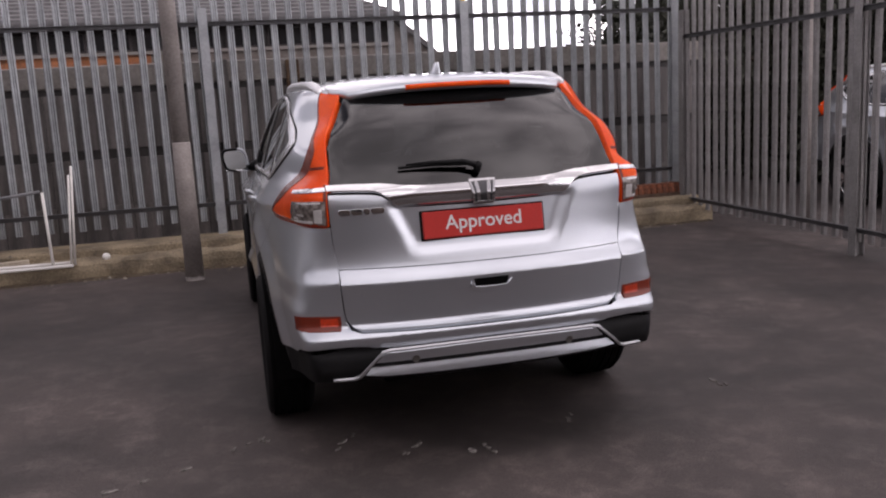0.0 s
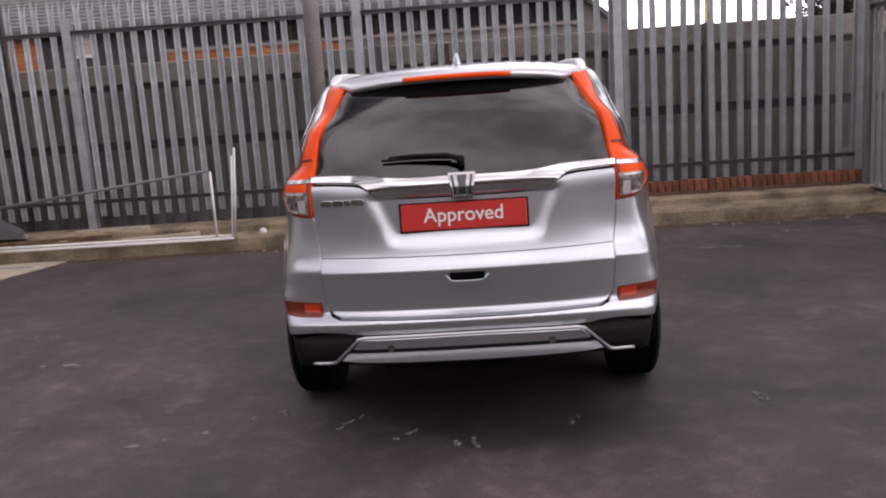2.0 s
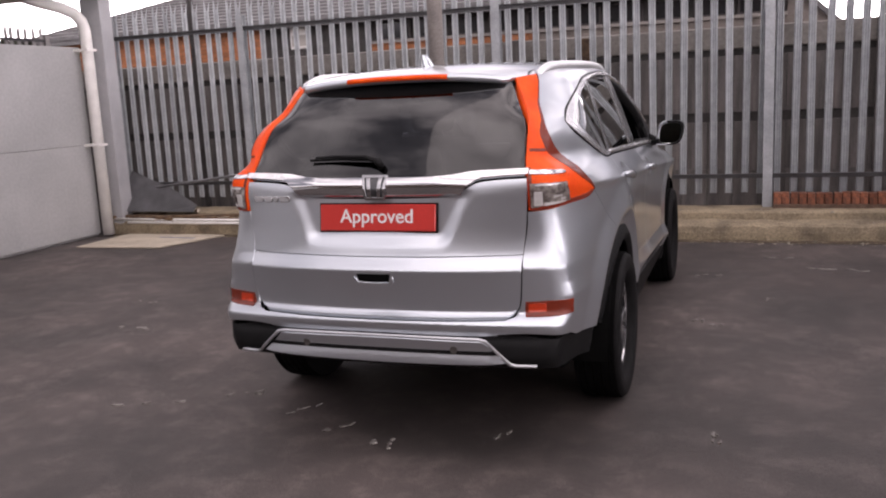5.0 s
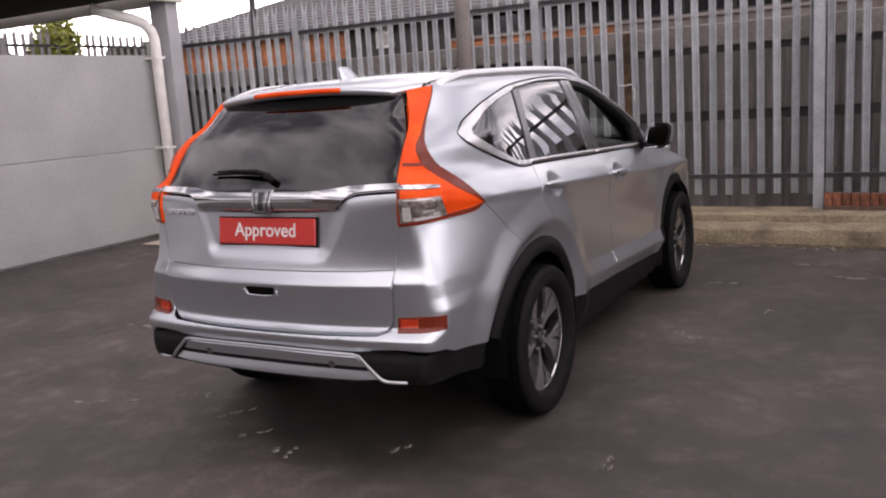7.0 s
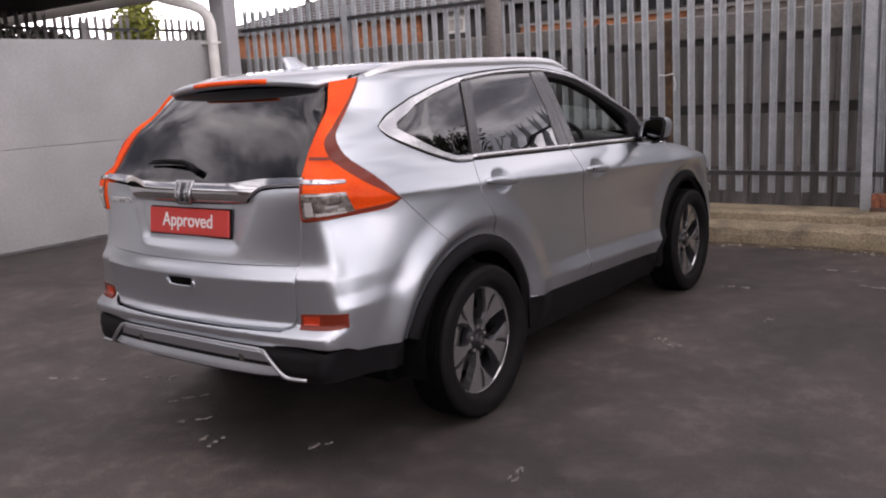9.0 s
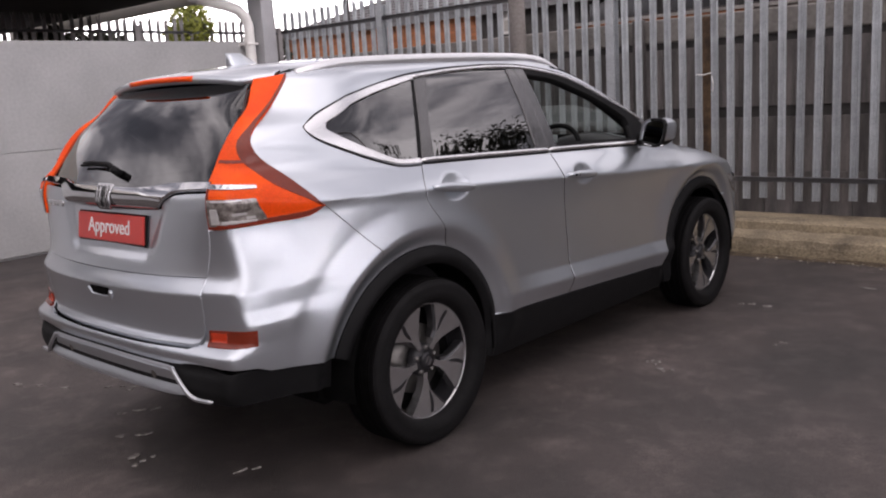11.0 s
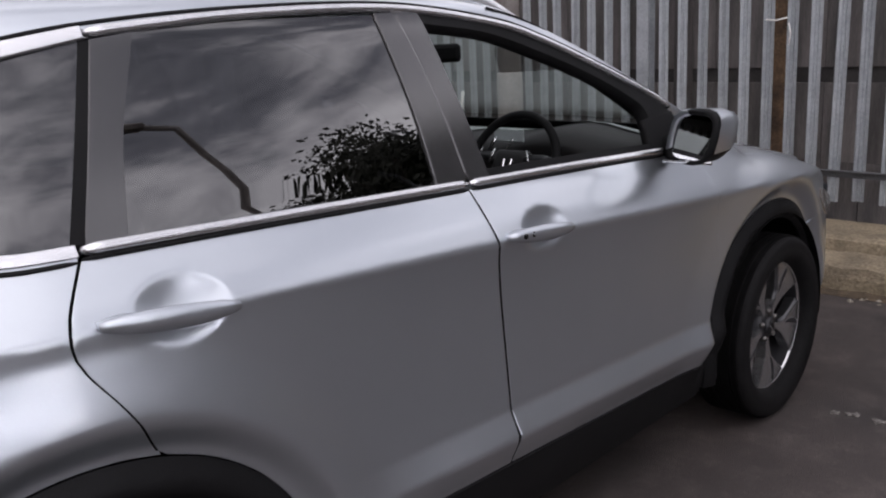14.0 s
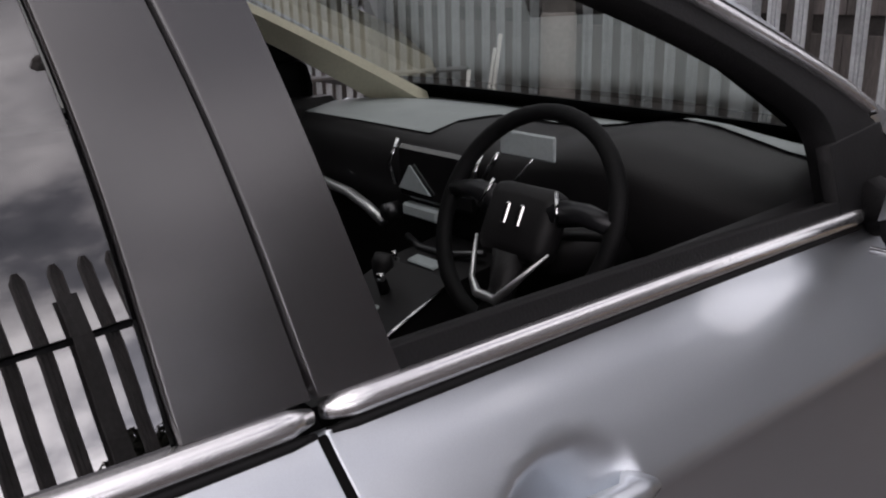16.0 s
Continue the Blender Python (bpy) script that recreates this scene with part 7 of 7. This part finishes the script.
part("dash_trim", tube([(-0.72, 2.89, 0.948), (-0.59, 2.875, 0.942), (-0.417, 2.86, 0.934), (-0.33, 2.85, 0.917), (-0.262, 2.845, 0.893)], 0.013, 8), M_RAILSILVER, dash, "satin dash strip", smooth=True)

# steering wheel
sw = part("steering_wheel", bmesh.new(), M_BLACK, car, "black three-spoke steering wheel")
sw.matrix_basis = pose(0.365, 2.655, 1.066, -25, 0, 0)
rim = bmesh.new()
n1, n2 = 40, 10
vv = [[rim.verts.new(((0.178 + 0.0145 * math.cos(b)) * math.cos(a), 0.0145 * math.sin(b), (0.178 + 0.0145 * math.cos(b)) * math.sin(a))) for b in (2 * math.pi * j / n2 for j in range(n2))] for a in (2 * math.pi * i / n1 for i in range(n1))]
for i in range(n1):
    for j in range(n2):
        rim.faces.new((vv[i][j], vv[(i + 1) % n1][j], vv[(i + 1) % n1][(j + 1) % n2], vv[i][(j + 1) % n2]))
sw.data = mesh_of(rim, M_BLACK, True)
part("airbag_cover", box(-0.075, 0.075, -0.025, 0.03, -0.07, 0.055, 0.025, seg=3), M_DASH, sw, smooth=True)
for s in (1, -1):
    part("spoke", tube([(s * 0.06, 0.0, 0.02), (s * 0.12, 0.0, 0.028), (s * 0.175, 0, 0.02)], [0.024, 0.018, 0.016], 8), M_ALLOYDARK, sw, smooth=True)
    part("spoke_trim", tube([(s * 0.068, -0.022, 0.05), (s * 0.085, -0.02, 0.0)], 0.004, 6), M_CHROME, sw, smooth=True)
part("spoke", tube([(0, 0, -0.06), (0, 0, -0.12), (0, 0, -0.175)], [0.034, 0.022, 0.030], 8), M_DASH, sw, smooth=True)
part("lower_trim", tube([(-0.069, -0.022, -0.045), (-0.052, -0.022, -0.115), (-0.030, -0.022, -0.137), (0.012, -0.022, -0.139), (0.089, -0.022, -0.046)], [0.003, 0.005, 0.009, 0.009, 0.002], 6), M_RAILSILVER, sw, smooth=True)
eb = box(-0.020, -0.010, -0.031, -0.026, -0.018, 0.018, 0.002)
box(0.010, 0.020, -0.031, -0.026, -0.018, 0.018, 0.002, bm=eb)
part("wheel_badge", eb, M_CHROME, sw, "plain chrome badge")
part("column_stalk", tube([(0.365, 2.72, 1.0), (0.365, 3.0, 0.93)], 0.045, 10), M_DASH, dash, smooth=True)
part("stalk", tube([(0.365, 2.73, 1.02), (0.50, 2.71, 1.05)], 0.009, 6), M_DASH, dash, smooth=True)


def seat(x, y0, name, label, wide=0.50):
    st_ = part(name, box(x - wide / 2, x + wide / 2, y0, y0 + 0.52, 0.55, 0.70, 0.05, seg=3), M_SEAT, car, label, smooth=True)
    b = part("backrest", box(-wide / 2, wide / 2, -0.07, 0.07, 0, 0.62, 0.05, seg=3), M_SEAT, st_, smooth=True)
    b.matrix_basis = pose(x, y0 + 0.02, 0.64, 14, 0, 0)
    h = part("headrest", box(-0.13, 0.13, -0.05, 0.05, 0.66, 0.84, 0.04, seg=3), M_SEAT, st_, smooth=True)
    h.matrix_basis = pose(x, y0 + 0.02, 0.64, 14, 0, 0)
    part("seat_base", box(x - 0.2, x + 0.2, y0 + 0.05, y0 + 0.45, 0.41, 0.57, 0.02), M_DASH, st_)


seat(0.36, 1.93, "front_seat", "black front seat")
seat(-0.36, 1.93, "front_seat", "black front seat")
seat(0.33, 1.02, "rear_seat", "black rear seat", 0.62)
seat(-0.33, 1.02, "rear_seat", "black rear seat", 0.62)
part("parcel_shelf", box(-0.60, 0.60, 0.32, 0.95, 0.92, 0.95, 0.01), M_SEAT, car, "black load cover")
im_bm = box(-0.125, 0.125, -0.014, 0.014, 1.406, 1.468, 0.014, seg=2)
bmesh.ops.transform(im_bm, matrix=pose(0.05, 2.595, 0, 0, 0, 28), verts=im_bm.verts)
im = part("interior_mirror", im_bm, M_BLACK, car, "black interior mirror")
part("mirror_stem", tube([(0.045, 2.60, 1.45), (0.02, 2.575, 1.512)], 0.010, 8), M_BLACK, im, smooth=True)

# ---------------------------------------------------------------- second car, parked beyond the side fence
far_car = copy_thing(car, pose(7.0, 6.3, 0, 0, 0, 180))
tagged(far_car, "silver car parked beyond the side fence", "car")
gone = [o for o in far_car.children_recursive if o.name.split(".")[0] == "lettering"]
for o in gone:
    bpy.data.objects.remove(o)
